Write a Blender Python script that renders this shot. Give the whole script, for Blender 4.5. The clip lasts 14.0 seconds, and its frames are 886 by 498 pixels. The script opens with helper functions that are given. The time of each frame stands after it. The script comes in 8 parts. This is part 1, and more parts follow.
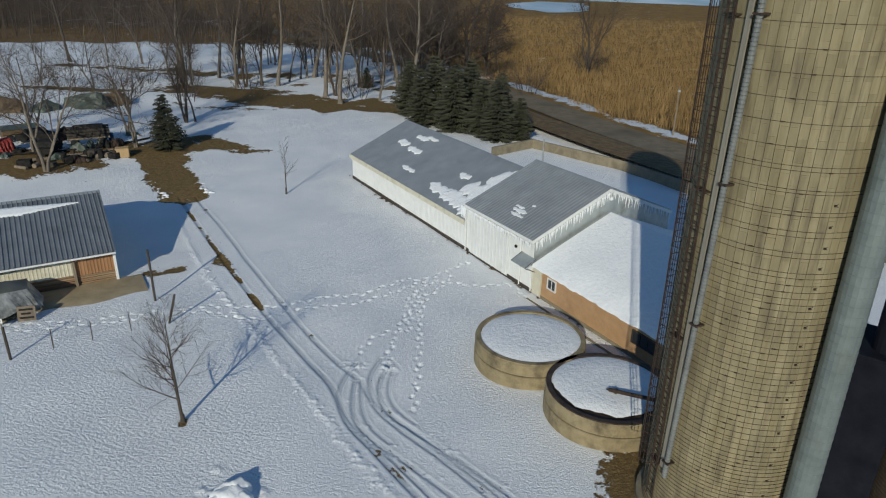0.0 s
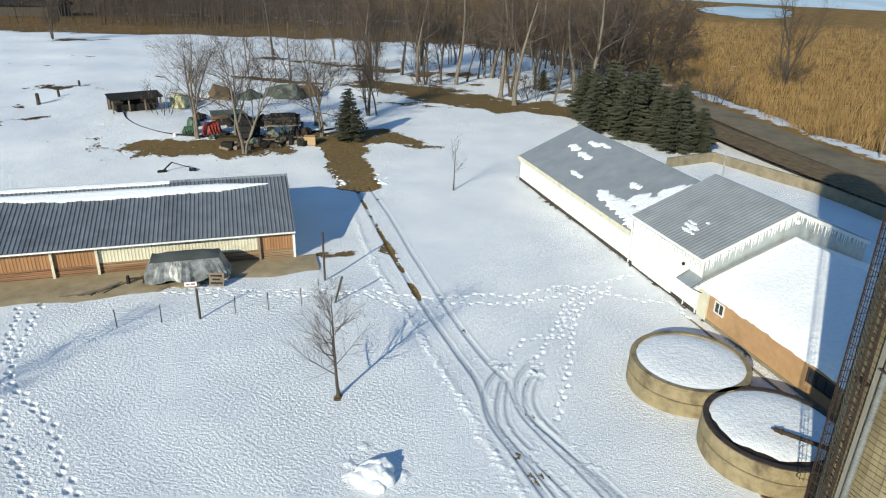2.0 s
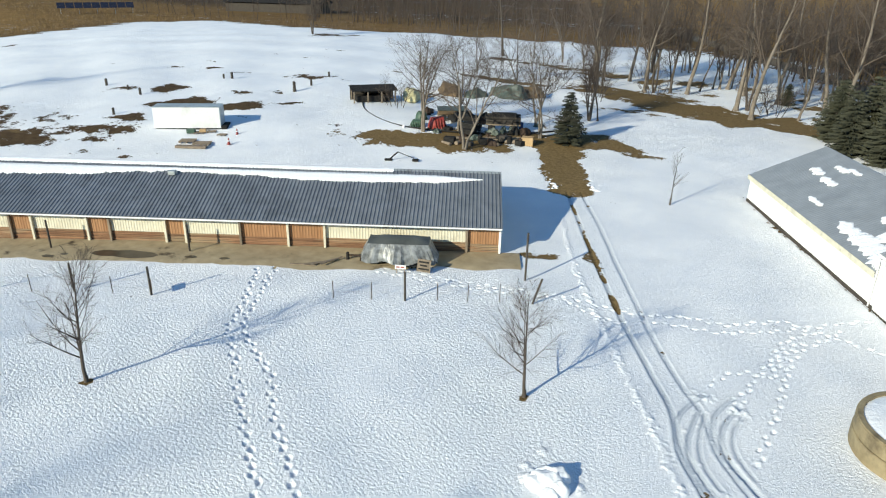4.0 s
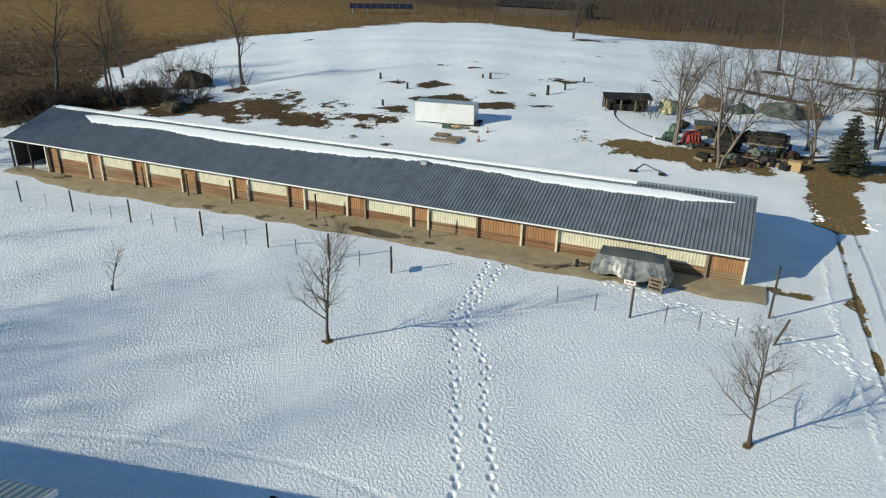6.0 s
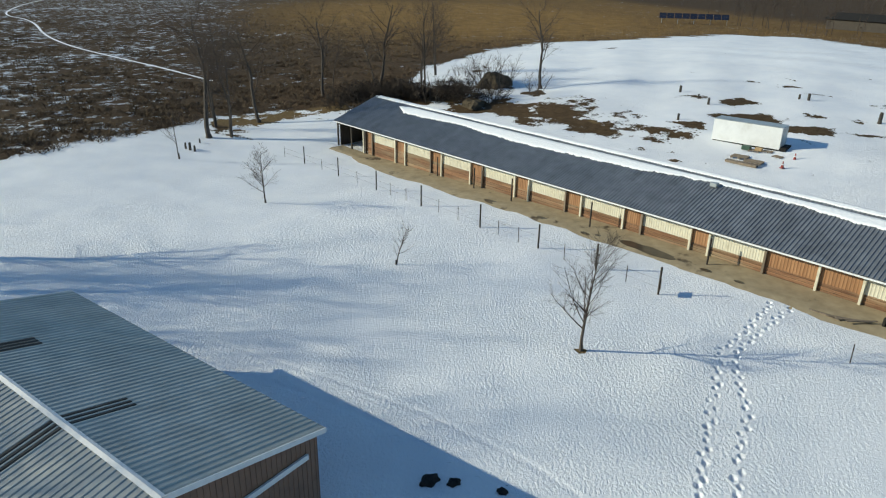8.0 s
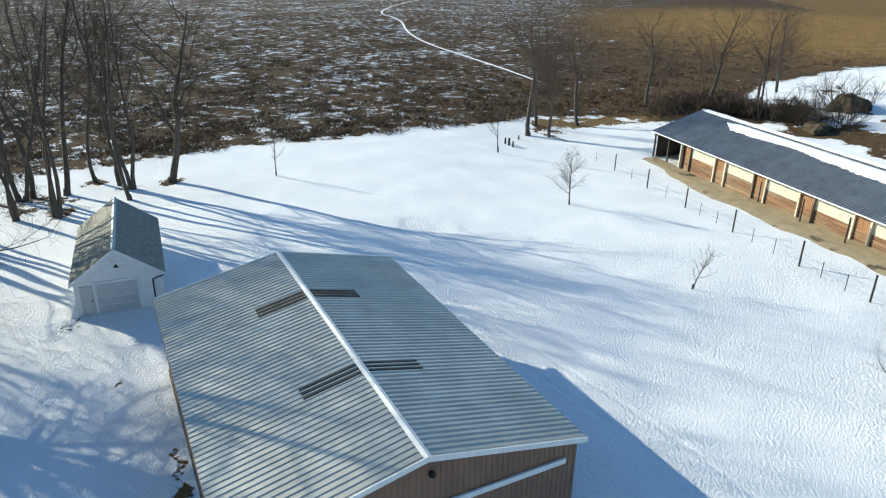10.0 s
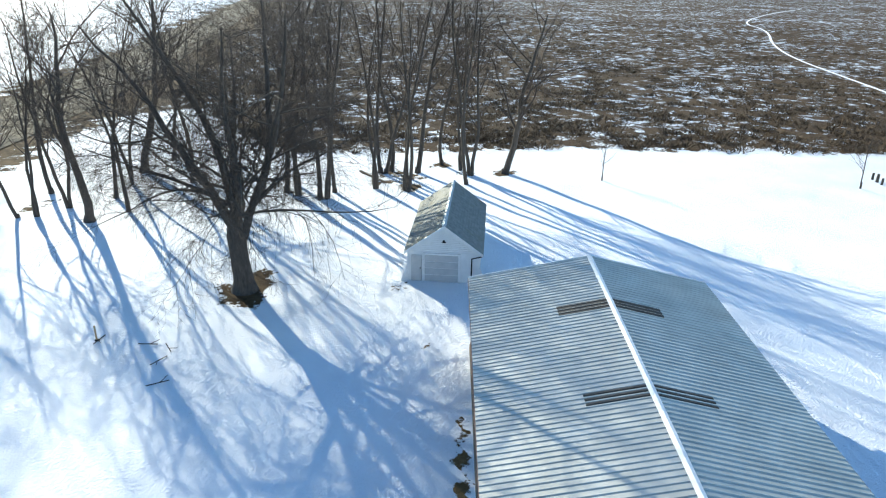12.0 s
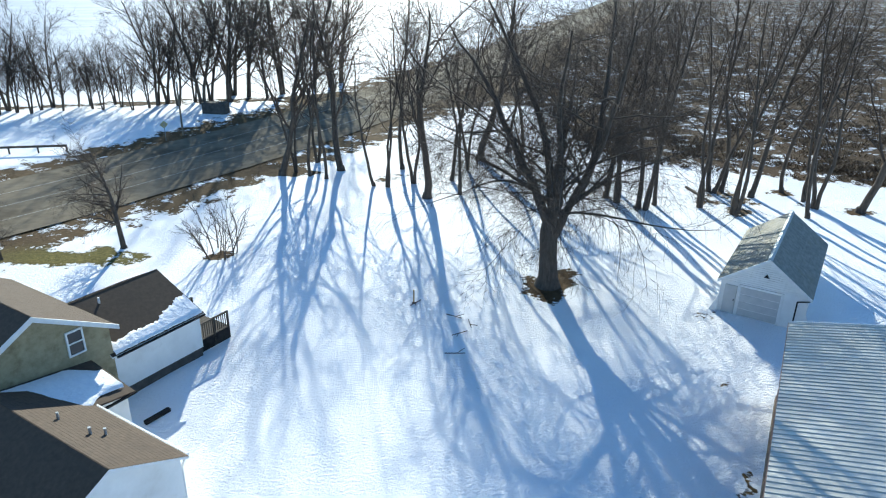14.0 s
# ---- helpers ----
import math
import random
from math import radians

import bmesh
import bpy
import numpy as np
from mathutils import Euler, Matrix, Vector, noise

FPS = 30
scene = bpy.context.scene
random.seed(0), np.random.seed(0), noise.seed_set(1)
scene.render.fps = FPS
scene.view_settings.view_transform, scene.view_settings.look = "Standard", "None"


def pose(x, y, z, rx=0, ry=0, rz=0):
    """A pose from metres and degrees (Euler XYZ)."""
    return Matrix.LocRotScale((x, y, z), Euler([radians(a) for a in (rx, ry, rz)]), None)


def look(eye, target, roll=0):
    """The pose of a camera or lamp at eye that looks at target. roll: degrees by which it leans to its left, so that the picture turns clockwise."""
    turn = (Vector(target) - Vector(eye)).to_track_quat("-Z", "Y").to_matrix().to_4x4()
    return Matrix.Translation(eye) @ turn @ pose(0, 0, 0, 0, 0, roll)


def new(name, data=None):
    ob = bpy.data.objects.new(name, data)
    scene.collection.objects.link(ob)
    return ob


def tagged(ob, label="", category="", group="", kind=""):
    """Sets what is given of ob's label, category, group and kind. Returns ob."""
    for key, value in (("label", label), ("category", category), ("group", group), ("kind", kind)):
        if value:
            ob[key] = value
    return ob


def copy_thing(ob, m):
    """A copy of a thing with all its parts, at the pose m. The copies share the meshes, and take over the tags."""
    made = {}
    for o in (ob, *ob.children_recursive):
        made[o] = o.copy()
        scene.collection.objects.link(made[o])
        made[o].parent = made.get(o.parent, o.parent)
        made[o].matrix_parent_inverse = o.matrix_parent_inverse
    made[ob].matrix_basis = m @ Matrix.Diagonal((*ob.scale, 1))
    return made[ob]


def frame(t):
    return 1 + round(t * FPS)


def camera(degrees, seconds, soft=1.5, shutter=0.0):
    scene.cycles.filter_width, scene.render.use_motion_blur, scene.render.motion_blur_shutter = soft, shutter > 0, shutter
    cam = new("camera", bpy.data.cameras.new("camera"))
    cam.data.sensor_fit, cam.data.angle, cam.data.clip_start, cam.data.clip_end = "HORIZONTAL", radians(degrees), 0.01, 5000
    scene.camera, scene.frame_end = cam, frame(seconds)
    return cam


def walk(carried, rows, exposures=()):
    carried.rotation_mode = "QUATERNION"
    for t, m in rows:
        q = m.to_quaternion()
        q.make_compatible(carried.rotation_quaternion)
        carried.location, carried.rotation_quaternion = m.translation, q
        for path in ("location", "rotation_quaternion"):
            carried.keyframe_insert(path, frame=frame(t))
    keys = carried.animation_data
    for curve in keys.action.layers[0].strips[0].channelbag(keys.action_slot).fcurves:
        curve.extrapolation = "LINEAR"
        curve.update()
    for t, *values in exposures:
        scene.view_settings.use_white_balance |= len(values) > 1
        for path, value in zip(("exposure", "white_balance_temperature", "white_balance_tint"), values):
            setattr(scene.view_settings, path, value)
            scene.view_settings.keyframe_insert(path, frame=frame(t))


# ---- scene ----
cam = camera(66.1, 14.0, soft=1.15)

# The drone hovers and turns to its left: seconds, yaw, pitch.
EYE = (0.0, 0.0, 21.0)
ROWS = [
    (0, -1.63, -22.56), (0.5, 1.76, -22.61), (1, 4.90, -22.62), (1.5, 8.63, -22.63), (2, 12.85, -22.65), (2.5, 17.67, -22.70),
    (3, 22.24, -22.73), (3.2, 24.03, -22.74), (5.3, 44.38, -22.74), (5.5, 46.62, -22.74), (6, 52.10, -22.74), (6.5, 57.85, -22.73),
    (7, 63.74, -22.70), (7.5, 69.93, -22.62), (7.7, 72.46, -22.60), (9.8, 99.78, -22.62), (10, 102.65, -22.61), (10.5, 109.77, -22.60),
    (11, 116.46, -22.62), (11.5, 123.63, -22.64), (12, 130.53, -22.65), (12.5, 137.73, -22.65), (13, 144.53, -22.67), (13.5, 151.30, -22.70),
    (14, 158.10, -22.73),
]


def aimed(yaw, pitch):
    a, b = radians(yaw), radians(pitch)
    way = Vector((-math.sin(a) * math.cos(b), math.cos(a) * math.cos(b), math.sin(b)))
    return look(EYE, Vector(EYE) + way * 10, 1.09)


EXPOSURES = [(0, -0.6, 6800, 3), (1.5, 0.03, 7000, 2), (3, 0.38, 7050, 1), (5.5, 0.14, 7150, 0), (6.5, -0.04, 7200, -1), (7.5, -0.03, 7150, -1), (10, 0.66, 7100, 0), (11, 0.92, 6600, 0), (12.5, 1.22, 6750, 0), (14, 0.97, 6400, 0)]
walk(cam, [(t, aimed(yaw, pitch)) for t, yaw, pitch in ROWS], EXPOSURES)

# ---- light: low winter sun behind the trees of the south side ----
SUN_AZ, SUN_EL = 194.5, 22.7
world = bpy.data.worlds.new("winter_sky")
scene.world = world
world.use_nodes = True
wn, wl = world.node_tree.nodes, world.node_tree.links
sky = wn.new("ShaderNodeTexSky")
sky.sky_type, sky.sun_disc = "NISHITA", False
sky.sun_elevation, sky.sun_rotation = radians(SUN_EL), radians(SUN_AZ)
sky.altitude = 1500
sky.air_density, sky.dust_density, sky.ozone_density = 1.2, 0.0, 6.0
wl.new(sky.outputs[0], wn["Background"].inputs[0])
wn["Background"].inputs[1].default_value = 0.132
sun_way = Vector((math.sin(radians(SUN_AZ)) * math.cos(radians(SUN_EL)), math.cos(radians(SUN_AZ)) * math.cos(radians(SUN_EL)), math.sin(radians(SUN_EL))))
sun_data = bpy.data.lights.new("sun", "SUN")
sun_data.energy, sun_data.angle, sun_data.color = 4.4, radians(0.55), (1.0, 0.95, 0.86)
sun = new("sun", sun_data)
sun.matrix_world = look(sun_way * 200, (0, 0, 0))


# ---- materials ----
def nodes_of(name):
    m = bpy.data.materials.new(name)
    m.use_nodes = True
    return m, m.node_tree.nodes, m.node_tree.links, m.node_tree.nodes["Principled BSDF"]


def noise_at(nt, links, scale, stretch=(1, 1, 1), detail=5.0, rough=0.6, local=False, turn=0.0):
    """Noise in metres of the world, or of the object."""
    src = nt.new("ShaderNodeTexCoord").outputs["Object"] if local else nt.new("ShaderNodeNewGeometry").outputs["Position"]
    mp = nt.new("ShaderNodeMapping")
    mp.inputs["Scale"].default_value = stretch
    mp.inputs["Rotation"].default_value = (0, 0, radians(turn))
    links.new(src, mp.inputs["Vector"])
    n = nt.new("ShaderNodeTexNoise")
    n.inputs["Scale"].default_value, n.inputs["Detail"].default_value, n.inputs["Roughness"].default_value = scale, detail, rough
    links.new(mp.outputs[0], n.inputs["Vector"])
    return n.outputs["Fac"]


def ramp(nt, links, fac, a, b, lo=0.35, hi=0.65):
    r = nt.new("ShaderNodeValToRGB")
    r.color_ramp.elements[0].position, r.color_ramp.elements[1].position = lo, hi
    r.color_ramp.elements[0].color, r.color_ramp.elements[1].color = (*a, 1), (*b, 1)
    links.new(fac, r.inputs[0])
    return r.outputs[0]


def mixed(nt, links, fac, a, b, mode="MIX"):
    m = nt.new("ShaderNodeMix")
    m.data_type, m.blend_type = "RGBA", mode
    for socket, value in ((m.inputs[0], fac), (m.inputs[6], a), (m.inputs[7], b)):
        if isinstance(value, (int, float)):
            socket.default_value = value
        elif isinstance(value, tuple):
            socket.default_value = (*value, 1)
        else:
            links.new(value, socket)
    return m.outputs[2]


def maths(nt, links, op, a, b=0.0, clamp=False):
    m = nt.new("ShaderNodeMath")
    m.operation, m.use_clamp = op, clamp
    for socket, value in ((m.inputs[0], a), (m.inputs[1], b)):
        if isinstance(value, (int, float)):
            socket.default_value = value
        else:
            links.new(value, socket)
    return m.outputs[0]


def bumped(nt, links, bsdf, height, strength, distance):
    b = nt.new("ShaderNodeBump")
    b.inputs["Strength"].default_value, b.inputs["Distance"].default_value = strength, distance
    links.new(height, b.inputs["Height"])
    links.new(b.outputs[0], bsdf.inputs["Normal"])


def surface(name, dark, light, scale=3.0, rough=0.7, metal=0.0, bump=0.3, dist=0.01, stretch=(1, 1, 1), stain=None, stain_scale=0.5,
            stain_at=(0.55, 0.75), per_object=0.0, local=False, spec=0.4, per_island=0.0):
    """A worn surface: grain between two colours, larger stains, relief, and a shift from piece to piece."""
    m, nt, links, bsdf = nodes_of(name)
    grain = noise_at(nt, links, scale, stretch, local=local)
    col = ramp(nt, links, grain, dark, light, 0.3, 0.7)
    if stain:
        col = mixed(nt, links, ramp(nt, links, noise_at(nt, links, stain_scale, stretch, 6.0, local=local), (0, 0, 0), (1, 1, 1), *stain_at), col, stain)
    if per_object or per_island:
        chance = nt.new("ShaderNodeObjectInfo").outputs["Random"] if per_object else nt.new("ShaderNodeNewGeometry").outputs["Random Per Island"]
        v = maths(nt, links, "MULTIPLY_ADD", chance, per_object + per_island)
        v.node.inputs[2].default_value = 1 - (per_object + per_island) / 2
        hsv = nt.new("ShaderNodeHueSaturation")
        links.new(v, hsv.inputs["Value"])
        links.new(col, hsv.inputs["Color"])
        col = hsv.outputs[0]
    links.new(col, bsdf.inputs["Base Color"])
    bsdf.inputs["Roughness"].default_value, bsdf.inputs["Metallic"].default_value = rough, metal
    bsdf.inputs["Specular IOR Level"].default_value = spec
    if bump:
        bumped(nt, links, bsdf, grain, bump, dist)
    return m


def ground_material():
    """Crusted snow, with bare earth, dead grass and reed litter where the sheet's own marks say so."""
    m, nt, links, bsdf = nodes_of("snowy_ground")

    def mark(name):
        a = nt.new("ShaderNodeAttribute")
        a.attribute_name = name
        return a.outputs["Fac"]

    crust = noise_at(nt, links, 4.4, (1.0, 1.35, 1.0), 4.0, 0.66, turn=28)
    calm = maths(nt, links, "ADD", maths(nt, links, "MULTIPLY", noise_at(nt, links, 0.09, (1, 1, 1), 3.0, 0.5), 1.5), -0.2, True)
    calm = maths(nt, links, "MULTIPLY", calm, maths(nt, links, "SUBTRACT", 1.0, mark("smooth"), True))
    fine = noise_at(nt, links, 11.0, (1, 1.5, 1), 3.0, 0.6, turn=28)
    swell = noise_at(nt, links, 0.22, (1, 1, 1), 4.0, 0.5)
    patch = noise_at(nt, links, 0.4, (1, 1, 1), 5.0, 0.62)
    patch_fine = noise_at(nt, links, 3.1, (1, 1, 1), 5.0, 0.65)
    snow_col = ramp(nt, links, swell, (0.80, 0.82, 0.85), (0.90, 0.905, 0.91), 0.3, 0.7)
    # Blue-grey colour for painted far haze and for packed, shaded ruts.
    cool_grey = ramp(nt, links, noise_at(nt, links, 0.03, (1, 3, 1), 5.0, 0.6), (0.23, 0.29, 0.37), (0.42, 0.48, 0.55), 0.35, 0.65)
    snow_col = mixed(nt, links, mark("cool_tint"), snow_col, cool_grey)
    # Distance put into the colour: marsh snow turns blue-grey far out.
    greyed = ramp(nt, links, noise_at(nt, links, 0.05, (1, 1.3, 1), 5.0, 0.6), (0.50, 0.55, 0.62), (0.68, 0.72, 0.77), 0.35, 0.65)
    snow_col = mixed(nt, links, mark("soft"), snow_col, greyed)
    wet = ramp(nt, links, patch_fine, (0.12, 0.079, 0.033), (0.30, 0.205, 0.092), 0.3, 0.7)
    litter = ramp(nt, links, noise_at(nt, links, 1.1, (1, 1, 1), 6.0, 0.7), (0.034, 0.021, 0.011), (0.105, 0.067, 0.036), 0.3, 0.72)
    gold = ramp(nt, links, noise_at(nt, links, 0.16, (1, 1, 1), 7.0, 0.7), (0.165, 0.094, 0.030), (0.31, 0.185, 0.062), 0.35, 0.68)
    bare = mixed(nt, links, mark("grass"), wet, litter)
    bare = mixed(nt, links, mark("reed"), bare, gold)
    lawn = ramp(nt, links, patch_fine, (0.075, 0.07, 0.018), (0.20, 0.165, 0.05), 0.3, 0.7)
    bare = mixed(nt, links, mark("green"), bare, lawn)
    drift = maths(nt, links, "SUBTRACT", noise_at(nt, links, 0.045, (1, 1.2, 1), 6.0, 0.65, turn=35), 0.47)
    drift = maths(nt, links, "MULTIPLY", drift, maths(nt, links, "SUBTRACT", 1.25, maths(nt, links, "MULTIPLY", mark("snow"), 1.3), True))
    ragged = maths(nt, links, "ADD", maths(nt, links, "MULTIPLY", patch, 0.7), maths(nt, links, "MULTIPLY", patch_fine, 0.3))
    ragged = maths(nt, links, "SUBTRACT", maths(nt, links, "MULTIPLY", ragged, 2.3), 0.65)
    edge = maths(nt, links, "SUBTRACT", maths(nt, links, "ADD", maths(nt, links, "MULTIPLY_ADD", drift, 1.15), maths(nt, links, "MULTIPLY", ragged, 1.3)), 1.05)
    links.new(mark("snow"), edge.node.inputs[0].links[0].from_node.inputs[0].links[0].from_node.inputs[2])
    blur = maths(nt, links, "MULTIPLY_ADD", mark("soft"), 0.1)
    blur.node.inputs[2].default_value = 0.09
    cover = maths(nt, links, "DIVIDE", edge, blur, True)
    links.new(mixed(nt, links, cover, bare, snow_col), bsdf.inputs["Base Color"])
    links.new(mixed(nt, links, cover, (0.95, 0.95, 0.95), (0.68, 0.68, 0.68)), bsdf.inputs["Roughness"])
    bsdf.inputs["Specular IOR Level"].default_value = 0.12
    height = maths(nt, links, "ADD", maths(nt, links, "MULTIPLY", crust, calm), maths(nt, links, "MULTIPLY", fine, 0.22))
    height = maths(nt, links, "ADD", height, maths(nt, links, "MULTIPLY", cover, 0.5))
    bumped(nt, links, bsdf, height, 1.0, 0.19)
    return m


def glass_material():
    m, nt, links, bsdf = nodes_of("window_glass")
    bsdf.inputs["Base Color"].default_value = (0.03, 0.035, 0.04, 1)
    bsdf.inputs["Roughness"].default_value = 0.06
    return m


M_GROUND = ground_material()
M_GLASS = glass_material()
M_PIPE = surface("dull_weathered_pipe_steel", (0.15, 0.155, 0.15), (0.24, 0.245, 0.23), 2.0, 0.6, 0.2, 0.1, stain=(0.17, 0.16, 0.14), stain_scale=1.2)
M_FOOTING = surface("dark_damp_footing", (0.045, 0.042, 0.038), (0.10, 0.09, 0.08), 2.0, 0.9, bump=0.3)
M_DOOR = surface("pale_grey_door_paint", (0.42, 0.43, 0.43), (0.52, 0.52, 0.51), 2.0, 0.5, bump=0.05)
M_SNOW = surface("packed_snow", (0.80, 0.82, 0.85), (0.90, 0.905, 0.91), 4.0, 0.7, bump=0.7, dist=0.09, spec=0.25)
M_ROOF_GREY = surface("grey_roof_steel", (0.31, 0.325, 0.335), (0.40, 0.415, 0.42), 0.8, 0.42, 0.35, 0.05, 0.004, stain=(0.33, 0.34, 0.35), stain_scale=0.35, per_object=0.08)
M_ROOF_DARK = surface("slate_grey_roof_steel", (0.175, 0.188, 0.205), (0.245, 0.262, 0.285), 0.9, 0.45, 0.3, 0.05, 0.004, stain=(0.14, 0.148, 0.16), stain_scale=0.5, per_object=0.16)
M_ROOF_BARN = surface("galvanised_roof_steel", (0.41, 0.402, 0.355), (0.54, 0.527, 0.468), 0.7, 0.42, 0.5, 0.05, 0.004, stain=(0.40, 0.392, 0.35), stain_scale=0.25, per_object=0.06)
M_TRIM_WHITE = surface("white_painted_trim", (0.70, 0.70, 0.69), (0.80, 0.80, 0.78), 4.0, 0.5, bump=0.05)
M_WHITE_STEEL = surface("white_painted_steel", (0.70, 0.70, 0.68), (0.80, 0.80, 0.78), 1.2, 0.45, 0.0, 0.05, stain=(0.60, 0.59, 0.55), stain_scale=0.6, spec=0.5)
M_CREAM_STEEL = surface("cream_ribbed_steel", (0.58, 0.54, 0.42), (0.70, 0.66, 0.52), 1.5, 0.5, bump=0.05, stain=(0.42, 0.38, 0.28), stain_scale=1.2)
M_TAN_WALL = surface("tan_render", (0.44, 0.26, 0.13), (0.52, 0.32, 0.17), 2.0, 0.8, bump=0.15, stain=(0.38, 0.23, 0.12), stain_scale=0.8)
M_OCHRE_WOOD = surface("orange_stained_boards", (0.27, 0.135, 0.062), (0.39, 0.21, 0.105), 2.5, 0.7, bump=0.25, stretch=(1, 1, 0.15), stain=(0.22, 0.10, 0.045), stain_scale=1.0)
M_RED_WOOD = surface("weathered_red_boards", (0.16, 0.078, 0.042), (0.30, 0.165, 0.09), 2.5, 0.8, bump=0.35, stretch=(0.2, 0.2, 1.5), stain=(0.30, 0.225, 0.14), stain_scale=0.7, stain_at=(0.46, 0.64), per_object=0.45)
M_GREY_WOOD = surface("weathered_grey_timber", (0.14, 0.11, 0.08), (0.28, 0.22, 0.16), 4.0, 0.85, bump=0.4, stretch=(1, 1, 0.2), per_object=0.25)
M_DARK_WOOD = surface("dark_creosoted_timber", (0.035, 0.03, 0.026), (0.08, 0.065, 0.05), 5.0, 0.85, bump=0.4, stretch=(1, 1, 0.2))
M_CONCRETE = surface("old_concrete", (0.20, 0.165, 0.11), (0.30, 0.255, 0.175), 1.6, 0.85, bump=0.3, dist=0.02, stain=(0.12, 0.095, 0.062), stain_scale=0.45, stain_at=(0.5, 0.75))
M_TANK = surface("ochre_stained_concrete", (0.22, 0.172, 0.098), (0.34, 0.275, 0.162), 2.2, 0.85, bump=0.5, dist=0.03, stain=(0.10, 0.077, 0.046), stain_scale=0.9, stain_at=(0.5, 0.72))
M_WET = surface("wet_black_sludge", (0.024, 0.016, 0.011), (0.075, 0.050, 0.033), 2.0, 0.6, bump=0.3)
M_PUDDLE = surface("wet_dark_mud", (0.035, 0.026, 0.017), (0.075, 0.057, 0.038), 1.5, 0.35, bump=0.05)
M_APRON = surface("muddy_concrete_slab", (0.27, 0.212, 0.128), (0.40, 0.322, 0.205), 1.1, 0.75, bump=0.2, dist=0.015, stain=(0.07, 0.05, 0.03), stain_scale=0.28, stain_at=(0.6, 0.66))
M_STAVE = surface("yellowed_concrete_stave", (0.195, 0.158, 0.085), (0.295, 0.248, 0.148), 3.0, 0.85, bump=0.3, dist=0.01, stretch=(1, 1, 0.12), stain=(0.125, 0.098, 0.06), stain_scale=2.6, stain_at=(0.5, 0.74), per_object=0.2)
M_STAVE_REST = surface("concrete_stave_wall", (0.195, 0.158, 0.085), (0.295, 0.248, 0.148), 3.0, 0.85, bump=0.3, dist=0.01, stretch=(1, 1, 0.12), stain=(0.125, 0.098, 0.06), stain_scale=2.6, stain_at=(0.5, 0.74), per_island=0.2)
# Second silo's staves: its shade is put into a darker brown.
M_STAVE_SHADE = surface("shade_brown_stave_wall", (0.06, 0.042, 0.028), (0.11, 0.078, 0.05), 1.4, 0.85, bump=0.2, stretch=(1, 1, 0.3))
M_MORTAR = surface("dark_stave_joint", (0.045, 0.034, 0.02), (0.09, 0.07, 0.04), 6.0, 0.9)
M_GREY_STEEL = surface("weathered_flat_steel", (0.24, 0.215, 0.17), (0.34, 0.31, 0.25), 2.0, 0.7, 0.1, 0.1, stretch=(1, 1, 0.2))
# Near-black: shade between the silos is put into this colour.
M_SHADE_STEEL = surface("shade_black_steel", (0.006, 0.007, 0.012), (0.014, 0.016, 0.024), 1.0, 0.8, bump=0.0, spec=0.1)
M_RUST = surface("rusted_iron", (0.035, 0.025, 0.02), (0.08, 0.05, 0.034), 6.0, 0.8, 0.3, 0.3)
M_GALV = surface("galvanised_steel", (0.40, 0.43, 0.43), (0.54, 0.57, 0.56), 1.5, 0.45, 0.5, 0.05, stain=(0.30, 0.30, 0.27), stain_scale=1.0)
M_CHUTE = surface("dull_grey_green_steel", (0.15, 0.178, 0.168), (0.215, 0.245, 0.232), 1.5, 0.5, 0.3, 0.05, stain=(0.15, 0.16, 0.14), stain_scale=0.8)
M_ASPHALT = surface("worn_asphalt", (0.13, 0.108, 0.076), (0.205, 0.172, 0.122), 0.9, 0.95, bump=0.2, stain=(0.075, 0.06, 0.041), stain_scale=0.16, stain_at=(0.48, 0.7), spec=0.1)
M_LANE = surface("dusty_country_lane", (0.155, 0.126, 0.088), (0.235, 0.196, 0.142), 0.8, 0.95, bump=0.2, stain=(0.12, 0.098, 0.07), stain_scale=0.2, stain_at=(0.5, 0.72), spec=0.1)
M_BANK = surface("dead_grass_bank", (0.06, 0.038, 0.018), (0.24, 0.155, 0.066), 1.2, 0.95, bump=0.8, dist=0.1, stain=(0.07, 0.045, 0.025), stain_scale=0.25)
M_PAINT = surface("worn_road_paint", (0.20, 0.18, 0.145), (0.42, 0.40, 0.35), 3.0, 0.8, bump=0.0)
M_BARK = surface("grey_brown_bark", (0.044, 0.035, 0.028), (0.115, 0.092, 0.073), 6.0, 0.9, bump=0.6, dist=0.02, stretch=(1, 1, 0.25))
M_TWIG = surface("brown_twigs", (0.05, 0.037, 0.029), (0.105, 0.077, 0.060), 3.0, 0.9, bump=0.0)
# Darker than the other twigs: the thicket's backlit shade is in the colour.
M_BRUSH_SHADE = surface("shade_dark_brush_twigs", (0.022, 0.016, 0.012), (0.06, 0.044, 0.032), 3.0, 0.9, bump=0.0)
M_BRUSH_PILE = surface("dark_brush_and_earth", (0.028, 0.021, 0.013), (0.10, 0.075, 0.043), 2.2, 0.95, bump=1.0, dist=0.25)
M_BARK_PALE = surface("pale_grey_bark", (0.12, 0.098, 0.077), (0.235, 0.198, 0.158), 5.0, 0.9, bump=0.5, dist=0.02, stretch=(1, 1, 0.3))
M_TWIG_PALE = surface("grey_twigs", (0.085, 0.064, 0.05), (0.14, 0.108, 0.084), 3.0, 0.9, bump=0.0)
M_NEEDLE = surface("spruce_needles", (0.020, 0.023, 0.013), (0.064, 0.064, 0.038), 1.4, 0.8, bump=0.0, per_object=0.25)
M_REED = surface("dead_cattail", (0.19, 0.115, 0.044), (0.36, 0.235, 0.10), 0.25, 0.9, bump=0.0)
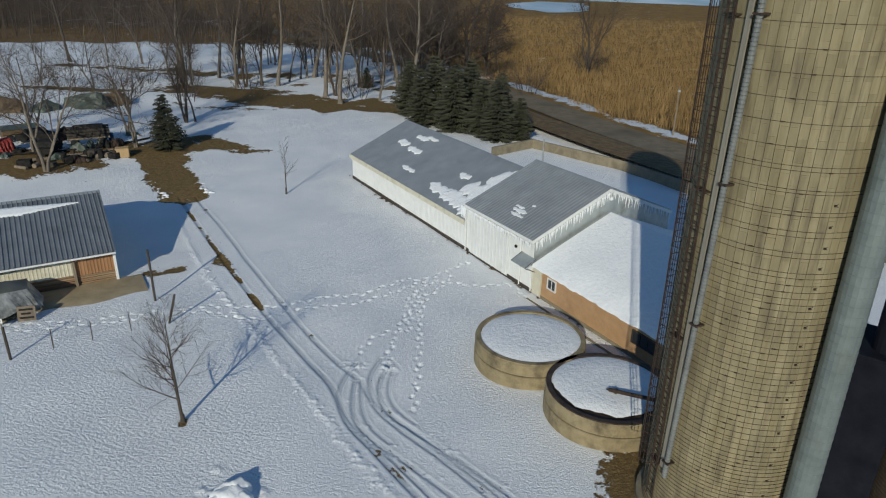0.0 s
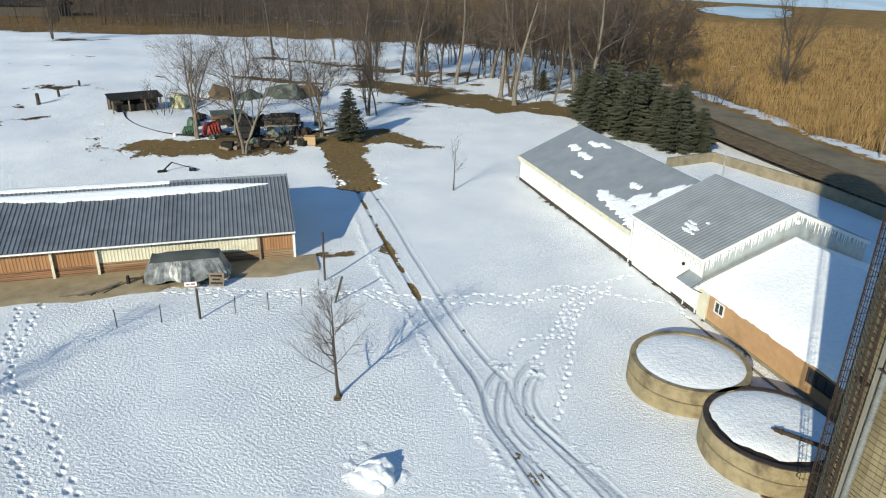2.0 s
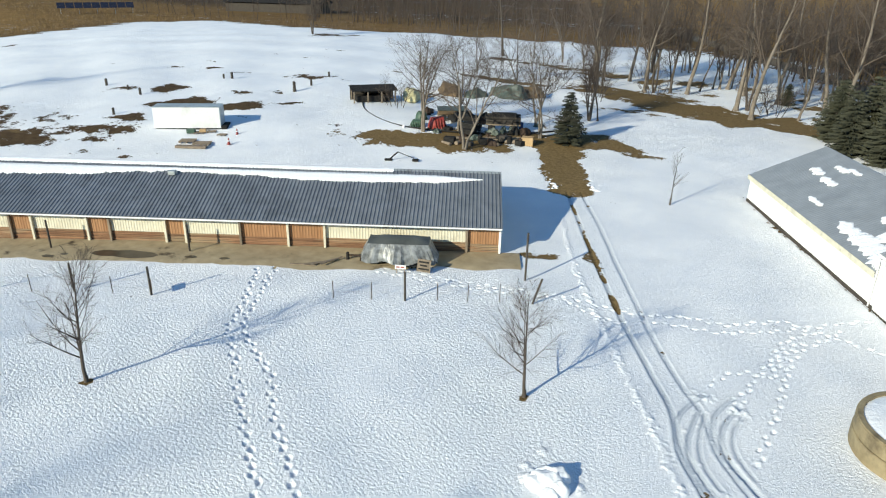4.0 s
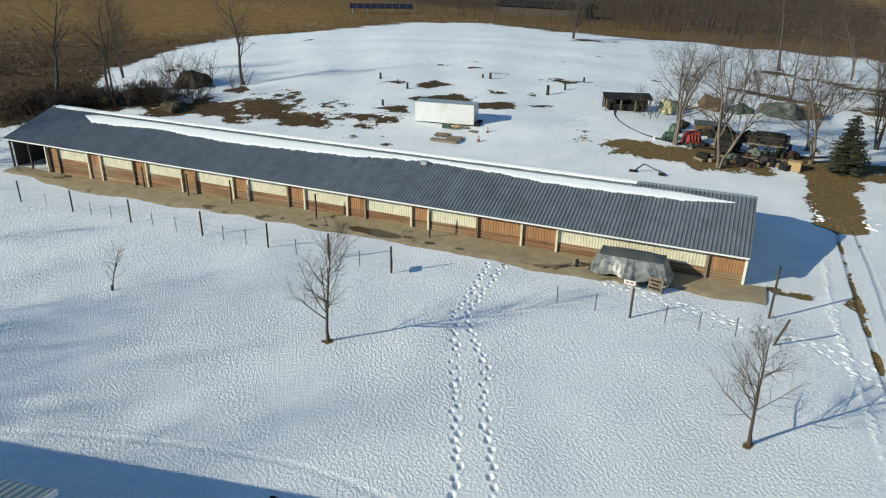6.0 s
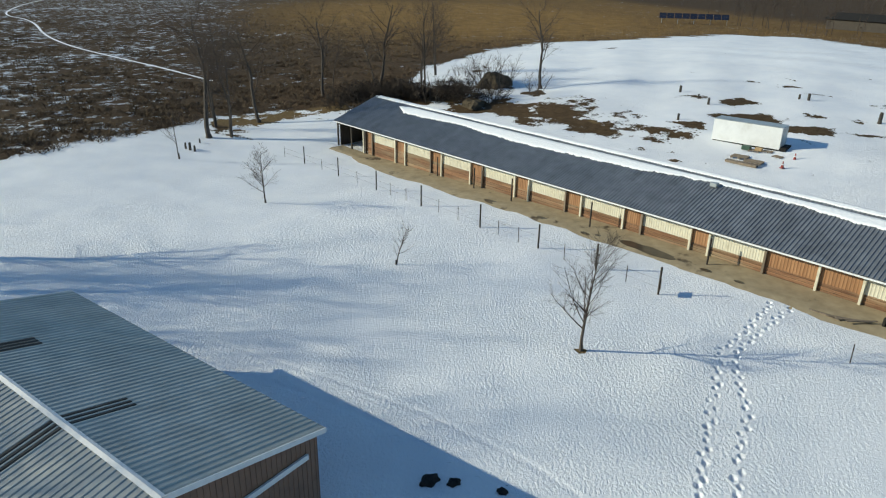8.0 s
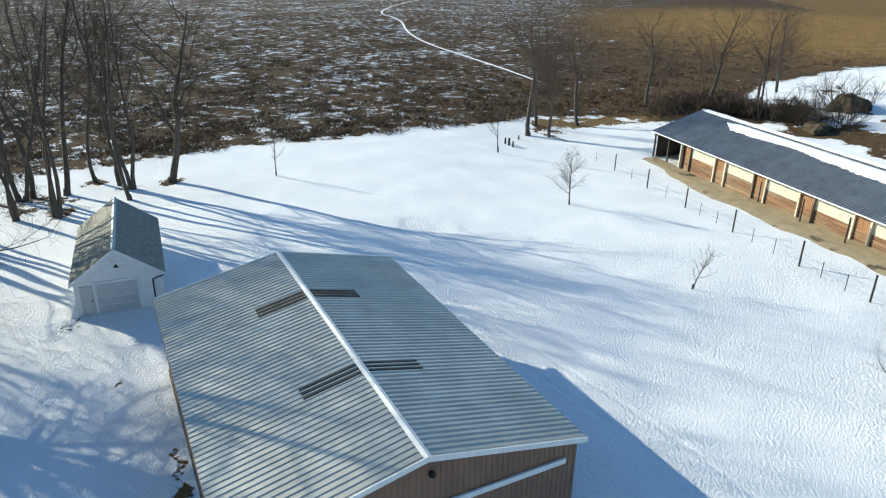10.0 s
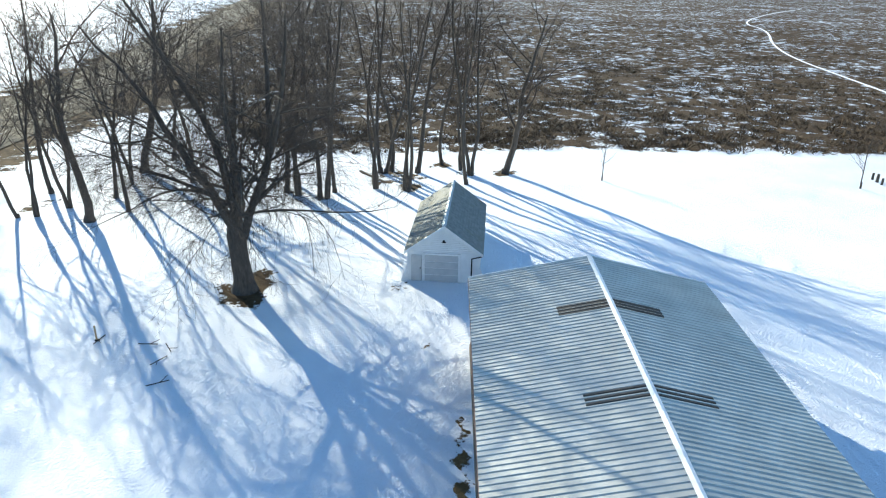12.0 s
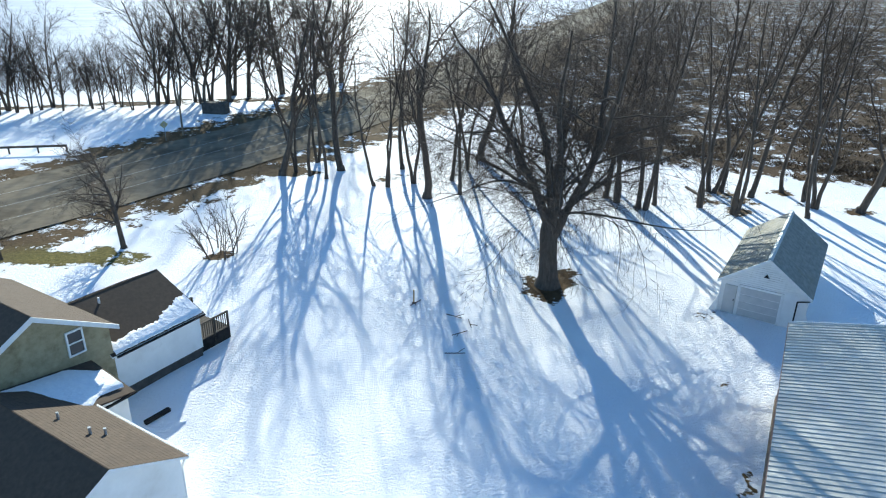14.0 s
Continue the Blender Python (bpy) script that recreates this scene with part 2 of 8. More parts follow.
M_SEDGE = surface("dead_brown_sedge", (0.065, 0.042, 0.024), (0.18, 0.12, 0.068), 0.5, 0.9, bump=0.0)
M_SHINGLE = surface("brown_roof_shingle", (0.062, 0.043, 0.029), (0.095, 0.066, 0.045), 5.0, 0.9, bump=0.25, dist=0.008, stain=(0.065, 0.045, 0.032), stain_scale=0.8)
M_GARAGE_ROOF = surface("weathered_grey_shingle", (0.15, 0.152, 0.135), (0.27, 0.268, 0.235), 3.0, 0.8, bump=0.3, stain=(0.20, 0.19, 0.13), stain_scale=0.9)
M_OLIVE = surface("olive_tan_shingle_siding", (0.25, 0.205, 0.115), (0.38, 0.32, 0.20), 3.0, 0.85, bump=0.6, dist=0.03, stain=(0.17, 0.135, 0.075), stain_scale=1.2)
M_TARP = surface("silver_tarpaulin", (0.075, 0.078, 0.075), (0.30, 0.31, 0.31), 2.2, 0.4, 0.2, 0.6, 0.06)
M_TARP_TOP = surface("dark_grey_tarpaulin", (0.055, 0.06, 0.055), (0.11, 0.115, 0.105), 0.8, 0.55, bump=0.4, dist=0.04)
M_BROWN_STEEL = surface("brown_ribbed_steel", (0.20, 0.115, 0.075), (0.27, 0.16, 0.105), 1.2, 0.5, bump=0.05, stain=(0.16, 0.095, 0.065), stain_scale=0.6)
M_SKYLIGHT = surface("dirty_fibreglass_skylight", (0.045, 0.04, 0.034), (0.085, 0.077, 0.066), 2.0, 0.8, bump=0.05)
M_DARK = surface("soot_black_rubbish", (0.012, 0.012, 0.012), (0.04, 0.037, 0.034), 3.0, 0.9, bump=0.5, dist=0.05, spec=0.12)
M_RED = surface("faded_red_paint", (0.20, 0.025, 0.02), (0.34, 0.05, 0.04), 3.0, 0.5)
M_GREEN = surface("faded_green_paint", (0.03, 0.065, 0.042), (0.065, 0.115, 0.08), 3.0, 0.5)
M_RUBBER = surface("black_rubber", (0.012, 0.012, 0.012), (0.03, 0.03, 0.03), 4.0, 0.9)
M_YELLOW = surface("pale_yellow_paint", (0.52, 0.46, 0.24), (0.62, 0.56, 0.33), 2.0, 0.5)
M_PLY = surface("raw_plywood", (0.38, 0.25, 0.12), (0.50, 0.34, 0.18), 3.0, 0.8, stretch=(1, 1, 0.2))
M_OLIVE_TARP = surface("olive_green_tarpaulin", (0.045, 0.06, 0.05), (0.10, 0.125, 0.105), 1.5, 0.5, bump=0.4, dist=0.05)
M_ICE = surface("wind_swept_lake_ice", (0.26, 0.34, 0.40), (0.84, 0.86, 0.88), 0.014, 0.4, bump=0.0, stretch=(1, 0.25, 1))
M_SOLAR = surface("solar_cells", (0.012, 0.015, 0.028), (0.025, 0.03, 0.05), 1.0, 0.15, bump=0.0)
M_BROWN_DIRT = surface("brown_earth", (0.10, 0.066, 0.036), (0.19, 0.13, 0.074), 1.5, 0.95, bump=0.6, dist=0.08)


# ---- building tools ----
def mesh_np(name, V, F, mat, smooth=False):
    """A mesh from arrays of points and of triangles or quads."""
    V, F = np.asarray(V, np.float32), np.asarray(F, np.int32)
    me = bpy.data.meshes.new(name)
    me.vertices.add(len(V))
    me.vertices.foreach_set("co", V.ravel())
    me.loops.add(F.size)
    me.loops.foreach_set("vertex_index", F.ravel())
    me.polygons.add(len(F))
    me.polygons.foreach_set("loop_start", np.arange(0, F.size, F.shape[1], dtype=np.int32))
    me.polygons.foreach_set("use_smooth", np.full(len(F), smooth))
    me.materials.append(mat)
    me.update(calc_edges=True)
    return me


def mesh_bm(name, bm, mat, smooth=False):
    me = bpy.data.meshes.new(name)
    bmesh.ops.recalc_face_normals(bm, faces=bm.faces)
    for f in bm.faces:
        f.smooth = smooth
    bm.to_mesh(me)
    bm.free()
    me.materials.append(mat)
    return me


def part(name, bm, mat, parent, label="", m=None, smooth=False):
    """Links a bmesh, or a mesh that others share, as one object under a thing or a part."""
    me = bm if isinstance(bm, bpy.types.Mesh) else mesh_bm(name, bm, mat, smooth)
    ob = new(name, me)
    ob.parent = parent
    if m is not None:
        ob.matrix_basis = m
    if label:
        ob["label"] = label
    return ob


def thing(name, label, category, m=None, group="", kind=""):
    ob = new(name)
    ob.empty_display_size = 0.3
    if m is not None:
        ob.matrix_basis = m
    return tagged(ob, label, category, group, kind)


def solo(name, bm, mat, label, category, m=None, group="", kind="", smooth=False):
    """A thing that is one mesh."""
    me = bm if isinstance(bm, bpy.types.Mesh) else mesh_bm(name, bm, mat, smooth)
    ob = new(name, me)
    if m is not None:
        ob.matrix_basis = m
    return tagged(ob, label, category, group, kind)


def box(bm, x0, y0, z0, x1, y1, z1, bevel=0.0, m=None):
    vs = bmesh.ops.create_cube(bm, size=1.0)["verts"]
    for v in vs:
        v.co = Vector((x0 + (v.co.x + 0.5) * (x1 - x0), y0 + (v.co.y + 0.5) * (y1 - y0), z0 + (v.co.z + 0.5) * (z1 - z0)))
    if bevel:
        edges = list({e for v in vs for e in v.link_edges})
        vs = bmesh.ops.bevel(bm, geom=edges, offset=bevel, segments=1, affect="EDGES")["verts"]
        vs = list({v for v in vs})
    if m is not None:
        bmesh.ops.transform(bm, matrix=m, verts=list({v for v in vs if v.is_valid}))
    return bm


def boxed(*args, **kw):
    return box(bmesh.new(), *args, **kw)


def prism(pts, depth, axis="y", start=0.0):
    """Extrudes an outline: in (x, z) along y, in (y, z) along x, or in (x, y) along z."""
    bm = bmesh.new()
    put = {"y": lambda a, b, d: (a, d, b), "x": lambda a, b, d: (d, a, b), "z": lambda a, b, d: (a, b, d)}[axis]
    lo = [bm.verts.new(put(a, b, start)) for a, b in pts]
    hi = [bm.verts.new(put(a, b, start + depth)) for a, b in pts]
    bm.faces.new(lo)
    bm.faces.new(hi[::-1])
    for k in range(len(pts)):
        n = (k + 1) % len(pts)
        bm.faces.new((lo[k], lo[n], hi[n], hi[k]))
    return bm


def pipe(bm, a, b, r, sides=8, r2=None):
    a, b = Vector(a), Vector(b)
    m = Matrix.Translation((a + b) / 2) @ (b - a).to_track_quat("Z", "Y").to_matrix().to_4x4()
    bmesh.ops.create_cone(bm, cap_ends=True, segments=sides, radius1=r, radius2=r if r2 is None else r2, depth=(b - a).length, matrix=m)
    return bm


def ring(bm, r, thick, sides=48, z=0.0, a0=0.0, a1=360.0):
    """A hoop of square section."""
    full = abs(a1 - a0) >= 360
    n = sides if full else sides + 1
    loops = []
    for k in range(n):
        a = radians(a0 + (a1 - a0) * k / sides)
        c, s = math.cos(a), math.sin(a)
        loops.append([bm.verts.new((c * q, s * q, z + h)) for q, h in ((r, -thick / 2), (r + thick, -thick / 2), (r + thick, thick / 2), (r, thick / 2))])
    for k in range(sides):
        p, q = loops[k], loops[(k + 1) % n]
        for j in range(4):
            bm.faces.new((p[j], q[j], q[(j + 1) % 4], p[(j + 1) % 4]))
    return bm


def lathe(profile, sides=32):
    """Turns an outline of (radius, height) round the z axis."""
    bm = bmesh.new()
    rows = [[bm.verts.new((r * math.cos(2 * math.pi * k / sides), r * math.sin(2 * math.pi * k / sides), z)) for k in range(sides)] for r, z in profile]
    for p, q in zip(rows, rows[1:]):
        for k in range(sides):
            bm.faces.new((p[k], p[(k + 1) % sides], q[(k + 1) % sides], q[k]))
    bm.faces.new(rows[0][::-1])
    bm.faces.new(rows[-1])
    return bm


def placed(x, y, heading=0.0, z=None, scale=1.0):
    """A pose on the ground, turned by heading degrees."""
    return pose(x, y, ground_z(x, y) if z is None else z, 0, 0, heading) @ Matrix.Diagonal((scale, scale, scale, 1))


# ---- lie of the land ----
def smooth_step(a, b, x):
    t = np.clip((x - a) / (b - a), 0, 1)
    return t * t * (3 - 2 * t)


def ground_z(x, y):
    """A low hill behind the long shed, and a slight fall to its far end."""
    s = -(x + 21) * 0.497 + (y - 44.6) * 0.868
    hill = 5 * np.exp(-((x + 120) ** 2 + (y - 110) ** 2) / (2 * 55.0 ** 2)) * smooth_step(8, 45, s)
    fall = -0.95 * smooth_step(-45, -85, x) * smooth_step(-25, 0, y) * (1 - smooth_step(0, 25, s))
    z = hill + fall
    return float(z) if np.ndim(z) == 0 else z


def line_distance(X, Y, pts, closed=False):
    """Distance of points to a run of straight pieces."""
    best = np.full(np.shape(X), 1e9)
    ends = list(zip(pts, pts[1:] + pts[:1] if closed else pts[1:]))
    for (ax, ay), (bx, by) in ends:
        dx, dy = bx - ax, by - ay
        t = np.clip(((X - ax) * dx + (Y - ay) * dy) / (dx * dx + dy * dy + 1e-9), 0, 1)
        best = np.minimum(best, np.hypot(X - ax - t * dx, Y - ay - t * dy))
    return best


def inside(X, Y, pts):
    hit = np.zeros(np.shape(X), bool)
    for (ax, ay), (bx, by) in zip(pts, pts[1:] + pts[:1]):
        if ay == by:
            continue
        cross = (ay > Y) != (by > Y)
        hit ^= cross & (X < (bx - ax) * (Y - ay) / (by - ay) + ax)
    return hit


def blob(X, Y, cx, cy, rx, ry, turn=0.0):
    """1 in an ellipse, falling to 0 outside."""
    a = radians(turn)
    u, v = (X - cx) * math.cos(a) + (Y - cy) * math.sin(a), -(X - cx) * math.sin(a) + (Y - cy) * math.cos(a)
    q = np.hypot(u / rx, v / ry) * (1 + 0.16 * np.sin(3 * np.arctan2(v, u) + cx) + 0.12 * np.sin(5 * np.arctan2(v, u) + cy))
    return 1 - smooth_step(0.45, 1.45, q)


def along(pts, step):
    """Points and directions at even steps along straight pieces."""
    out, left = [], 0.0
    for a, b in zip(pts, pts[1:]):
        a, b = Vector(a), Vector(b)
        d = (b - a).length
        s = left
        while s < d:
            out.append((a + (b - a) * (s / d), (b - a) / d))
            s += step
        left = s - d
    return out


def rounded(pts, n=3):
    """Softens the corners of a run of straight pieces."""
    for _ in range(n):
        out = [pts[0]]
        for (ax, ay), (bx, by) in zip(pts, pts[1:]):
            out += [(0.75 * ax + 0.25 * bx, 0.75 * ay + 0.25 * by), (0.25 * ax + 0.75 * bx, 0.25 * ay + 0.75 * by)]
        pts = out + [pts[-1]]
    return pts


# ---- ground ----
YARD = [(-54, -96), (-46, -66), (-60, -53), (-78, -38), (-90, -22), (-104, -11), (-112, 0), (-110, 16), (-133, 27), (-158, 45), (-178, 67), (-188, 105),
        (-215, 150), (-200, 175), (-150, 155), (-125, 150), (-112, 165), (-85, 178), (-50, 190), (-10, 185), (4, 130), (14, 101), (60, 20), (80, -48), (15.6, -70), (3.5, -76), (-10, -85), (-33, -103)]
ROAD_N = [(-70, 270), (-30, 200), (0, 152), (17.4, 115.5), (24.6, 97.5), (30.8, 84.3), (48, 52), (80, 0), (120, -60)]
ROAD_S = [(120, -20), (60, -42), (16, -67.8), (3.5, -76.9), (-10, -87.4), (-28.4, -104.0), (-62, -138), (-160, -255), (-420, -565)]
SOUTH = ROAD_S + [(-1500, -1900), (-4500, -5000), (5000, -5000), (5000, -40)]
TRAIL = rounded([(-470, -122), (-390, -118), (-317, -105), (-290, -85), (-213, -60), (-158, -24), (-140, -12)], 3)
RUT_A = rounded([(-23.4, 62.2), (-18.6, 53.7), (-14.8, 46.9), (-12.1, 42.4), (-9.5, 38.0), (-6.4, 33.3), (-5.2, 31.6), (-4.5, 30.0), (-4.1, 28.7), (-3.5, 27.5), (-2.6, 26.3), (-1.0, 23.9), (3, 18.5), (11, 10)], 2)
RUT_B = rounded([(-22.0, 62.7), (-17.0, 54.3), (-13.3, 47.4), (-10.0, 41.7), (-7.2, 36.8), (-4.7, 33.2), (-3.4, 31.6), (-2.8, 30.0), (-2.2, 28.8), (-0.7, 26.9), (1.2, 24.9), (6, 19), (13, 11)], 2)
RUT_C = rounded([(-3.9, 33.5), (-4.2, 32.5), (-4.5, 31.3), (-4.5, 30.2), (-4.0, 28.9), (-3.0, 27.2), (-1.1, 24.8), (2.5, 20)], 2)
RUT_D = rounded([(-3.75, 31.6), (-3.75, 30.1), (-3.6, 28.7), (-3.1, 27.6), (-2.2, 26.4), (-0.1, 24.3), (4, 20)], 2)
RUT_E = rounded([(-3.4, 31.8), (-3.35, 30.5), (-3.1, 28.8), (-2.6, 27.6), (-1.6, 26.4)], 2)
RUT_F = rounded([(-2.5, 33.9), (-2.9, 32.6), (-3.0, 31.5), (-2.6, 30.0), (-1.7, 28.6), (-0.2, 26.9), (2.2, 24.2), (7, 18.5)], 2)
RUT_G = rounded([(-2.0, 33.2), (-2.4, 31.7), (-2.4, 30.5), (-2.0, 29.1), (-1.0, 27.8), (1.0, 25.9), (3.5, 23.2), (8, 18)], 2)
RUT_H = rounded([(-1.75, 32.4), (-1.95, 31.1), (-1.75, 29.9), (-1.2, 28.8), (-0.4, 27.9)], 2)
OLD_RUT = rounded([(-21, 67), (-20.0, 65.5), (-17.7, 60.7), (-14.9, 55.9), (-11.5, 50.6), (-6, 46)], 2)
OLD_RUT_2 = rounded([(-18.5, 66.5), (-16.6, 63.0), (-14.0, 58.6), (-11.2, 53.5), (-8.6, 50.4), (-5.6, 48.6), (0, 47)], 2)
OLD_RUT_3 = rounded([(-37.7, -4.9), (-32.4, 1.6), (-28.3, 5.9), (-24.3, 9.4), (-21.4, 11.2), (-17.4, 13.0)], 3)
OLD_RUT_4 = rounded([(-36.2, -5.8), (-31.0, 0.4), (-27.0, 4.5), (-23.2, 7.8), (-20.2, 9.5), (-16.5, 11.2)], 3)
PRINTS_A = [(-35.3, 32.0), (-32.8, 28.4), (-31.2, 25.9), (-30.2, 24.4), (-27.5, 22.5), (-25.1, 20.6), (-22.8, 18.7), (-20.7, 17.1), (-19.1, 15.9), (-17, 14)]
PRINTS_B = [(-34.5, 32.8), (-32.7, 29.9), (-30.9, 26.7), (-29.6, 25.1), (-27.0, 23.6), (-24.6, 22.4), (-22.2, 20.2), (-20.2, 18.6), (-18.5, 17.5), (-15, 14.5)]
PRINTS_C = [(-29, 36.3), (-24.8, 36.9), (-21.7, 37.5), (-16.1, 39.3), (-14.2, 39.6), (-12.0, 38.7), (-10.4, 38.7), (-8.5, 40.0), (-6.2, 40.4), (-4.4, 41.0), (-2.4, 42.4), (-1.0, 43.6), (1.2, 45.9), (3.4, 48.0)]
PRINTS_D = [(-30, 37.2), (-25, 37.6), (-21.7, 38.3), (-16.5, 39.8), (-14.2, 40.4), (-11.0, 40.2), (-8.3, 41.0), (-6.9, 41.7), (-4.6, 42.1), (-2.9, 43.4), (-1.3, 44.9), (1.9, 44.2), (3.9, 43.6), (6.1, 44.0), (6.9, 41.8)]
PRINTS_E = [(0.9, 44.6), (-0.3, 43.2), (-1.0, 41.9), (-1.3, 38.9), (-1.8, 36.9), (-2.0, 34.8), (-2.3, 33.2)]
PRINTS_F = [(2.0, 45.3), (-0.1, 41.4), (-0.4, 38.2), (-0.3, 35.4), (-0.4, 32.4), (-0.5, 30.0), (-0.5, 28.6)]
PRINTS_G = [(-3.8, 34.6), (-3.6, 35.3), (-3.1, 36.3), (-2.5, 37.0), (-1.5, 37.2), (-1.0, 37.1), (-0.9, 38.8), (-0.6, 41.0), (0.0, 42.8)]
FOOT = [(PRINTS_A, 0.10), (PRINTS_B, 0.10), (PRINTS_C, 0.05), (PRINTS_D, 0.05), (PRINTS_E, 0.055), (PRINTS_F, 0.055), (PRINTS_G, 0.045)]
# bare ground: centre, radii, turn, how far the snow is gone
BARE_NORTH = [
    (-30, 110.5, 12, 5.5, -12, 0.9), (-14, 107, 13, 5.5, -2, 0.92), (-3, 106, 7, 3, 10, 0.7), (-22, 105.5, 9, 3, -5, 0.6), (-26, 81, 5.5, 3.0, -10, 0.95), (-42, 69.5, 11, 3.6, 20, 0.9), (-40, 75, 8, 3, 10, 0.55),
    (-30.5, 78, 5, 4, 0, 0.9),
]
BARE_HILL = [
    (-93.7, 62.0, 2.7, 1.5, 51, 0.75), (-88.5, 66.6, 3.2, 2.4, 53, 1.0), (-79.7, 53.2, 2.6, 2.3, 49, 1.0), (-80.7, 62.9, 4.6, 2.6, 54, 1.0), (-73.1, 64.7, 4.6, 2.3, 54, 1.0),
    (-77.9, 70.6, 1.7, 1.6, 56, 0.75), (-75.0, 74.9, 0.9, 1.3, 57, 0.8), (-68.9, 71.4, 2.5, 0.9, 57, 0.8), (-79.8, 85.4, 2.1, 2.3, 59, 0.8), (-76.8, 86.2, 2.4, 1.1, 59, 0.7),
    (-102.2, 78.2, 1.0, 1.0, 52, 0.7), (-96.1, 79.9, 2.0, 0.9, 54, 0.6), (-112.3, 73.7, 0.9, 1.1, 48, 0.7), (-89.4, 80.7, 3.9, 0.6, 56, 0.5), (-50.3, 68.1, 1.7, 1.2, 53, 0.7), (-49.2, 63.6, 1.3, 0.8, 52, 0.5),
    (-77.5, 48.1, 2.6, 3.2, 49, 0.66), (-88.2, 49.9, 3.2, 3.8, 48, 0.52), (-83.3, 45.3, 4.6, 3.0, 48, 0.66), (-91.9, 41.8, 5.6, 4.6, 47, 0.56), (-95.0, 37.0, 4.5, 5.2, 47, 0.70), (-82.1, 40.3, 4.6, 1.9, 49, 0.42),
    (-72.4, 44.0, 4.3, 1.0, 50, 0.39), (-66.6, 46.0, 3.4, 0.8, 50, 0.5), (-159.8, 66.7, 1.6, 2.6, 32, 0.7), (-155.9, 78.0, 1.6, 2.8, 31, 0.6), (-54.1, 54.3, 0.8, 0.8, 52, 0.5), (-113.5, 131.0, 6.5, 4.5, 82, 0.8),
    (-75.5, 50.3, 1.5, 2.2, 49, 0.42), (-98, 45, 4.5, 3.6, 47, 0.56), (-101, 33, 5, 4.5, 47, 0.95), (-87, 38.5, 6.5, 2.4, 48, 0.59), (-58, 66.5, 2.5, 0.8, 10, 0.4),
]
BARE_MARSH_SIDE = [
    (-112.9, 23.8, 5.4, 7.0, 48, 0.95), (-102.0, 28.8, 4.2, 3.9, 48, 0.95), (-109.9, 15.5, 5.0, 4.5, 49, 0.92), (-114.5, 36.0, 4.0, 3.0, 44, 0.9), (-106.5, 40.9, 2.2, 2.6, 45, 0.85), (-136.6, 37.6, 5.6, 6.0, 43, 0.36),
    (-129, 38, 3, 3, 43, 0.45), (-101, 8, 6, 1.4, 40, 0.5), (-98, -7.5, 6, 2, 40, 0.55),
]
BARE_SOUTH = [
    (-23.3, -38, 3.1, 2.2, 20, 0.72), (-23.3, -38, 1.7, 1.3, 20, 0.5), (-49.5, -49.5, 4.6, 3.6, 40, 0.62), (-47, -45, 2.2, 1.2, 40, 0.6), (-56.9, -49, 1.5, 1.2, 0, 0.8),
    (-59, -42, 1.6, 1.2, 0, 0.8), (-56.2, -45, 1.8, 1, 0, 0.65), (-39, -53, 1.6, 1.2, 0, 0.6), (-40, -50, 1.5, 1, 0, 0.6),
    (-31, -30.4, 1, 0.8, 0, 0.75), (-26.5, -23.2, 0.9, 0.5, 0, 0.75), (7.0, -53.6, 5.6, 1.7, 160, 0.72), (-2.3, -50.9, 1.5, 1.0, 0, 0.85),
    (-11, -72, 4, 1.6, 150, 0.6), (-21, -66.5, 3, 2, 150, 0.4),
]
BARE_LAWN = [
    (-19.4, 45.9, 2.2, 1.0, 25, 0.85), (-15.4, 48.0, 0.9, 1.4, 25, 0.7), (-14.2, 46.0, 0.5, 0.6, 25, 0.5), (-11.2, 40.9, 0.3, 1.0, 30, 0.4), (-17.9, 53.4, 0.5, 1.0, 25, 0.6), (-20.6, 59.4, 0.7, 0.9, 25, 0.6), (9.5, 23.7, 4, 2, 60, 0.8), (-11.9, 28.1, 0.4, 0.4, 0, 0.9),
    (-32.1, 16.4, 0.5, 0.4, 0, 0.9), (-46.7, 7.8, 0.3, 0.3, 0, 0.9),
]
BARE_HILL_2 = [
    (-60, 55, 6, 0.5, 25, 0.4), (-64.5, -1.9, 0.4, 0.4, 0, 0.9),
]
BARE_SPECKS = [(-100 + 34 * random.random(), 55 + 60 * random.random(), 1.2 + 2.5 * random.random(), 0.25 + 0.3 * random.random(), 20 * random.random(), 0.55) for _ in range(14)]
BARE_SPECKS += [(-70 + 66 * random.random(), 100 + 40 * random.random(), 2.5 + 4.5 * random.random(), 0.8 + 1.4 * random.random(), 30 * random.random(), 0.62) for _ in range(40)]
BARE = BARE_SPECKS + BARE_NORTH + BARE_HILL + BARE_MARSH_SIDE + BARE_SOUTH + BARE_LAWN + BARE_HILL_2


def axis_lines(lo, hi, fine, coarse, near, far):
    """Grid lines: fine from lo to hi, then widening to the horizon."""
    mid = list(np.arange(lo, hi, fine))
    up, down, step = [hi], [lo], fine
    for run, end, sign in ((up, far, 1), (down, -far, -1)):
        step = fine
        while run[-1] * sign < end * sign if sign > 0 else run[-1] > end:
            close = near[0] < run[-1] < near[1]
            step = min(step * 1.12, coarse) if close else step * 1.10
            run.append(run[-1] + sign * step)
    return np.array(sorted(set(down[1:] + mid + up)))


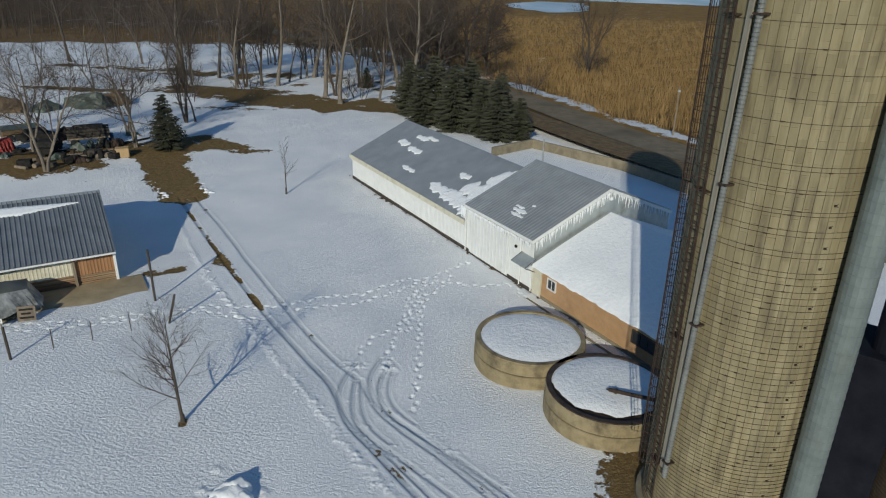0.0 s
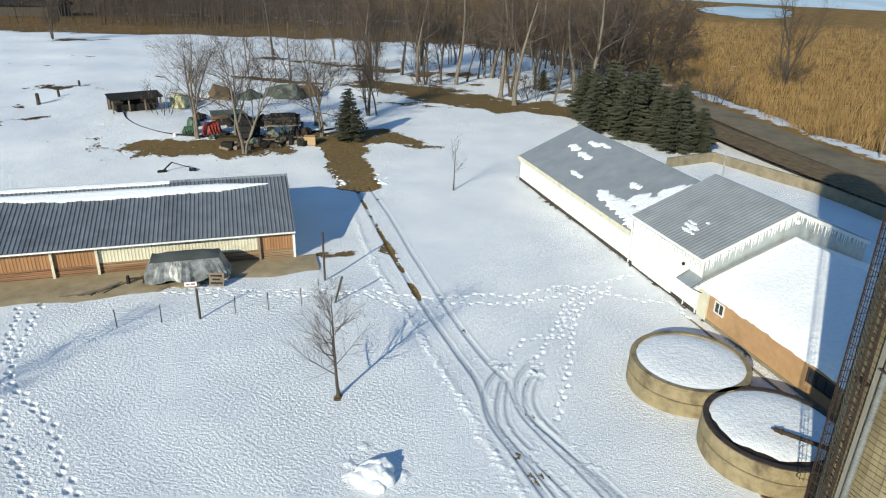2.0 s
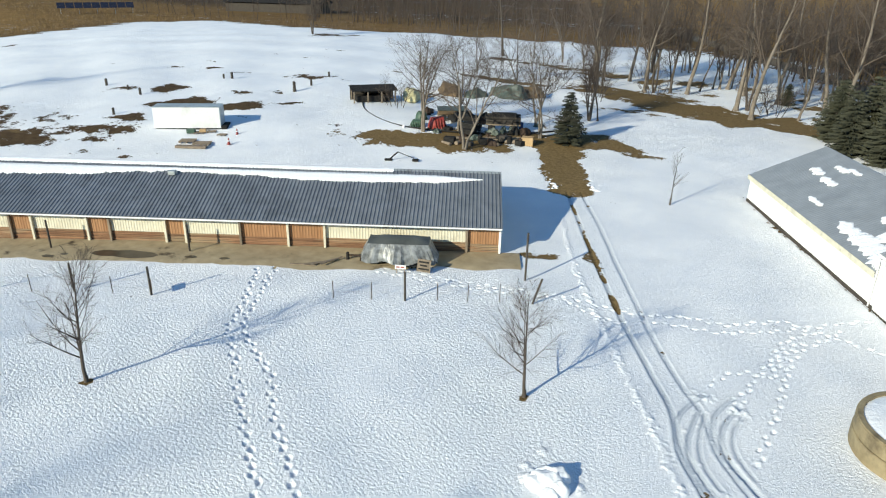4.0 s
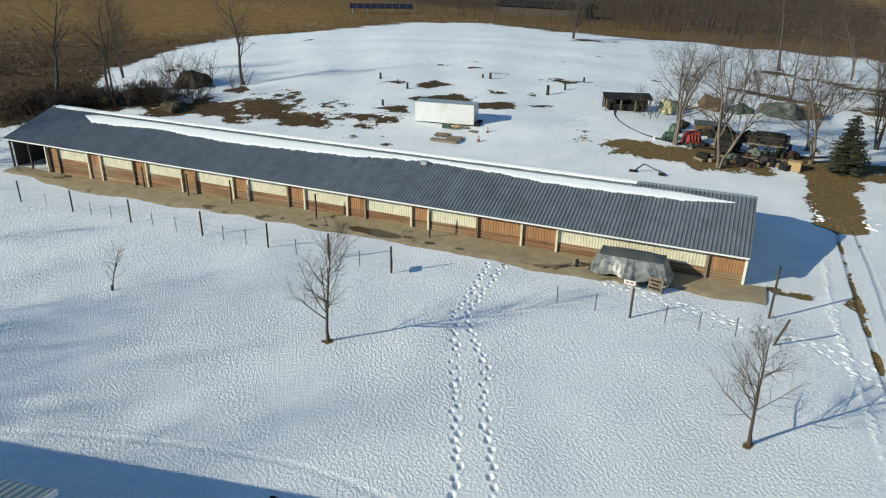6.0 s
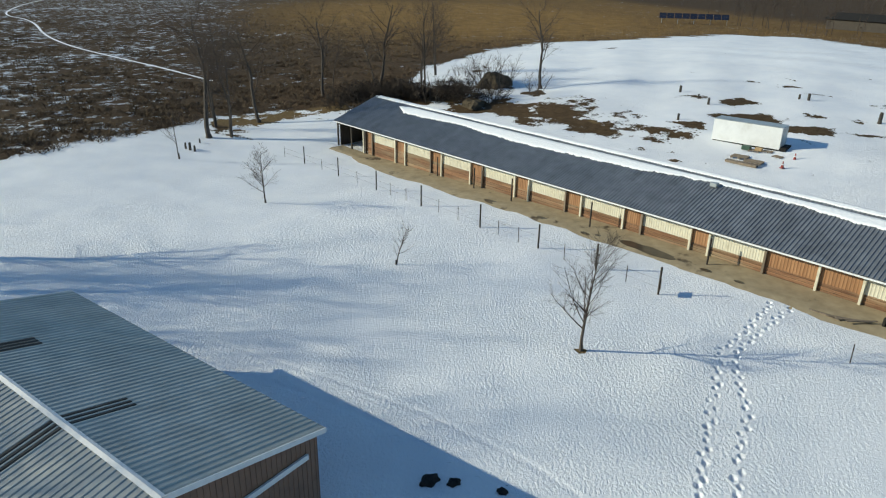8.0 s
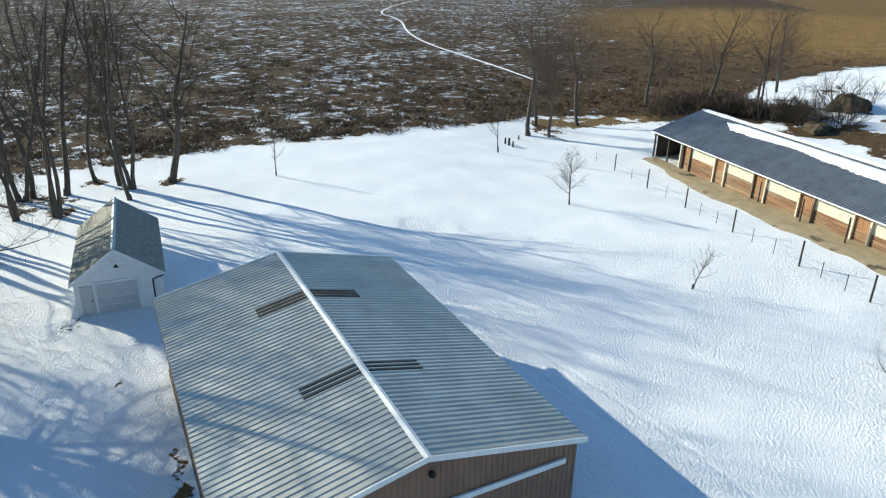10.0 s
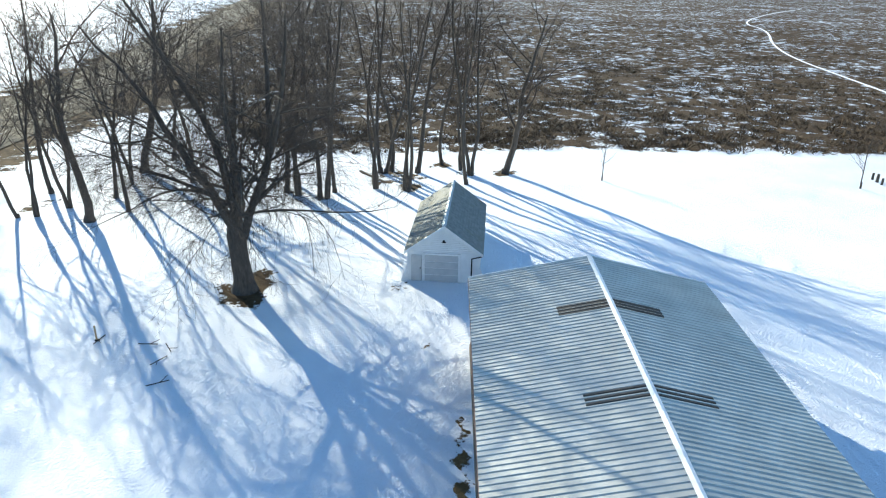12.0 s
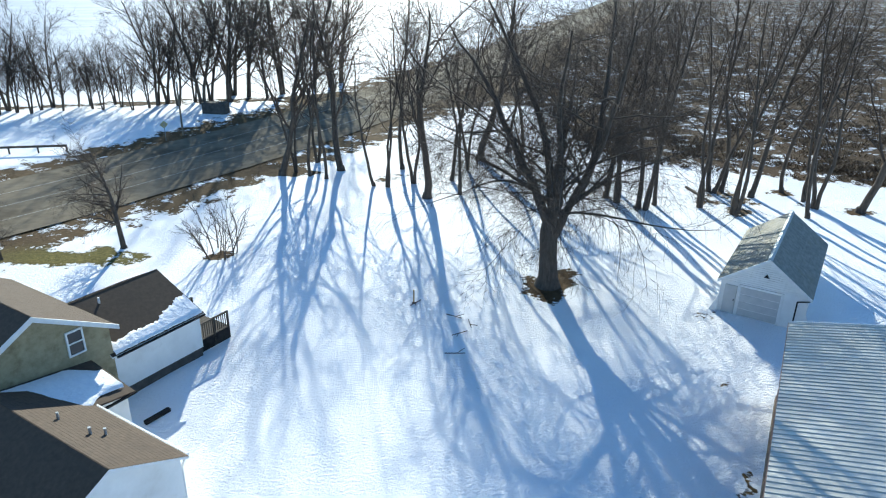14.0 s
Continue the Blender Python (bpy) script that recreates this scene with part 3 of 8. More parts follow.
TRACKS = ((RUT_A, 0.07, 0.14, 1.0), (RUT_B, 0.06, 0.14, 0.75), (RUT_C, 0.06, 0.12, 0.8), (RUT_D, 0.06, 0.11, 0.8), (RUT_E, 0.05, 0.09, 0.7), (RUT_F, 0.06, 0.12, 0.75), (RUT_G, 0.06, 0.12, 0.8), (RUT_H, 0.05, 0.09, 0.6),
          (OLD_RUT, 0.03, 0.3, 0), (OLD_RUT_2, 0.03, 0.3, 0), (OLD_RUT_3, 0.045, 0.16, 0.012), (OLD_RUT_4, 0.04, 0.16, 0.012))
BERM = rounded([(-21, 55), (-16.2, 45.8), (-11.7, 38.8), (-7.8, 32.8), (-5.4, 29.3), (-3.7, 26.3), (-1.5, 23.2), (2, 18.5)], 2)


def scattered_prints():
    """Where each foot fell: place, heading, depth."""
    rng = random.Random(5)
    out = []
    for pts, depth in FOOT:
        for k, (p, w) in enumerate(along(pts, 0.60)):
            side = 0.11 if k % 2 else -0.11
            out.append((p.x - w.y * side + rng.gauss(0, 0.05), p.y + w.x * side + rng.gauss(0, 0.05), w.x, w.y, depth * rng.uniform(0.7, 1.2), rng.uniform(0.85, 1.2)))
    return out


def scattered_lumps():
    """Clods of snow thrown beside the drive and round the tracks."""
    rng = random.Random(8)
    out = []
    for pts, step, spread, size in ((BERM, 0.20, 0.16, 0.08), (RUT_A, 0.45, 0.5, 0.06), (RUT_B, 0.45, 0.5, 0.06), (RUT_D, 0.35, 0.4, 0.06), (RUT_F, 0.35, 0.4, 0.06), (RUT_G, 0.35, 0.5, 0.07)):
        for p, w in along(pts, step):
            o = rng.gauss(0, spread)
            r = size * rng.uniform(0.7, 1.6)
            out.append((p.x - w.y * o, p.y + w.x * o, r, r * rng.uniform(0.2, 0.7)))
    for cx, cy, R, n in ((-8.2, 22.8, 0.8, 26), (-3.9, 33.2, 0.35, 30), (-1.9, 32.7, 0.32, 26)):
        for _ in range(n):
            r = rng.uniform(0.08, 0.26) if R > 0.4 else rng.uniform(0.06, 0.14)
            out.append((cx + rng.gauss(0, R), cy + rng.gauss(0, R * 0.8), r, r * rng.uniform(0.2, 0.55)))
    return out


def ground_height(X, Y, fine):
    """Height of the snow; fine adds what is trodden and driven into it."""
    Z = ground_z(X, Y)
    near = 1 - smooth_step(60, 120, np.hypot(X + 20, Y - 10))
    Z = Z + near * 0.05 * (np.sin(X * 0.7 + 1.3 * np.sin(Y * 0.31)) * np.sin(Y * 0.53 + np.sin(X * 0.23)))
    rise = smooth_step(0.3, 2.0, ground_z(X, Y))
    Z = Z + rise * 0.22 * np.sin(X * 0.21 + 1.1 * np.sin(Y * 0.09)) * np.sin(Y * 0.27 + 0.8 * np.sin(X * 0.07))
    if not fine:
        return Z
    order = np.argsort(X)
    xs = X[order]

    def close(px, r):
        i, j = np.searchsorted(xs, (px - r, px + r))
        return order[i:j]

    for pts, depth, width, _ in TRACKS:
        d = line_distance(X, Y, pts)
        Z += -depth * (np.exp(-(d / width) ** 4) - 0.3 * np.exp(-(d / (0.45 * width)) ** 2)) + 0.22 * depth * np.exp(-((d - 1.9 * width) / (0.6 * width)) ** 2)
    d = line_distance(X, Y, BERM)
    Z += 0.035 * np.exp(-(d / 0.22) ** 2)
    for px, py, r, h in scattered_lumps():
        k = close(px, 2 * r)
        q = np.hypot(X[k] - px, Y[k] - py) / r
        Z[k] += h * np.exp(-q ** 3)
    for px, py, wx, wy, depth, size in scattered_prints():
        k = close(px, 0.6)
        dx, dy = X[k] - px, Y[k] - py
        a, b = (dx * wx + dy * wy) / (0.175 * size), (-dx * wy + dy * wx) / (0.105 * size)
        q = a * a + b * b
        Z[k] += -1.5 * depth * np.exp(-q * q) + 0.12 * depth * np.exp(-((np.sqrt(q) - 1.8) / 0.5) ** 2)
    return Z


def ground_marks(X, Y):
    """What covers the ground: snow, dead grass, reeds, a painted cool tint, and how smooth the crust is."""
    d_yard = line_distance(X, Y, YARD, True) * np.where(inside(X, Y, YARD), -1, 1)
    wob = 1.6 * np.sin(X * 0.37 + 0.8 * np.sin(Y * 0.21)) + 1.2 * np.sin(Y * 0.43 + X * 0.11)
    out = smooth_step(-1.5, 2.5, d_yard + 0.5 * wob)
    d_n, d_s = line_distance(X, Y, ROAD_N), line_distance(X, Y, ROAD_S)
    # past the north-east road lies the cattail marsh, past the south road the fields
    east = (X - 17.4) * 0.87 + (Y - 115.5) * 0.49 > 0
    south = inside(X, Y, SOUTH)
    far = np.hypot(X, Y)
    snow = 1 - out * (0.72 + 0.12 * smooth_step(-45, -5, Y + 0.15 * X))
    snow = np.where((Y > 110) & (X > -230) & (X < 15), snow + (0.0 + 0.14 * np.sin(Y * 0.075 + 0.5 * np.sin(X * 0.03))) * out, snow)
    snow = np.where(east, 1 - out * (0.42 + 0.56 * smooth_step(5.0, 9.5, d_n)), snow)
    snow -= np.where(~south & ~east, 0.16 * out * smooth_step(-30, 0, Y) * smooth_step(-90, -120, X), 0)
    snow = np.where(south, 1.0, snow)
    grass = np.where(east | (out > 0.4), 1.0, 0.35)
    reed = np.where(east, 1.0, 0.0) * out
    gold = out * (1 - smooth_step(0.35, 1.0, np.hypot((X + 320) / 200, (Y - 90) / 130)))
    reed = np.maximum(reed, gold * (~south))
    reed = np.maximum(reed, 0.6 * out * (Y > 120) * smooth_step(-10, -60, X) * (1 - smooth_step(215, 260, Y)))
    snow = snow - np.where((~east) & (~south), out * 0.6 * smooth_step(0.2, 0.8, reed), 0)
    for dist, wide, reach in ((d_n, 3.4, 3.4), (d_s, 9.6, 7.5)):
        edge = 1 - smooth_step(wide + 0.6, wide + reach, dist + 0.35 * wob)
        snow = snow - np.where(far < 400, edge * (0.72 if wide < 5 else 0.8), 0)
        grass = np.where(edge > 0.3, 0.8, grass)
    snow += np.where(east & (far < 200), 0.42 * (1 - smooth_step(0.6, 2.4, np.abs(d_n - 6.2 - 0.4 * wob))), 0)
    strip = (1 - smooth_step(1.0, 3.6, np.abs(Y + 116.5 + 0.08 * X))) * (X < 60) * (X > -60)
    snow = snow - strip * 0.75
    for cx, cy, rx, ry, turn, gone in BARE:
        b = blob(X, Y, cx, cy, rx, ry, turn) * gone
        snow -= b
        grass = np.where(b > 0.3, 0.9 if cy < -30 or cx < -56 else 0.25, grass)
    thicket = line_distance(X, Y, [(-103, -6), (-110, 4), (-115, 13), (-116, 22), (-110, 30)])
    snow -= 0.8 * (1 - smooth_step(1.5, 4.5, thicket + 0.5 * wob))
    green = blob(X, Y, 7.0, -53.6, 7.0, 2.3, 160)
    dirt = line_distance(X, Y, [(-29.4, 74.5), (-26.3, 68.4), (-23.2, 63)])
    snow -= 0.95 * (1 - smooth_step(1.9, 3.0, dirt))
    grass = np.where(dirt < 3, 0.12, grass)
    foot = line_distance(X, Y, [(-8.2, 70.4), (3.2, 50.3), (7.3, 42.9), (13.5, 32.0)])
    snow -= 0.55 * (1 - smooth_step(0.1, 0.5, foot))
    foot = line_distance(X, Y, [(-13.6, -10.3), (-19.0, -14.9), (-22, -17.4)])
    snow -= 0.7 * (1 - smooth_step(0.15, 0.6, foot))
    worn, mud, greyed = np.zeros_like(X), np.zeros_like(X), np.zeros_like(X)
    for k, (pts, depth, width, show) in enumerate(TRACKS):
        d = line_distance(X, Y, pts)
        # Grey packed tread; the edge lines paint the shade of the groove sides.
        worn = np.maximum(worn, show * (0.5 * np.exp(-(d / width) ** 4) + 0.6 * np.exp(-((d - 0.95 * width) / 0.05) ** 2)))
        # Snow greyed by packing along the ruts.
        greyed = np.maximum(greyed, (show > 0.1) * np.exp(-(d / 0.3) ** 2))
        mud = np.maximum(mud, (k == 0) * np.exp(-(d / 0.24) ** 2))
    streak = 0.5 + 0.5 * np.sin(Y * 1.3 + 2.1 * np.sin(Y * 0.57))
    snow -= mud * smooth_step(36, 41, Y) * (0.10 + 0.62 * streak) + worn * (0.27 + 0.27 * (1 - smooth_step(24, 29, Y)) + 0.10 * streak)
    # Haze and shade of the far south field, put into the snow's colour.
    cool_tint = 0.75 * smooth_step(112, 150, far) * south
    cool_tint = np.maximum(cool_tint, np.maximum(0.95 * worn, 0.22 * greyed))
    drive = line_distance(X, Y, [(-20, 62), (-4, 33), (4, 20), (2, 44), (-12, 60)])
    calm = np.maximum(0.5 * (1 - smooth_step(3, 9, drive)), 0.6 * smooth_step(90, 160, far))
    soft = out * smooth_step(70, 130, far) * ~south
    return snow, grass, reed, cool_tint, calm, green, soft


def build_ground():
    xs = axis_lines(-37.0, 8.5, 0.4, 1.0, (-140, 40), 4200)
    ys = axis_lines(15.0, 48.0, 0.4, 1.0, (-100, 110), 4200)
    gx, gy = np.meshgrid(xs, ys)
    n, m = len(ys), len(xs)
    idx = np.arange(n * m).reshape(n, m)
    F = np.stack([idx[:-1, :-1], idx[:-1, 1:], idx[1:, 1:], idx[1:, :-1]], -1).reshape(-1, 4)
    X, Y = gx.ravel(), gy.ravel()
    # cells that were walked or driven on are cut finer
    cx, cy = X[F].mean(1), Y[F].mean(1)
    size = X[F[:, 1]] - X[F[:, 0]]
    cut = np.zeros(len(F), bool)
    zone = np.where((np.abs(cx + 12) < 28) & (cy > -8) & (cy < 68))[0]
    d = np.full(len(zone), 9.0)
    for pts in [q for q, _ in FOOT] + [q for q, _, _, show in TRACKS if show] + [BERM]:
        d = np.minimum(d, line_distance(cx[zone], cy[zone], pts))
    for px, py, r in ((-8.2, 22.8, 1.7), (-2.9, 33.0, 1.6)):
        d = np.minimum(d, np.maximum(0, np.hypot(cx[zone] - px, cy[zone] - py) - r))
    cut[zone] = d < 0.62
    k = 6
    u = np.linspace(0, 1, k + 1)
    uu, vv = np.meshgrid(u, u)
    c = F[cut]
    x0, x1, y0, y1 = X[c[:, 0]], X[c[:, 1]], Y[c[:, 0]], Y[c[:, 3]]
    fx = (x0[:, None] + (x1 - x0)[:, None] * uu.ravel()[None]).ravel()
    fy = (y0[:, None] + (y1 - y0)[:, None] * vv.ravel()[None]).ravel()
    key = np.round(np.stack([fx, fy], -1), 3)
    _, first, back = np.unique(key, axis=0, return_index=True, return_inverse=True)
    back = back.reshape(-1)
    fx, fy = fx[first], fy[first]
    cell = np.arange((k + 1) ** 2).reshape(k + 1, k + 1)
    quad = np.stack([cell[:-1, :-1], cell[:-1, 1:], cell[1:, 1:], cell[1:, :-1]], -1).reshape(-1, 4)
    FF = back[(np.arange(len(c)) * (k + 1) ** 2)[:, None, None] + quad[None]].reshape(-1, 4) + len(X)
    Z = np.concatenate([ground_height(X, Y, False), ground_height(fx, fy, True)])
    F = np.concatenate([F[~cut], FF])
    X, Y = np.concatenate([X, fx]), np.concatenate([Y, fy])
    me = mesh_np("ground", np.stack([X, Y, Z], -1), F, M_GROUND, True)
    for name, values in zip(("snow", "grass", "reed", "cool_tint", "smooth", "green", "soft"), ground_marks(X, Y)):
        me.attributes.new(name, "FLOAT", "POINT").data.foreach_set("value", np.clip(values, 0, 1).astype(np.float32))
    tagged(new("ground", me), "crusted white snow with bare brown earth and trodden paths", "ground", kind="structure")


build_ground()


def strip_mesh(pts, off0, off1, lift, step=2.0):
    """A flat band beside a line, lying on the ground."""
    rows = along(rounded(pts, 3), step)
    V, F = [], []
    for p, w in rows:
        for o in np.linspace(off0, off1, 5 if off1 - off0 > 1 else 2):
            x, y = p.x - w.y * o, p.y + w.x * o
            V.append((x, y, ground_z(x, y) + lift))
    k = 5 if off1 - off0 > 1 else 2
    for a in range(len(rows) - 1):
        for b in range(k - 1):
            q = a * k + b
            F.append((q, q + 1, q + k + 1, q + k))
    return V, F


def build_roads():
    V, F = strip_mesh(ROAD_N, -3.3, 3.3, 0.10)
    tagged(new("road", mesh_np("road", V, F, M_LANE)), "narrow brown-grey country road past a cattail marsh", "road", kind="structure")
    V, F = strip_mesh(ROAD_S, -8.0, 8.0, 0.10)
    road = tagged(new("road", mesh_np("road", V, F, M_ASPHALT)), "worn two-lane asphalt road beside snowy verges", "road", kind="structure")
    for off in (-3.85, -0.08, 3.65):
        V, F = strip_mesh(ROAD_S, off, off + 0.12, 0.106)
        part("painted_line", mesh_np("painted_line", V, F, M_PAINT), M_PAINT, road, "faded white painted line")


build_roads()

V, F = strip_mesh(TRAIL, -0.38, 0.38, 0.05)
solo("snow_trail", mesh_np("snow_trail", V, F, M_SNOW, True), M_SNOW, "narrow winding snow path through brown sedge", "path", kind="structure")



def ice_sheet(shore, label):
    """A flat sheet of ice with a wandering shore."""
    rng = random.Random(len(shore))
    rim = []
    for (ax, ay), (bx, by) in zip(shore, shore[1:] + shore[:1]):
        n = max(2, min(24, int(math.hypot(bx - ax, by - ay) / 7)))
        for k in range(n):
            w = 0.0 if k == 0 else min(6.0, 0.03 * math.hypot(bx - ax, by - ay) + 1.5)
            rim.append((ax + (bx - ax) * k / n + rng.uniform(-w, w), ay + (by - ay) * k / n + rng.uniform(-w, w)))
    bm = bmesh.new()
    bm.faces.new([bm.verts.new((x, y, 0.3)) for x, y in rim])
    bmesh.ops.triangulate(bm, faces=bm.faces)
    solo("frozen_lake", bm, M_ICE, label, "water", kind="structure")


ice_sheet([(46, 440), (52, 392), (61, 362), (82, 372), (96, 425), (99, 470), (74, 484)], "small frozen pond of blue and white ice in the reeds")
ice_sheet([(24, 560), (60, 545), (120, 500), (190, 462), (330, 425), (900, 200), (2600, 900), (900, 3200), (-60, 2200)], "frozen lake with wind-swept blue and white ice")


# ---- roofs and walls of ribbed steel ----
def rib_profile(width, ribs, h=0.036, w=0.036):
    pts, pitch = [(0.0, 0.0)], width / ribs
    for k in range(ribs):
        c = (k + 0.5) * pitch
        pts += [(c - 1.6 * w, 0.0), (c - 0.7 * w, h), (c + 0.7 * w, h), (c + 1.6 * w, 0.0)]
    return pts + [(width, 0.0)]


def rib_sheet(name, width, length, mat, ribs=3, h=0.036):
    """A steel sheet with raised ribs: width along x, ribs along y, outside towards z."""
    pts = rib_profile(width, ribs, h)
    V = [(x, y, z) for y in (0.0, length) for x, z in pts] + [(x, y, -0.012) for y in (0.0, length) for x in (0.0, width)]
    n = len(pts)
    F = [(k, k + 1, n + k + 1, n + k) for k in range(n - 1)] + [(2 * n, 2 * n + 2, 2 * n + 3, 2 * n + 1)]
    return mesh_np(name, V, F, mat)


def steel_slope(parent, a, b, up, mat, sheet=0.914, ribs=3, rough_ends=0.0, skip=None, h=0.036):
    """Sheets side by side from the eave's corner a to b, each reaching up to the ridge by the vector up."""
    a, b, up = Vector(a), Vector(b), Vector(up)
    L, ex, ey = (b - a).length, (b - a).normalized(), up.normalized()
    n = max(1, round(L / sheet))
    me = rib_sheet("roof_sheet", L / n, up.length, mat, ribs, h)
    ez = ex.cross(ey)
    base = Matrix((ex, ey, ez)).transposed().to_4x4()
    rng = random.Random(n)
    for k in range(n):
        if skip and k in skip:
            continue
        part("roof_sheet", me, mat, parent, m=Matrix.Translation(a + ex * (L * k / n) + ez * 0.02 + ey * rng.uniform(-1, 1) * rough_ends) @ base)


def slab(a, b, up, thick):
    """A sloping deck below a roof's sheets."""
    a, b, up = Vector(a), Vector(b), Vector(up)
    nrm = (b - a).cross(up).normalized() * -thick
    bm = bmesh.new()
    q = [a, b, b + up, a + up]
    lo, hi = [bm.verts.new(p + nrm) for p in q], [bm.verts.new(p) for p in q]
    bm.faces.new(hi)
    bm.faces.new(lo[::-1])
    for k in range(4):
        bm.faces.new((lo[k], lo[(k + 1) % 4], hi[(k + 1) % 4], hi[k]))
    return bm


def ribbed_wall(L, H, mat, pitch=0.23, h=0.016):
    """An upright ribbed sheet along x, with its outside towards -y."""
    n = max(1, round(L / 0.914))
    pts = []
    for k in range(n):
        pts += [(k * L / n + x, z) for x, z in rib_profile(L / n, max(1, round(L / n / pitch)), h)][0 if k == 0 else 1:]
    V = [(x, -z, q) for q in (0.0, H) for x, z in pts] + [(x, 0.05, q) for q in (0.0, H) for x in (0.0, L)]
    m = len(pts)
    F = [(k, k + 1, m + k + 1, m + k) for k in range(m - 1)] + [(2 * m + 1, 2 * m, 2 * m + 2, 2 * m + 3), (0, 2 * m, 2 * m + 2, m), (2 * m + 1, m - 1, 2 * m - 1, 2 * m + 3), (m, 2 * m - 1, 2 * m + 3, 2 * m + 2)]
    me = bpy.data.meshes.new("wall")
    me.from_pydata(V, [], [f for f in F])
    me.materials.append(mat)
    return me


def gable_end(W, e, r, thick=0.12, top=None):
    """A gable wall in the plane x = 0, from y = -W/2 to W/2."""
    return prism([(-W / 2, 0), (W / 2, 0), (W / 2, e), (0, r), (-W / 2, e)], thick, "x")


def window_unit(parent, m, w, h, frame_mat=None, bars=1):
    """A framed window whose outside looks towards -y, its lower left corner at the pose's place."""
    frame_mat = frame_mat or M_TRIM_WHITE
    bm = bmesh.new()
    t = 0.08
    for q in ((-t, -0.05, -t, 0, 0.06, h + t), (w, -0.05, -t, w + t, 0.06, h + t), (0, -0.05, -t, w, 0.06, 0), (0, -0.05, h, w, 0.06, h + t)):
        box(bm, *q)
    for k in range(bars):
        x = w * (k + 1) / (bars + 1)
        box(bm, x - 0.02, -0.04, 0, x + 0.02, 0.05, h)
    win = part("window", bm, frame_mat, parent, m=m)
    part("pane", boxed(0, 0.0, 0, w, 0.02, h), M_GLASS, win, "dark glass pane")
    return win


def rake_snow(bm, pts_lo, pts_hi, thick, frame_m):
    """A lens of snow between two ragged lines on a roof slope, thin at its rim. Lines are (along, up) in the slope's plane."""
    n = len(pts_lo)
    rows = []
    rng = random.Random(n)
    for k in (0.0, 0.05, 0.28, 0.5, 0.72, 0.95, 1.0):
        row = []
        for (a, b), (c, d) in zip(pts_lo, pts_hi):
            lift = 0.0 if k in (0.0, 1.0) else thick * rng.uniform(0.8, 1.15)
            row.append(bm.verts.new(frame_m @ Vector((a + (c - a) * k, b + (d - b) * k, 0.035 + lift))))
        rows.append(row)
    for p, q in zip(rows, rows[1:]):
        for k in range(n - 1):
            bm.faces.new((p[k], p[k + 1], q[k + 1], q[k]))
    return bm


def slope_frame(a, b, up):
    a, b, up = Vector(a), Vector(b), Vector(up)
    ex, ey = (b - a).normalized(), up.normalized()
    return Matrix.Translation(a) @ Matrix((ex, ey, ex.cross(ey))).transposed().to_4x4()


def snow_patch(m, cx, cy, rx, ry, seed, thick=0.05, label="thin patch of white snow on a steel roof"):
    """A ragged patch of snow on a slope."""
    rng = random.Random(seed)
    n = 22
    ph = [rng.uniform(0, 6.3) for _ in range(6)]
    lo, hi = [], []
    for k in range(n + 1):
        s = -1 + 2 * k / n
        h = math.sqrt(max(0.0, 1 - s * s)) * ry
        w1 = 0.22 * ry * math.sin(5 * s + ph[0]) + 0.16 * ry * math.sin(13 * s + ph[1]) + rng.uniform(-0.08, 0.08) * ry
        w2 = 0.22 * ry * math.sin(4 * s + ph[2]) + 0.16 * ry * math.sin(11 * s + ph[3]) + rng.uniform(-0.08, 0.08) * ry
        lo.append((cx + s * rx, cy - h + w1 * (h > 0)))
        hi.append((cx + s * rx, cy + h + w2 * (h > 0) + 0.01))
    solo("snow_patch", rake_snow(bmesh.new(), lo, hi, thick, m), M_SNOW, label, "snow", group="snow on roofs", smooth=True)


def icicles(parent, a, b, n, size, seed):
    """A fringe of icicles from a to b."""
    rng = random.Random(seed)
    a, b = Vector(a), Vector(b)
    spike = mesh_bm("icicle", pipe(bmesh.new(), (0, 0, -1), (0, 0, 0), 0.008, 5, 0.05), M_SNOW)
    for k in range(n):
        p = a + (b - a) * ((k + rng.uniform(0.1, 0.9)) / n)
        part("icicle", spike, M_SNOW, parent, m=Matrix.Translation(p) @ Matrix.Diagonal((1, 1, size * rng.uniform(0.3, 1.0), 1)))


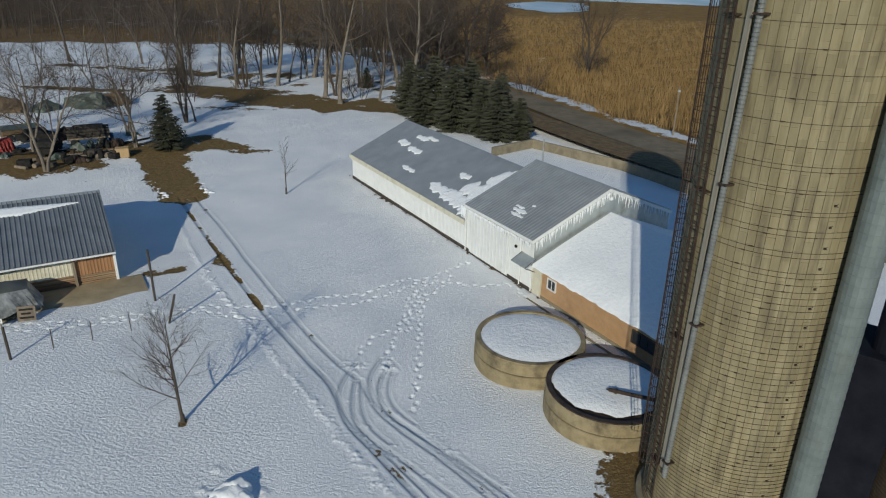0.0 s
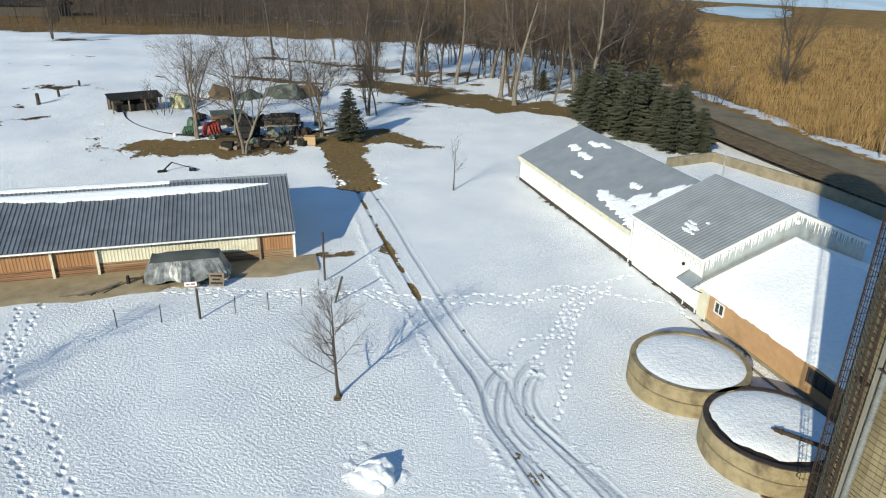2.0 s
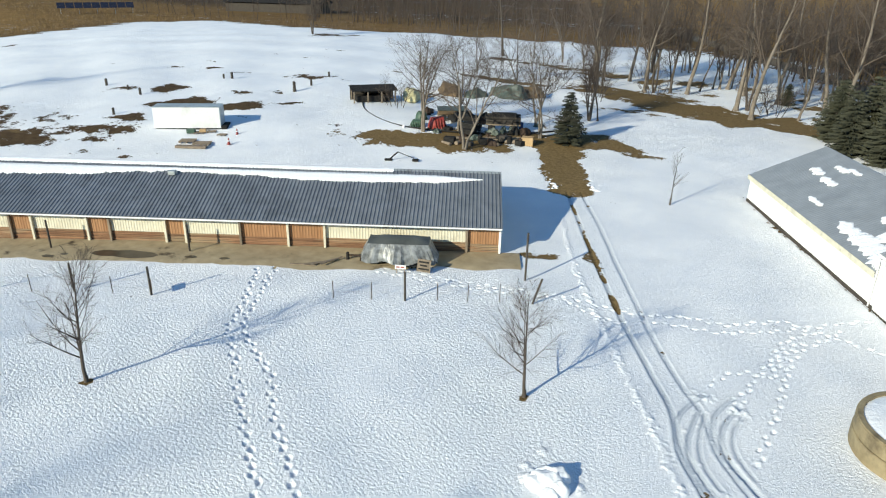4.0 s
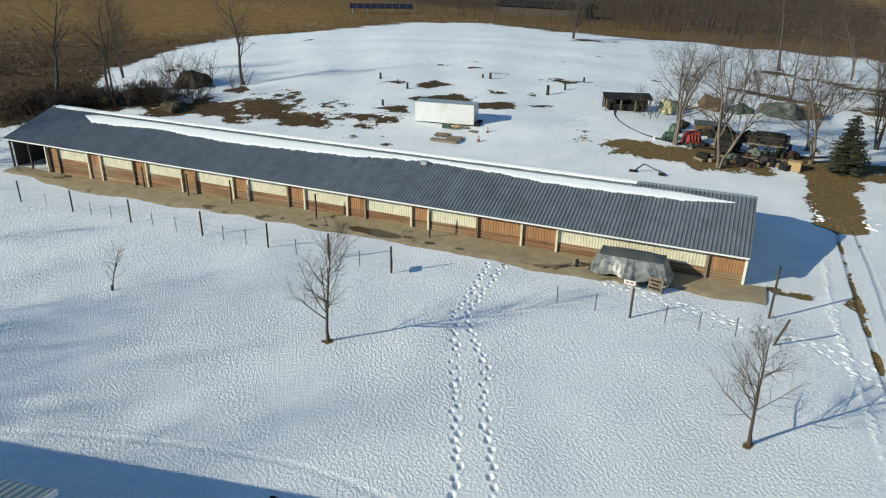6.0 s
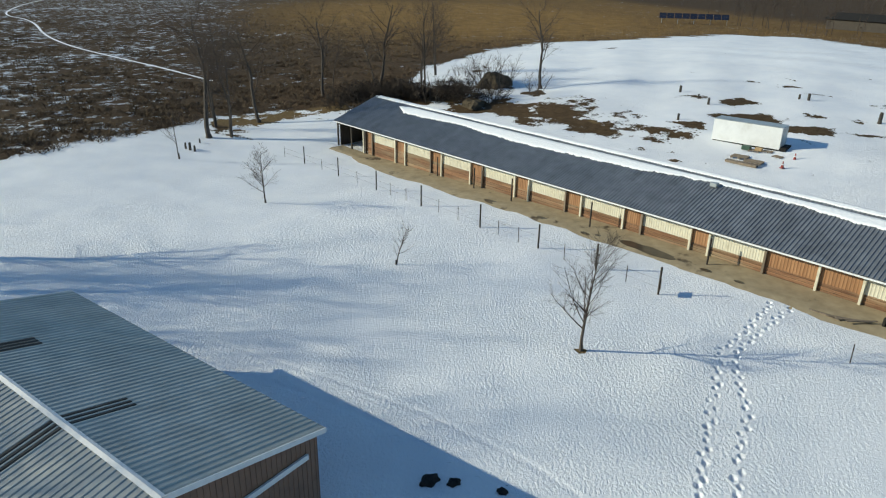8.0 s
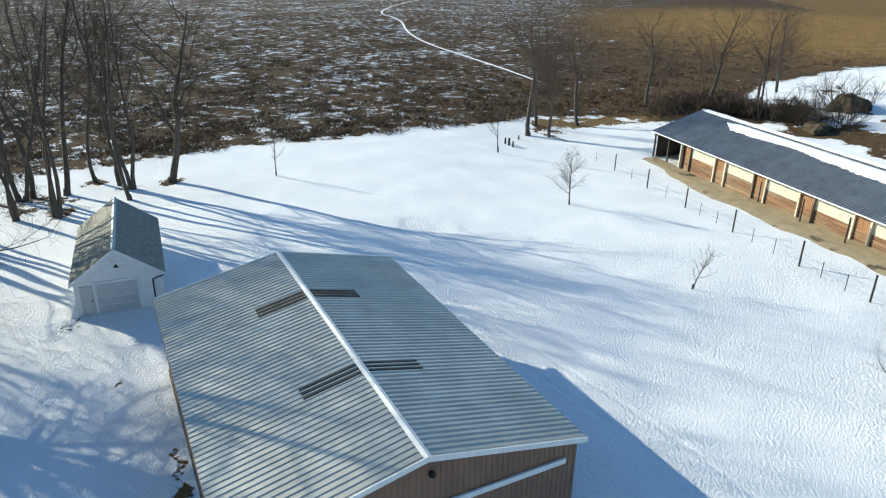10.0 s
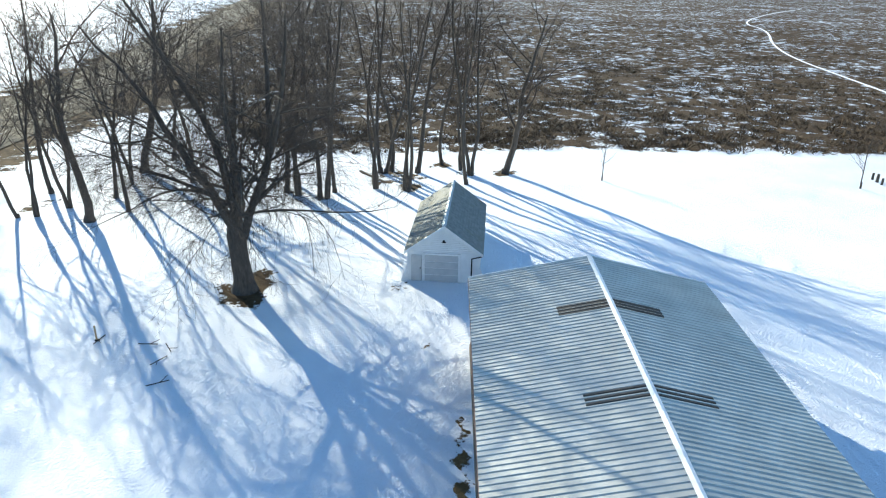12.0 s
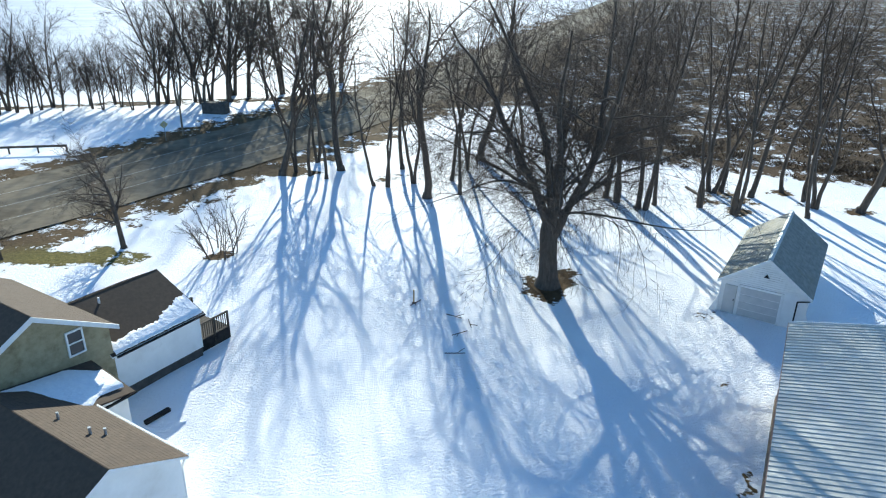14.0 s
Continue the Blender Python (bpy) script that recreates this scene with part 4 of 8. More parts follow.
# ---- long white barn with three roofs ----
def build_main_barn():
    m = pose(7.44, 42.68, 0, 0, 0, 119.03)
    barn = thing("livestock_barn", "long white steel barn, grey roof with snow patches", "barn", m)
    W, turn = 12.9, pose(0, 0, 0, 0, 0, 180)
    sections = [("A", 8.6, 31.25, 2.75, 5.61, M_WHITE_STEEL), ("B", 0.0, 8.6, 4.07, 6.7, M_WHITE_STEEL), ("C", -14.0, 0.0, 2.32, 4.9, M_TAN_WALL)]
    for tag, x0, x1, e, r, wall in sections:
        L = x1 - x0
        if tag == "C":
            part("wall", boxed(x0, -0.2, 0.25, x1 - 1.05, 0.0, e), wall, barn, "tan rendered side wall")
            part("wall", boxed(x0, -W, 0.0, x1, -W + 0.2, e), wall, barn)
            part("wall_footing", boxed(x0, -0.24, -0.1, x1 - 1.05, 0.03, 0.25), M_CONCRETE, barn)
            part("gable_wall", gable_end(W - 0.02, e - 0.02, r - 0.04, 0.2), wall, barn, m=pose(x0 + 0.02, -W / 2, 0))
        else:
            part("wall", ribbed_wall(L, e - 0.3, wall), wall, barn, m=pose(x1, 0, 0.3) @ turn)
            part("wall", ribbed_wall(L, e, wall), wall, barn, m=pose(x0, -W, 0))
            part("wall_footing", boxed(x0, -0.1, -0.1, x1, 0.05, 0.3), M_DARK_WOOD, barn, "dark damp footing")
            for x in (x0, x1 - 0.12):
                part("gable_wall", gable_end(W - 0.02, e - 0.02, r - 0.04), M_WHITE_STEEL if tag == "A" else M_GALV, barn, m=pose(x, -W / 2, 0))
        o = 0.25
        drop = o * (r - e) / (W / 2)
        for side in (0, 1):
            if side == 0:
                a, b, up = (x1, o, e - drop), (x0, o, e - drop), (0, -W / 2 - o, r - e + drop)
            else:
                a, b, up = (x0, -W - o, e - drop), (x1, -W - o, e - drop), (0, W / 2 + o, r - e + drop)
            roof = part("roof", slab(a, b, up, 0.1), M_ROOF_GREY, barn)
            if tag != "C":
                steel_slope(roof, a, b, up, M_ROOF_GREY, h=0.010 if tag == "A" else 0.036)
        part("ridge_cap", prism([(-0.25, r - 0.06), (0, r + 0.05), (0.25, r - 0.06), (0, r + 0.02)], L, "x", x0), M_ROOF_GREY, barn, m=pose(0, -W / 2, 0))
        # fascia along the eave and up the near gable
        if tag == "A":
            part("eave_fascia", boxed(x0, 0.24, e - 0.5, x1 + 0.05, 0.29, e - 0.08), M_CREAM_STEEL, barn, "faded olive-cream eave board")
        elif tag == "B":
            part("eave_fascia", boxed(x0, 0.24, e - 0.26, x1, 0.29, e - 0.08), M_TRIM_WHITE, barn)
            for side in (-1, 1):
                run = prism([(0, r - 0.02), (side * (W / 2 + o), e - drop - 0.02), (side * (W / 2 + o), e - drop - 0.26), (0, r - 0.26)], 0.05, "x", x0 - 0.06)
                part("gable_fascia", run, M_TRIM_WHITE, barn, "white gable board", m=pose(0, -W / 2, 0))
    # snow lying on the low end, both slopes
    e, r, o = 2.32, 4.9, 0.35
    for side in (1, -1):
        n = 46
        bm = bmesh.new()
        rng = random.Random(3 + side)
        rows = []
        for k in range(7):
            f = k / 6
            row = []
            for j in range(n + 1):
                x = -14.25 + 13.95 * j / n
                ragged = rng.uniform(-0.05, 0.05) if k == 0 else 0
                y = (W / 2 + o + ragged) * (1 - f)
                th = 0.02 if k == 0 else (0.17 if k < 6 else 0.14)
                if k == 1:
                    y = (W / 2 + o) - 0.08
                row.append(bm.verts.new((x, -W / 2 + side * y, e + (r - e) * (1 - y / (W / 2)) + th + 0.02 * math.sin(x * 1.7 + k))))
            rows.append(row)
        for p, q in zip(rows, rows[1:]):
            for j in range(n):
                bm.faces.new((p[j], p[j + 1], q[j + 1], q[j]))
        solo("roof_snow", bm, M_SNOW, "smooth thick white snow covering a low barn roof", "snow", m, group="snow on roofs", smooth=True)
    part("kerb", boxed(-14.0, 0.75, -0.1, -0.6, 0.9, 0.06, 0.01), M_CONCRETE, barn, "thin concrete kerb in the snow")
    # big sliding door, passage door with awning, downpipes
    door = part("sliding_door", ribbed_wall(5.2, 3.3, M_WHITE_STEEL, 0.4), M_WHITE_STEEL, barn, "white steel sliding door", m=pose(8.1, 0.06, 0.15) @ turn)
    part("door_track", boxed(2.2, 0.05, 3.45, 8.4, 0.16, 3.6), M_TRIM_WHITE, barn)
    for x in (8.55, 1.35, 0.0):
        bm = bmesh.new()
        pipe(bm, (x, 0.12, 0.15), (x, 0.12, 2.3 if x < 0.5 else 3.9), 0.05)
        part("downpipe", bm, M_TRIM_WHITE, barn)
    part("passage_door", boxed(-0.95, -0.1, 0.1, -0.05, 0.04, 2.15, 0.01), M_CREAM_STEEL, barn, "cream passage door")
    part("wall", boxed(-1.05, -0.2, 0.0, 0.0, -0.1, 2.35), M_CREAM_STEEL, barn)
    awn = part("awning", slab((-0.35, 0.95, 2.15), (1.35, 0.95, 2.15), (0, -0.92, 0.5), 0.03), M_GALV, barn, "small rusty steel awning")
    for x in (-0.3, 1.3):
        bm = bmesh.new()
        pipe(bm, (x, 0.9, 2.14), (x, 0.02, 1.7), 0.025, 6)
        pipe(bm, (x, 0.95, 2.18), (x, 0.03, 2.68), 0.02, 6)
        part("bracket", bm, M_RUST, awn)
    part("wall_lamp", lathe([(0.02, 0), (0.09, 0.02), (0.11, 0.16), (0.04, 0.22)], 12), M_DARK, barn, "black wall lamp", m=pose(1.9, 0.14, 2.75))
    window_unit(barn, pose(-1.75, 0.02, 1.15) @ turn, 0.75, 0.65)
    window_unit(barn, pose(-9.6, 0.02, 1.05) @ turn, 1.7, 0.7, M_DARK_WOOD, bars=2)
    icicles(barn, (0.05, 0.28, 3.75), (8.5, 0.28, 3.75), 60, 0.55, 1)
    icicles(barn, (8.7, 0.1, 3.7), (9.3, 0.1, 3.7), 14, 1.6, 2)
    for side, n in ((1, 44), (-1, 30)):
        icicles(barn, (-0.1, -W / 2, 6.45), (-0.1, -W / 2 + side * W / 2, 3.8), n, 0.8, 5 + side)
    part("gable_light", lathe([(0.03, 0), (0.16, 0.03), (0.16, 0.12), (0.05, 0.2)], 12), M_TRIM_WHITE, barn, "white round gable lamp", m=pose(-0.15, -W / 2, 6.0, 0, -90, 0))
    bm = bmesh.new()
    pipe(bm, (8.4, -W / 2 - 0.5, 5.6), (8.4, -W / 2 - 0.5, 8.4), 0.06)
    part("vent_pipe", bm, M_GALV, barn)
    # patches of snow on the steel
    fa = m @ slope_frame((31.25, 0.25, 2.64), (8.6, 0.25, 2.64), (0, -6.7, 2.97))
    for k, (x, y, rx, ry) in enumerate(((4.7, 4.4, 1.1, 0.42), (6.1, 5.9, 1.1, 0.32), (7.5, 6.3, 1.0, 0.22), (7.4, 4.1, 1.25, 0.38), (10.1, 1.8, 1.2, 0.25), (16.6, 1.5, 1.9, 0.55), (19.2, 1.4, 1.9, 0.8), (20.3, 3.0, 1.9, 1.2), (21.0, 5.0, 1.4, 1.3), (21.4, 1.2, 1.1, 0.9), (17.0, 3.9, 0.8, 0.35))):
        snow_patch(fa, x, y, rx, ry, 10 + k)
    fb = m @ slope_frame((8.6, 0.25, 3.97), (0, 0.25, 3.97), (0, -6.7, 2.73))
    for k, (x, y, rx, ry) in enumerate(((4.9, 1.8, 0.8, 0.2), (5.1, 1.35, 0.75, 0.14), (5.4, 2.75, 0.2, 0.1), (4.5, 2.15, 0.5, 0.12))):
        snow_patch(fb, x, y, rx, ry, 30 + k, 0.03)


build_main_barn()


# ---- long open-fronted shed ----
def build_shed():
    m = pose(-21.4, 43.8, 0, 0, 0, 209.07)
    shed = thing("long_shed", "very long low farm shed with dark grey steel roof", "shed", m)
    L, run, e, r = 76.3, 7.0, 2.4, 4.79
    seg = [(0, 2.65, "O"), (2.65, 13.8, "C"), (13.8, 16.7, "O"), (16.7, 20.5, "O"), (20.5, 24.9, "C"), (24.9, 26.5, "O")]
    x = 26.5
    while x < 70:
        seg += [(x, x + 4.5, "C"), (x + 4.5, x + 6.3, "O")]
        x += 6.3
    turn = pose(0, 0, 0, 0, 0, 180)
    wy = -0.72
    board = {}
    for k, (a, b, kind) in enumerate(seg):
        mat = M_CREAM_STEEL if kind == "C" else M_OCHRE_WOOD
        low = 0.9 if kind == "C" else 0.8
        sink = -0.9 * float(smooth_step(30, 62, a))
        part("wall_panel", ribbed_wall(b - a - 0.1, 2.58 - low, mat, 0.23, 0.02), mat, shed, "cream ribbed steel panel" if kind == "C" else "orange-brown boarded panel", m=pose(b - 0.05, wy, low) @ turn)
        for j in range(6):
            z0 = sink + 0.02 + j * (low - sink) / 6
            z1 = z0 + (low - sink) / 6 - 0.025
            key = (round(b - a, 2), round(sink, 1), kind)
            if key not in board:
                board[key] = mesh_bm("board", boxed(0, -0.04, 0, b - a - 0.1, 0, z1 - z0), M_RED_WOOD)
            part("board", board[key], M_RED_WOOD, shed, m=pose(a + 0.05, wy + (0.03 if (j + k) % 2 else 0.0), z0))
        part("post", boxed(b - 0.09, -0.66, sink - 0.1, b + 0.09, -0.48, 2.52, 0.01), M_CREAM_STEEL if k % 3 else M_GREY_WOOD, shed, "cream-painted post")
    part("post", boxed(-0.02, -0.66, -0.1, 0.16, -0.48, 2.52, 0.01), M_TRIM_WHITE, shed, "white corner post")
    for q in (70.2, 73.2, 76.2):
        part("post", boxed(q - 0.12, -0.66, -1.1, q + 0.06, -0.48, 2.52, 0.01), M_DARK_WOOD, shed, "dark timber post")
    part("inner_wall", boxed(2.0, -0.85, -1.0, 70.0, -0.8, 2.6), M_DARK_WOOD, shed)
    part("end_wall", prism([(-0.8, -0.1), (-0.8, 2.5), (-7.0, 4.6), (-13.0, 2.5), (-13.0, -0.1)], 0.1, "x", 0.05), M_CREAM_STEEL, shed)
    # Dark closing wall added; it stands for the shaded inside of the open bay.
    part("end_wall", prism([(-0.9, -1.2), (-0.9, 2.5), (-7.0, 4.6), (-13.0, 2.5), (-13.0, -1.2)], 0.1, "x", L - 0.2), M_DARK_WOOD, shed)
    part("inner_wall", boxed(70.0, -6.8, -1.1, L - 0.2, -6.7, 4.4), M_DARK_WOOD, shed)
    part("inner_wall", boxed(69.9, -6.8, -1.1, 70.0, -1.0, 2.6), M_DARK_WOOD, shed)
    part("back_wall", boxed(0, -13.1, -1.0, L, -13.0, 2.45), M_GALV, shed)
    for a, b, up in (((L, 0, e), (0, 0, e), (0, -run, r - e)), ((0, -2 * run, e), (L, -2 * run, e), (0, run, r - e))):
        roof = part("roof", slab(a, b, up, 0.08), M_GREY_WOOD, shed)
        steel_slope(roof, a, b, up, M_ROOF_DARK, 0.914, 3, 0.02, h=0.06)
    part("gutter", boxed(-0.05, 0.0, e - 0.12, L, 0.12, e + 0.0, 0.02), M_TRIM_WHITE, shed, "white eave gutter")
    part("rake_trim", prism([(0, e - 0.02), (0, e + 0.1), (-run, r + 0.1), (-run, r - 0.02)], 0.05, "x", -0.06), M_ROOF_DARK, shed)
    part("ridge_cap", prism([(-run - 0.3, r - 0.04), (-run, r + 0.09), (-run + 0.3, r - 0.04), (-run, r + 0.03)], L, "x", 0), M_GALV, shed, "pale steel ridge cap")
    part("roof_vent", boxed(27.2, -5.6, 4.28, 27.8, -5.1, 4.62, 0.03), M_GALV, shed)
    # the long tongue of snow below the ridge, and snow on the far slope
    fr = m @ slope_frame((L, 0, e), (0, 0, e), (0, -run, r - e))
    S = math.hypot(run, r - e)
    rng = random.Random(8)
    n = 240
    lo, hi, wob = [], [], 0.0
    for k in range(n + 1):
        x = 1.5 + 68.5 * k / n
        wob = 0.9 * wob + rng.uniform(-0.09, 0.09)
        taper = min(1.0, (x - 1.5) / 4.0, (70.0 - x) / 2.0)
        u = L - x
        mid = 0.835 * S
        top = min(mid + 0.42 * taper + 0.01, S - 0.15)
        bot = mid - (0.75 + 0.55 * math.sin(x * 0.16 + 0.6) * math.sin(x * 0.05) + wob + (0.05 if k % 3 else -0.05)) * taper * (0.75 + 0.25 * smooth_step(8, 30, x))
        lo.append((u, bot))
        hi.append((u, top))
    solo("roof_snow", rake_snow(bmesh.new(), lo[::-1], hi[::-1], 0.09, fr), M_SNOW, "long ragged tongue of snow below a shed ridge", "snow", group="snow on roofs", smooth=True)
    lo = [(L - 9.0 - 66.5 * k / 160, S - 0.42 + rng.uniform(-0.04, 0.04)) for k in range(161)]
    hi = [(L - 9.0 - 66.5 * k / 160, S + 0.05) for k in range(161)]
    solo("roof_snow", rake_snow(bmesh.new(), lo[::-1], hi[::-1], 0.1, fr), M_SNOW, "thin strip of snow along a shed ridge", "snow", group="snow on roofs", smooth=True)
    fb = m @ slope_frame((0, -2 * run, e), (L, -2 * run, e), (0, run, r - e))
    lo = [(0.3 + 75.6 * k / 60, 2.0 + 0.3 * math.sin(k)) for k in range(61)]
    hi = [(0.3 + 75.6 * k / 60, S - 0.12) for k in range(61)]
    solo("roof_snow", rake_snow(bmesh.new(), lo, hi, 0.16, fb), M_SNOW, "snow covering the back slope of a shed roof", "snow", group="snow on roofs", smooth=True)
    # concrete apron before the shed
    V, F = [], []
    n = 90
    for k in range(n + 1):
        x = -1.5 + 77.0 * k / n
        front = 3.35 + 0.05 * math.sin(x * 0.5) + 0.08 * math.sin(x * 1.3 + 1) + 0.06 * math.sin(x * 3.1) - 1.8 * smooth_step(60, 74, x)
        if x < 9:
            front = 2.6 + 0.3 * math.sin(x * 1.1)
        for f in np.linspace(-0.7, front, 6):
            w = m @ Vector((x, f, 0))
            V.append((w.x, w.y, ground_z(w.x, w.y) + (0.12 if f < front - 0.05 else -0.05)))
    for k in range(n):
        for j in range(5):
            q = k * 6 + j
            F.append((q, q + 1, q + 7, q + 6))
    tagged(new("concrete_apron", mesh_np("concrete_apron", V, F, M_APRON, True)), "muddy concrete apron with dark puddles before a shed", "pavement", kind="structure")
    rng = random.Random(8)
    for x, y, r, flat in ((-45.5, 28.1, 2.9, 0.24), (-60.3, 19.5, 0.9, 0.5), (-50.0, 24.7, 0.45, 0.6), (-49.3, 25.6, 0.3, 0.7), (-40.9, 30.5, 0.5, 0.5), (-38.6, 31.7, 0.4, 0.6), (-54.5, 22.6, 0.7, 0.4)):
        bm = bmesh.new()
        ring_of = [bm.verts.new((r * math.cos(q * 0.2618) * rng.uniform(0.85, 1.1), r * flat * math.sin(q * 0.2618) * rng.uniform(0.8, 1.15), 0.128)) for q in range(24)]
        bm.faces.new(ring_of)
        solo("puddle", bm, M_PUDDLE, "dark shallow puddle on a muddy concrete apron", "puddle", placed(x, y, 27), group="puddles before the shed")


build_shed()


# ---- pole barn next to the camera ----
def build_pole_barn():
    m = pose(-17.53, -4.30, 0, 0, 0, 220.21)
    barn = thing("pole_barn", "large brown pole barn with pale ribbed steel roof", "barn", m)
    L, W, e, r, o = 19.1, 13.5, 4.5, 6.02, 0.0
    turn = pose(0, 0, 0, 0, 0, 180)
    part("wall", ribbed_wall(L - 0.5, e - 0.1, M_BROWN_STEEL), M_BROWN_STEEL, barn, m=pose(L - 0.25, W / 2 - 0.25, 0) @ turn)
    part("wall", ribbed_wall(L - 0.5, e - 0.1, M_BROWN_STEEL), M_BROWN_STEEL, barn, m=pose(0.25, -W / 2 + 0.25, 0))
    for x in (0.25, L - 0.35):
        part("gable_wall", gable_end(W - 0.5, e - 0.1, r - 0.12, 0.1), M_BROWN_STEEL, barn, m=pose(x, 0, 0))
    bm = bmesh.new()
    y = -W / 2 + 0.35
    while y < W / 2 - 0.3:
        top = r - 0.14 - abs(y) * (r - e) / (W / 2)
        box(bm, 0.225, y, 0.05, 0.25, y + 0.05, top - 0.06)
        y += 0.23
    part("rib_cladding", bm, M_BROWN_STEEL, barn)
    for a, b, up in (((L, W / 2, e), (0, W / 2, e), (0, -W / 2, r - e)), ((0, -W / 2, e), (L, -W / 2, e), (0, W / 2, r - e))):
        roof = part("roof", slab(a, b, up, 0.06), M_GALV, barn)
        steel_slope(roof, a, b, up, M_ROOF_BARN)
        S = Vector(up).length
        fm = slope_frame(a, b, up)
        for x in (5.6, 13.0):
            u = L - x - 0.92 if a[0] > b[0] else x
            part("skylight", rib_sheet("skylight", 0.92, 2.45, M_SKYLIGHT, 3, 0.03), M_SKYLIGHT, roof, "dark dirty fibreglass skylight sheet", m=fm @ pose(u, S - 2.6, 0.034))
    part("ridge_cap", prism([(-0.15, r + 0.028), (0, r + 0.09), (0.15, r + 0.028), (0, r + 0.05)], L + 0.1, "x", -0.05), M_TRIM_WHITE, barn, "pale ridge cap")
    for x in (-0.05, L):
        for s in (-1, 1):
            part("gable_fascia", prism([(0, r + 0.08), (s * W / 2, e + 0.08), (s * W / 2, e - 0.14), (0, r - 0.14)], 0.05, "x", x), M_TRIM_WHITE, barn, "pale gable trim")
    for s in (-1, 1):
        part("eave_trim", boxed(0, s * W / 2 - 0.03, e - 0.14, L, s * W / 2 + 0.03, e + 0.005), M_BROWN_STEEL, barn)
    part("door_track", boxed(0.1, -5.9, 3.55, 0.2, 0.2, 3.78), M_TRIM_WHITE, barn, "pale sliding-door track")
    part("wall_lamp", lathe([(0.03, 0), (0.12, 0.03), (0.12, 0.16), (0.05, 0.24)], 10), M_DARK, barn, "dark gable lamp", m=pose(0.18, -0.2, 5.2, 0, -90, 0))
    part("footing_board", boxed(0.2, W / 2 - 0.28, -0.05, L - 0.2, W / 2 - 0.19, 0.3), M_GREY_WOOD, barn)


build_pole_barn()


# ---- white garage ----
def build_garage():
    m = pose(-33.41, -28.52, 0, 0, 0, 216.46)
    gar = thing("garage", "small white wooden garage with a steep grey gable roof", "garage", m)
    L, W, e, r = 10.95, 5.6, 2.31, 4.35
    w = W - 0.5
    for s in (-1, 1):
        bm = bmesh.new()
        for k in range(16):
            box(bm, 0.25, s * w / 2 - 0.04, 0.05 + k * 0.145, L - 0.25, s * w / 2 + 0.04 - 0.006 * (k % 2), 0.05 + (k + 1) * 0.145)
        part("wall", bm, M_WHITE_STEEL, gar, "white clapboard side wall")
    for x in (0.25, L - 0.37):
        part("gable_wall", gable_end(w - 0.02, e - 0.03, r - 0.22), M_WHITE_STEEL, gar, m=pose(x, 0, 0))
    for k in range(13):
        z = 2.2 + k * 0.145
        half = min(w / 2 - 0.06, (r - 0.26 - z) / (r - e) * W / 2 - 0.1)
        if half > 0.1:
            part("gable_board", boxed(0.22, -half, z, 0.25, half, z + 0.13), M_WHITE_STEEL, gar)
    door = part("overhead_door", boxed(0.19, -1.08, 0.05, 0.25, 1.36, 2.1), M_TRIM_WHITE, gar, "pale grey-white overhead door")
    for k in range(4):
        part("door_panel", boxed(0.165, -1.04, 0.08 + k * 0.51, 0.19, 1.32, 0.55 + k * 0.51, 0.008), M_DOOR, door)
    bm = bmesh.new()
    for q in ((0.13, -1.2, 0, 0.25, -1.08, 2.2), (0.13, 1.36, 0, 0.25, 1.48, 2.2), (0.13, -1.2, 2.1, 0.25, 1.48, 2.24)):
        box(bm, *q)
    part("door_frame", bm, M_TRIM_WHITE, gar)
    side = part("side_door", boxed(0.16, 1.55, 0.05, 0.25, 2.3, 2.05, 0.01), M_DOOR, gar, "narrow white side door")
    part("handle", boxed(0.11, 1.62, 1.0, 0.16, 1.68, 1.12), M_DARK, side)
    part("gable_vent", prism([(-0.16, 3.05), (0.16, 3.05), (0, 3.3)], 0.06, "x", 0.17), M_DARK, gar, "small dark triangular vent")
    for a, b, up, mat in (((L, W / 2, e), (0, W / 2, e), (0, -W / 2, r - e), M_GARAGE_ROOF), ((0, -W / 2, e), (L, -W / 2, e), (0, W / 2, r - e), M_GARAGE_ROOF)):
        roof = part("roof", slab(a, b, up, 0.08), M_TRIM_WHITE, gar)
        S, fm = Vector(up).length, slope_frame(a, b, up)
        n = round(S / 0.25)
        me = mesh_bm("shingle_course", boxed(0, 0, 0, L, S / n + 0.03, 0.016, m=pose(0, 0, 0.006, 2.2, 0, 0)), mat)
        for k in range(n):
            part("shingle_course", me, mat, roof, m=fm @ pose(0, S * k / n, 0))
    for s in (-1, 1):
        part("gable_fascia", prism([(0, r + 0.04), (s * W / 2, e + 0.04), (s * W / 2, e - 0.16), (0, r - 0.16)], 0.05, "x", -0.05), M_TRIM_WHITE, gar)
    part("ridge_cap", prism([(-0.15, r - 0.02), (0, r + 0.08), (0.15, r - 0.02), (0, r + 0.03)], L, "x", 0), M_ROOF_GREY, gar)
    bm = bmesh.new()
    y = -W / 2 + 0.05
    pipe(bm, (-0.02, y, 2.25), (L, y, 2.25), 0.06)
    pipe(bm, (0.05, y, 2.2), (0.12, y + 0.75, 1.95), 0.045)
    pipe(bm, (0.12, y + 0.75, 1.95), (0.12, y + 0.75, 0.6), 0.045)
    part("downpipe", bm, M_DARK, gar, "black gutter and downpipe")
    for s in (-1, 1):
        part("corner_skirt", prism([(s * (w / 2), 0.0), (s * (w / 2 + 0.5), 0.0), (s * (w / 2), 1.4)], 0.12, "x", 0.15), M_TRIM_WHITE, gar)


build_garage()


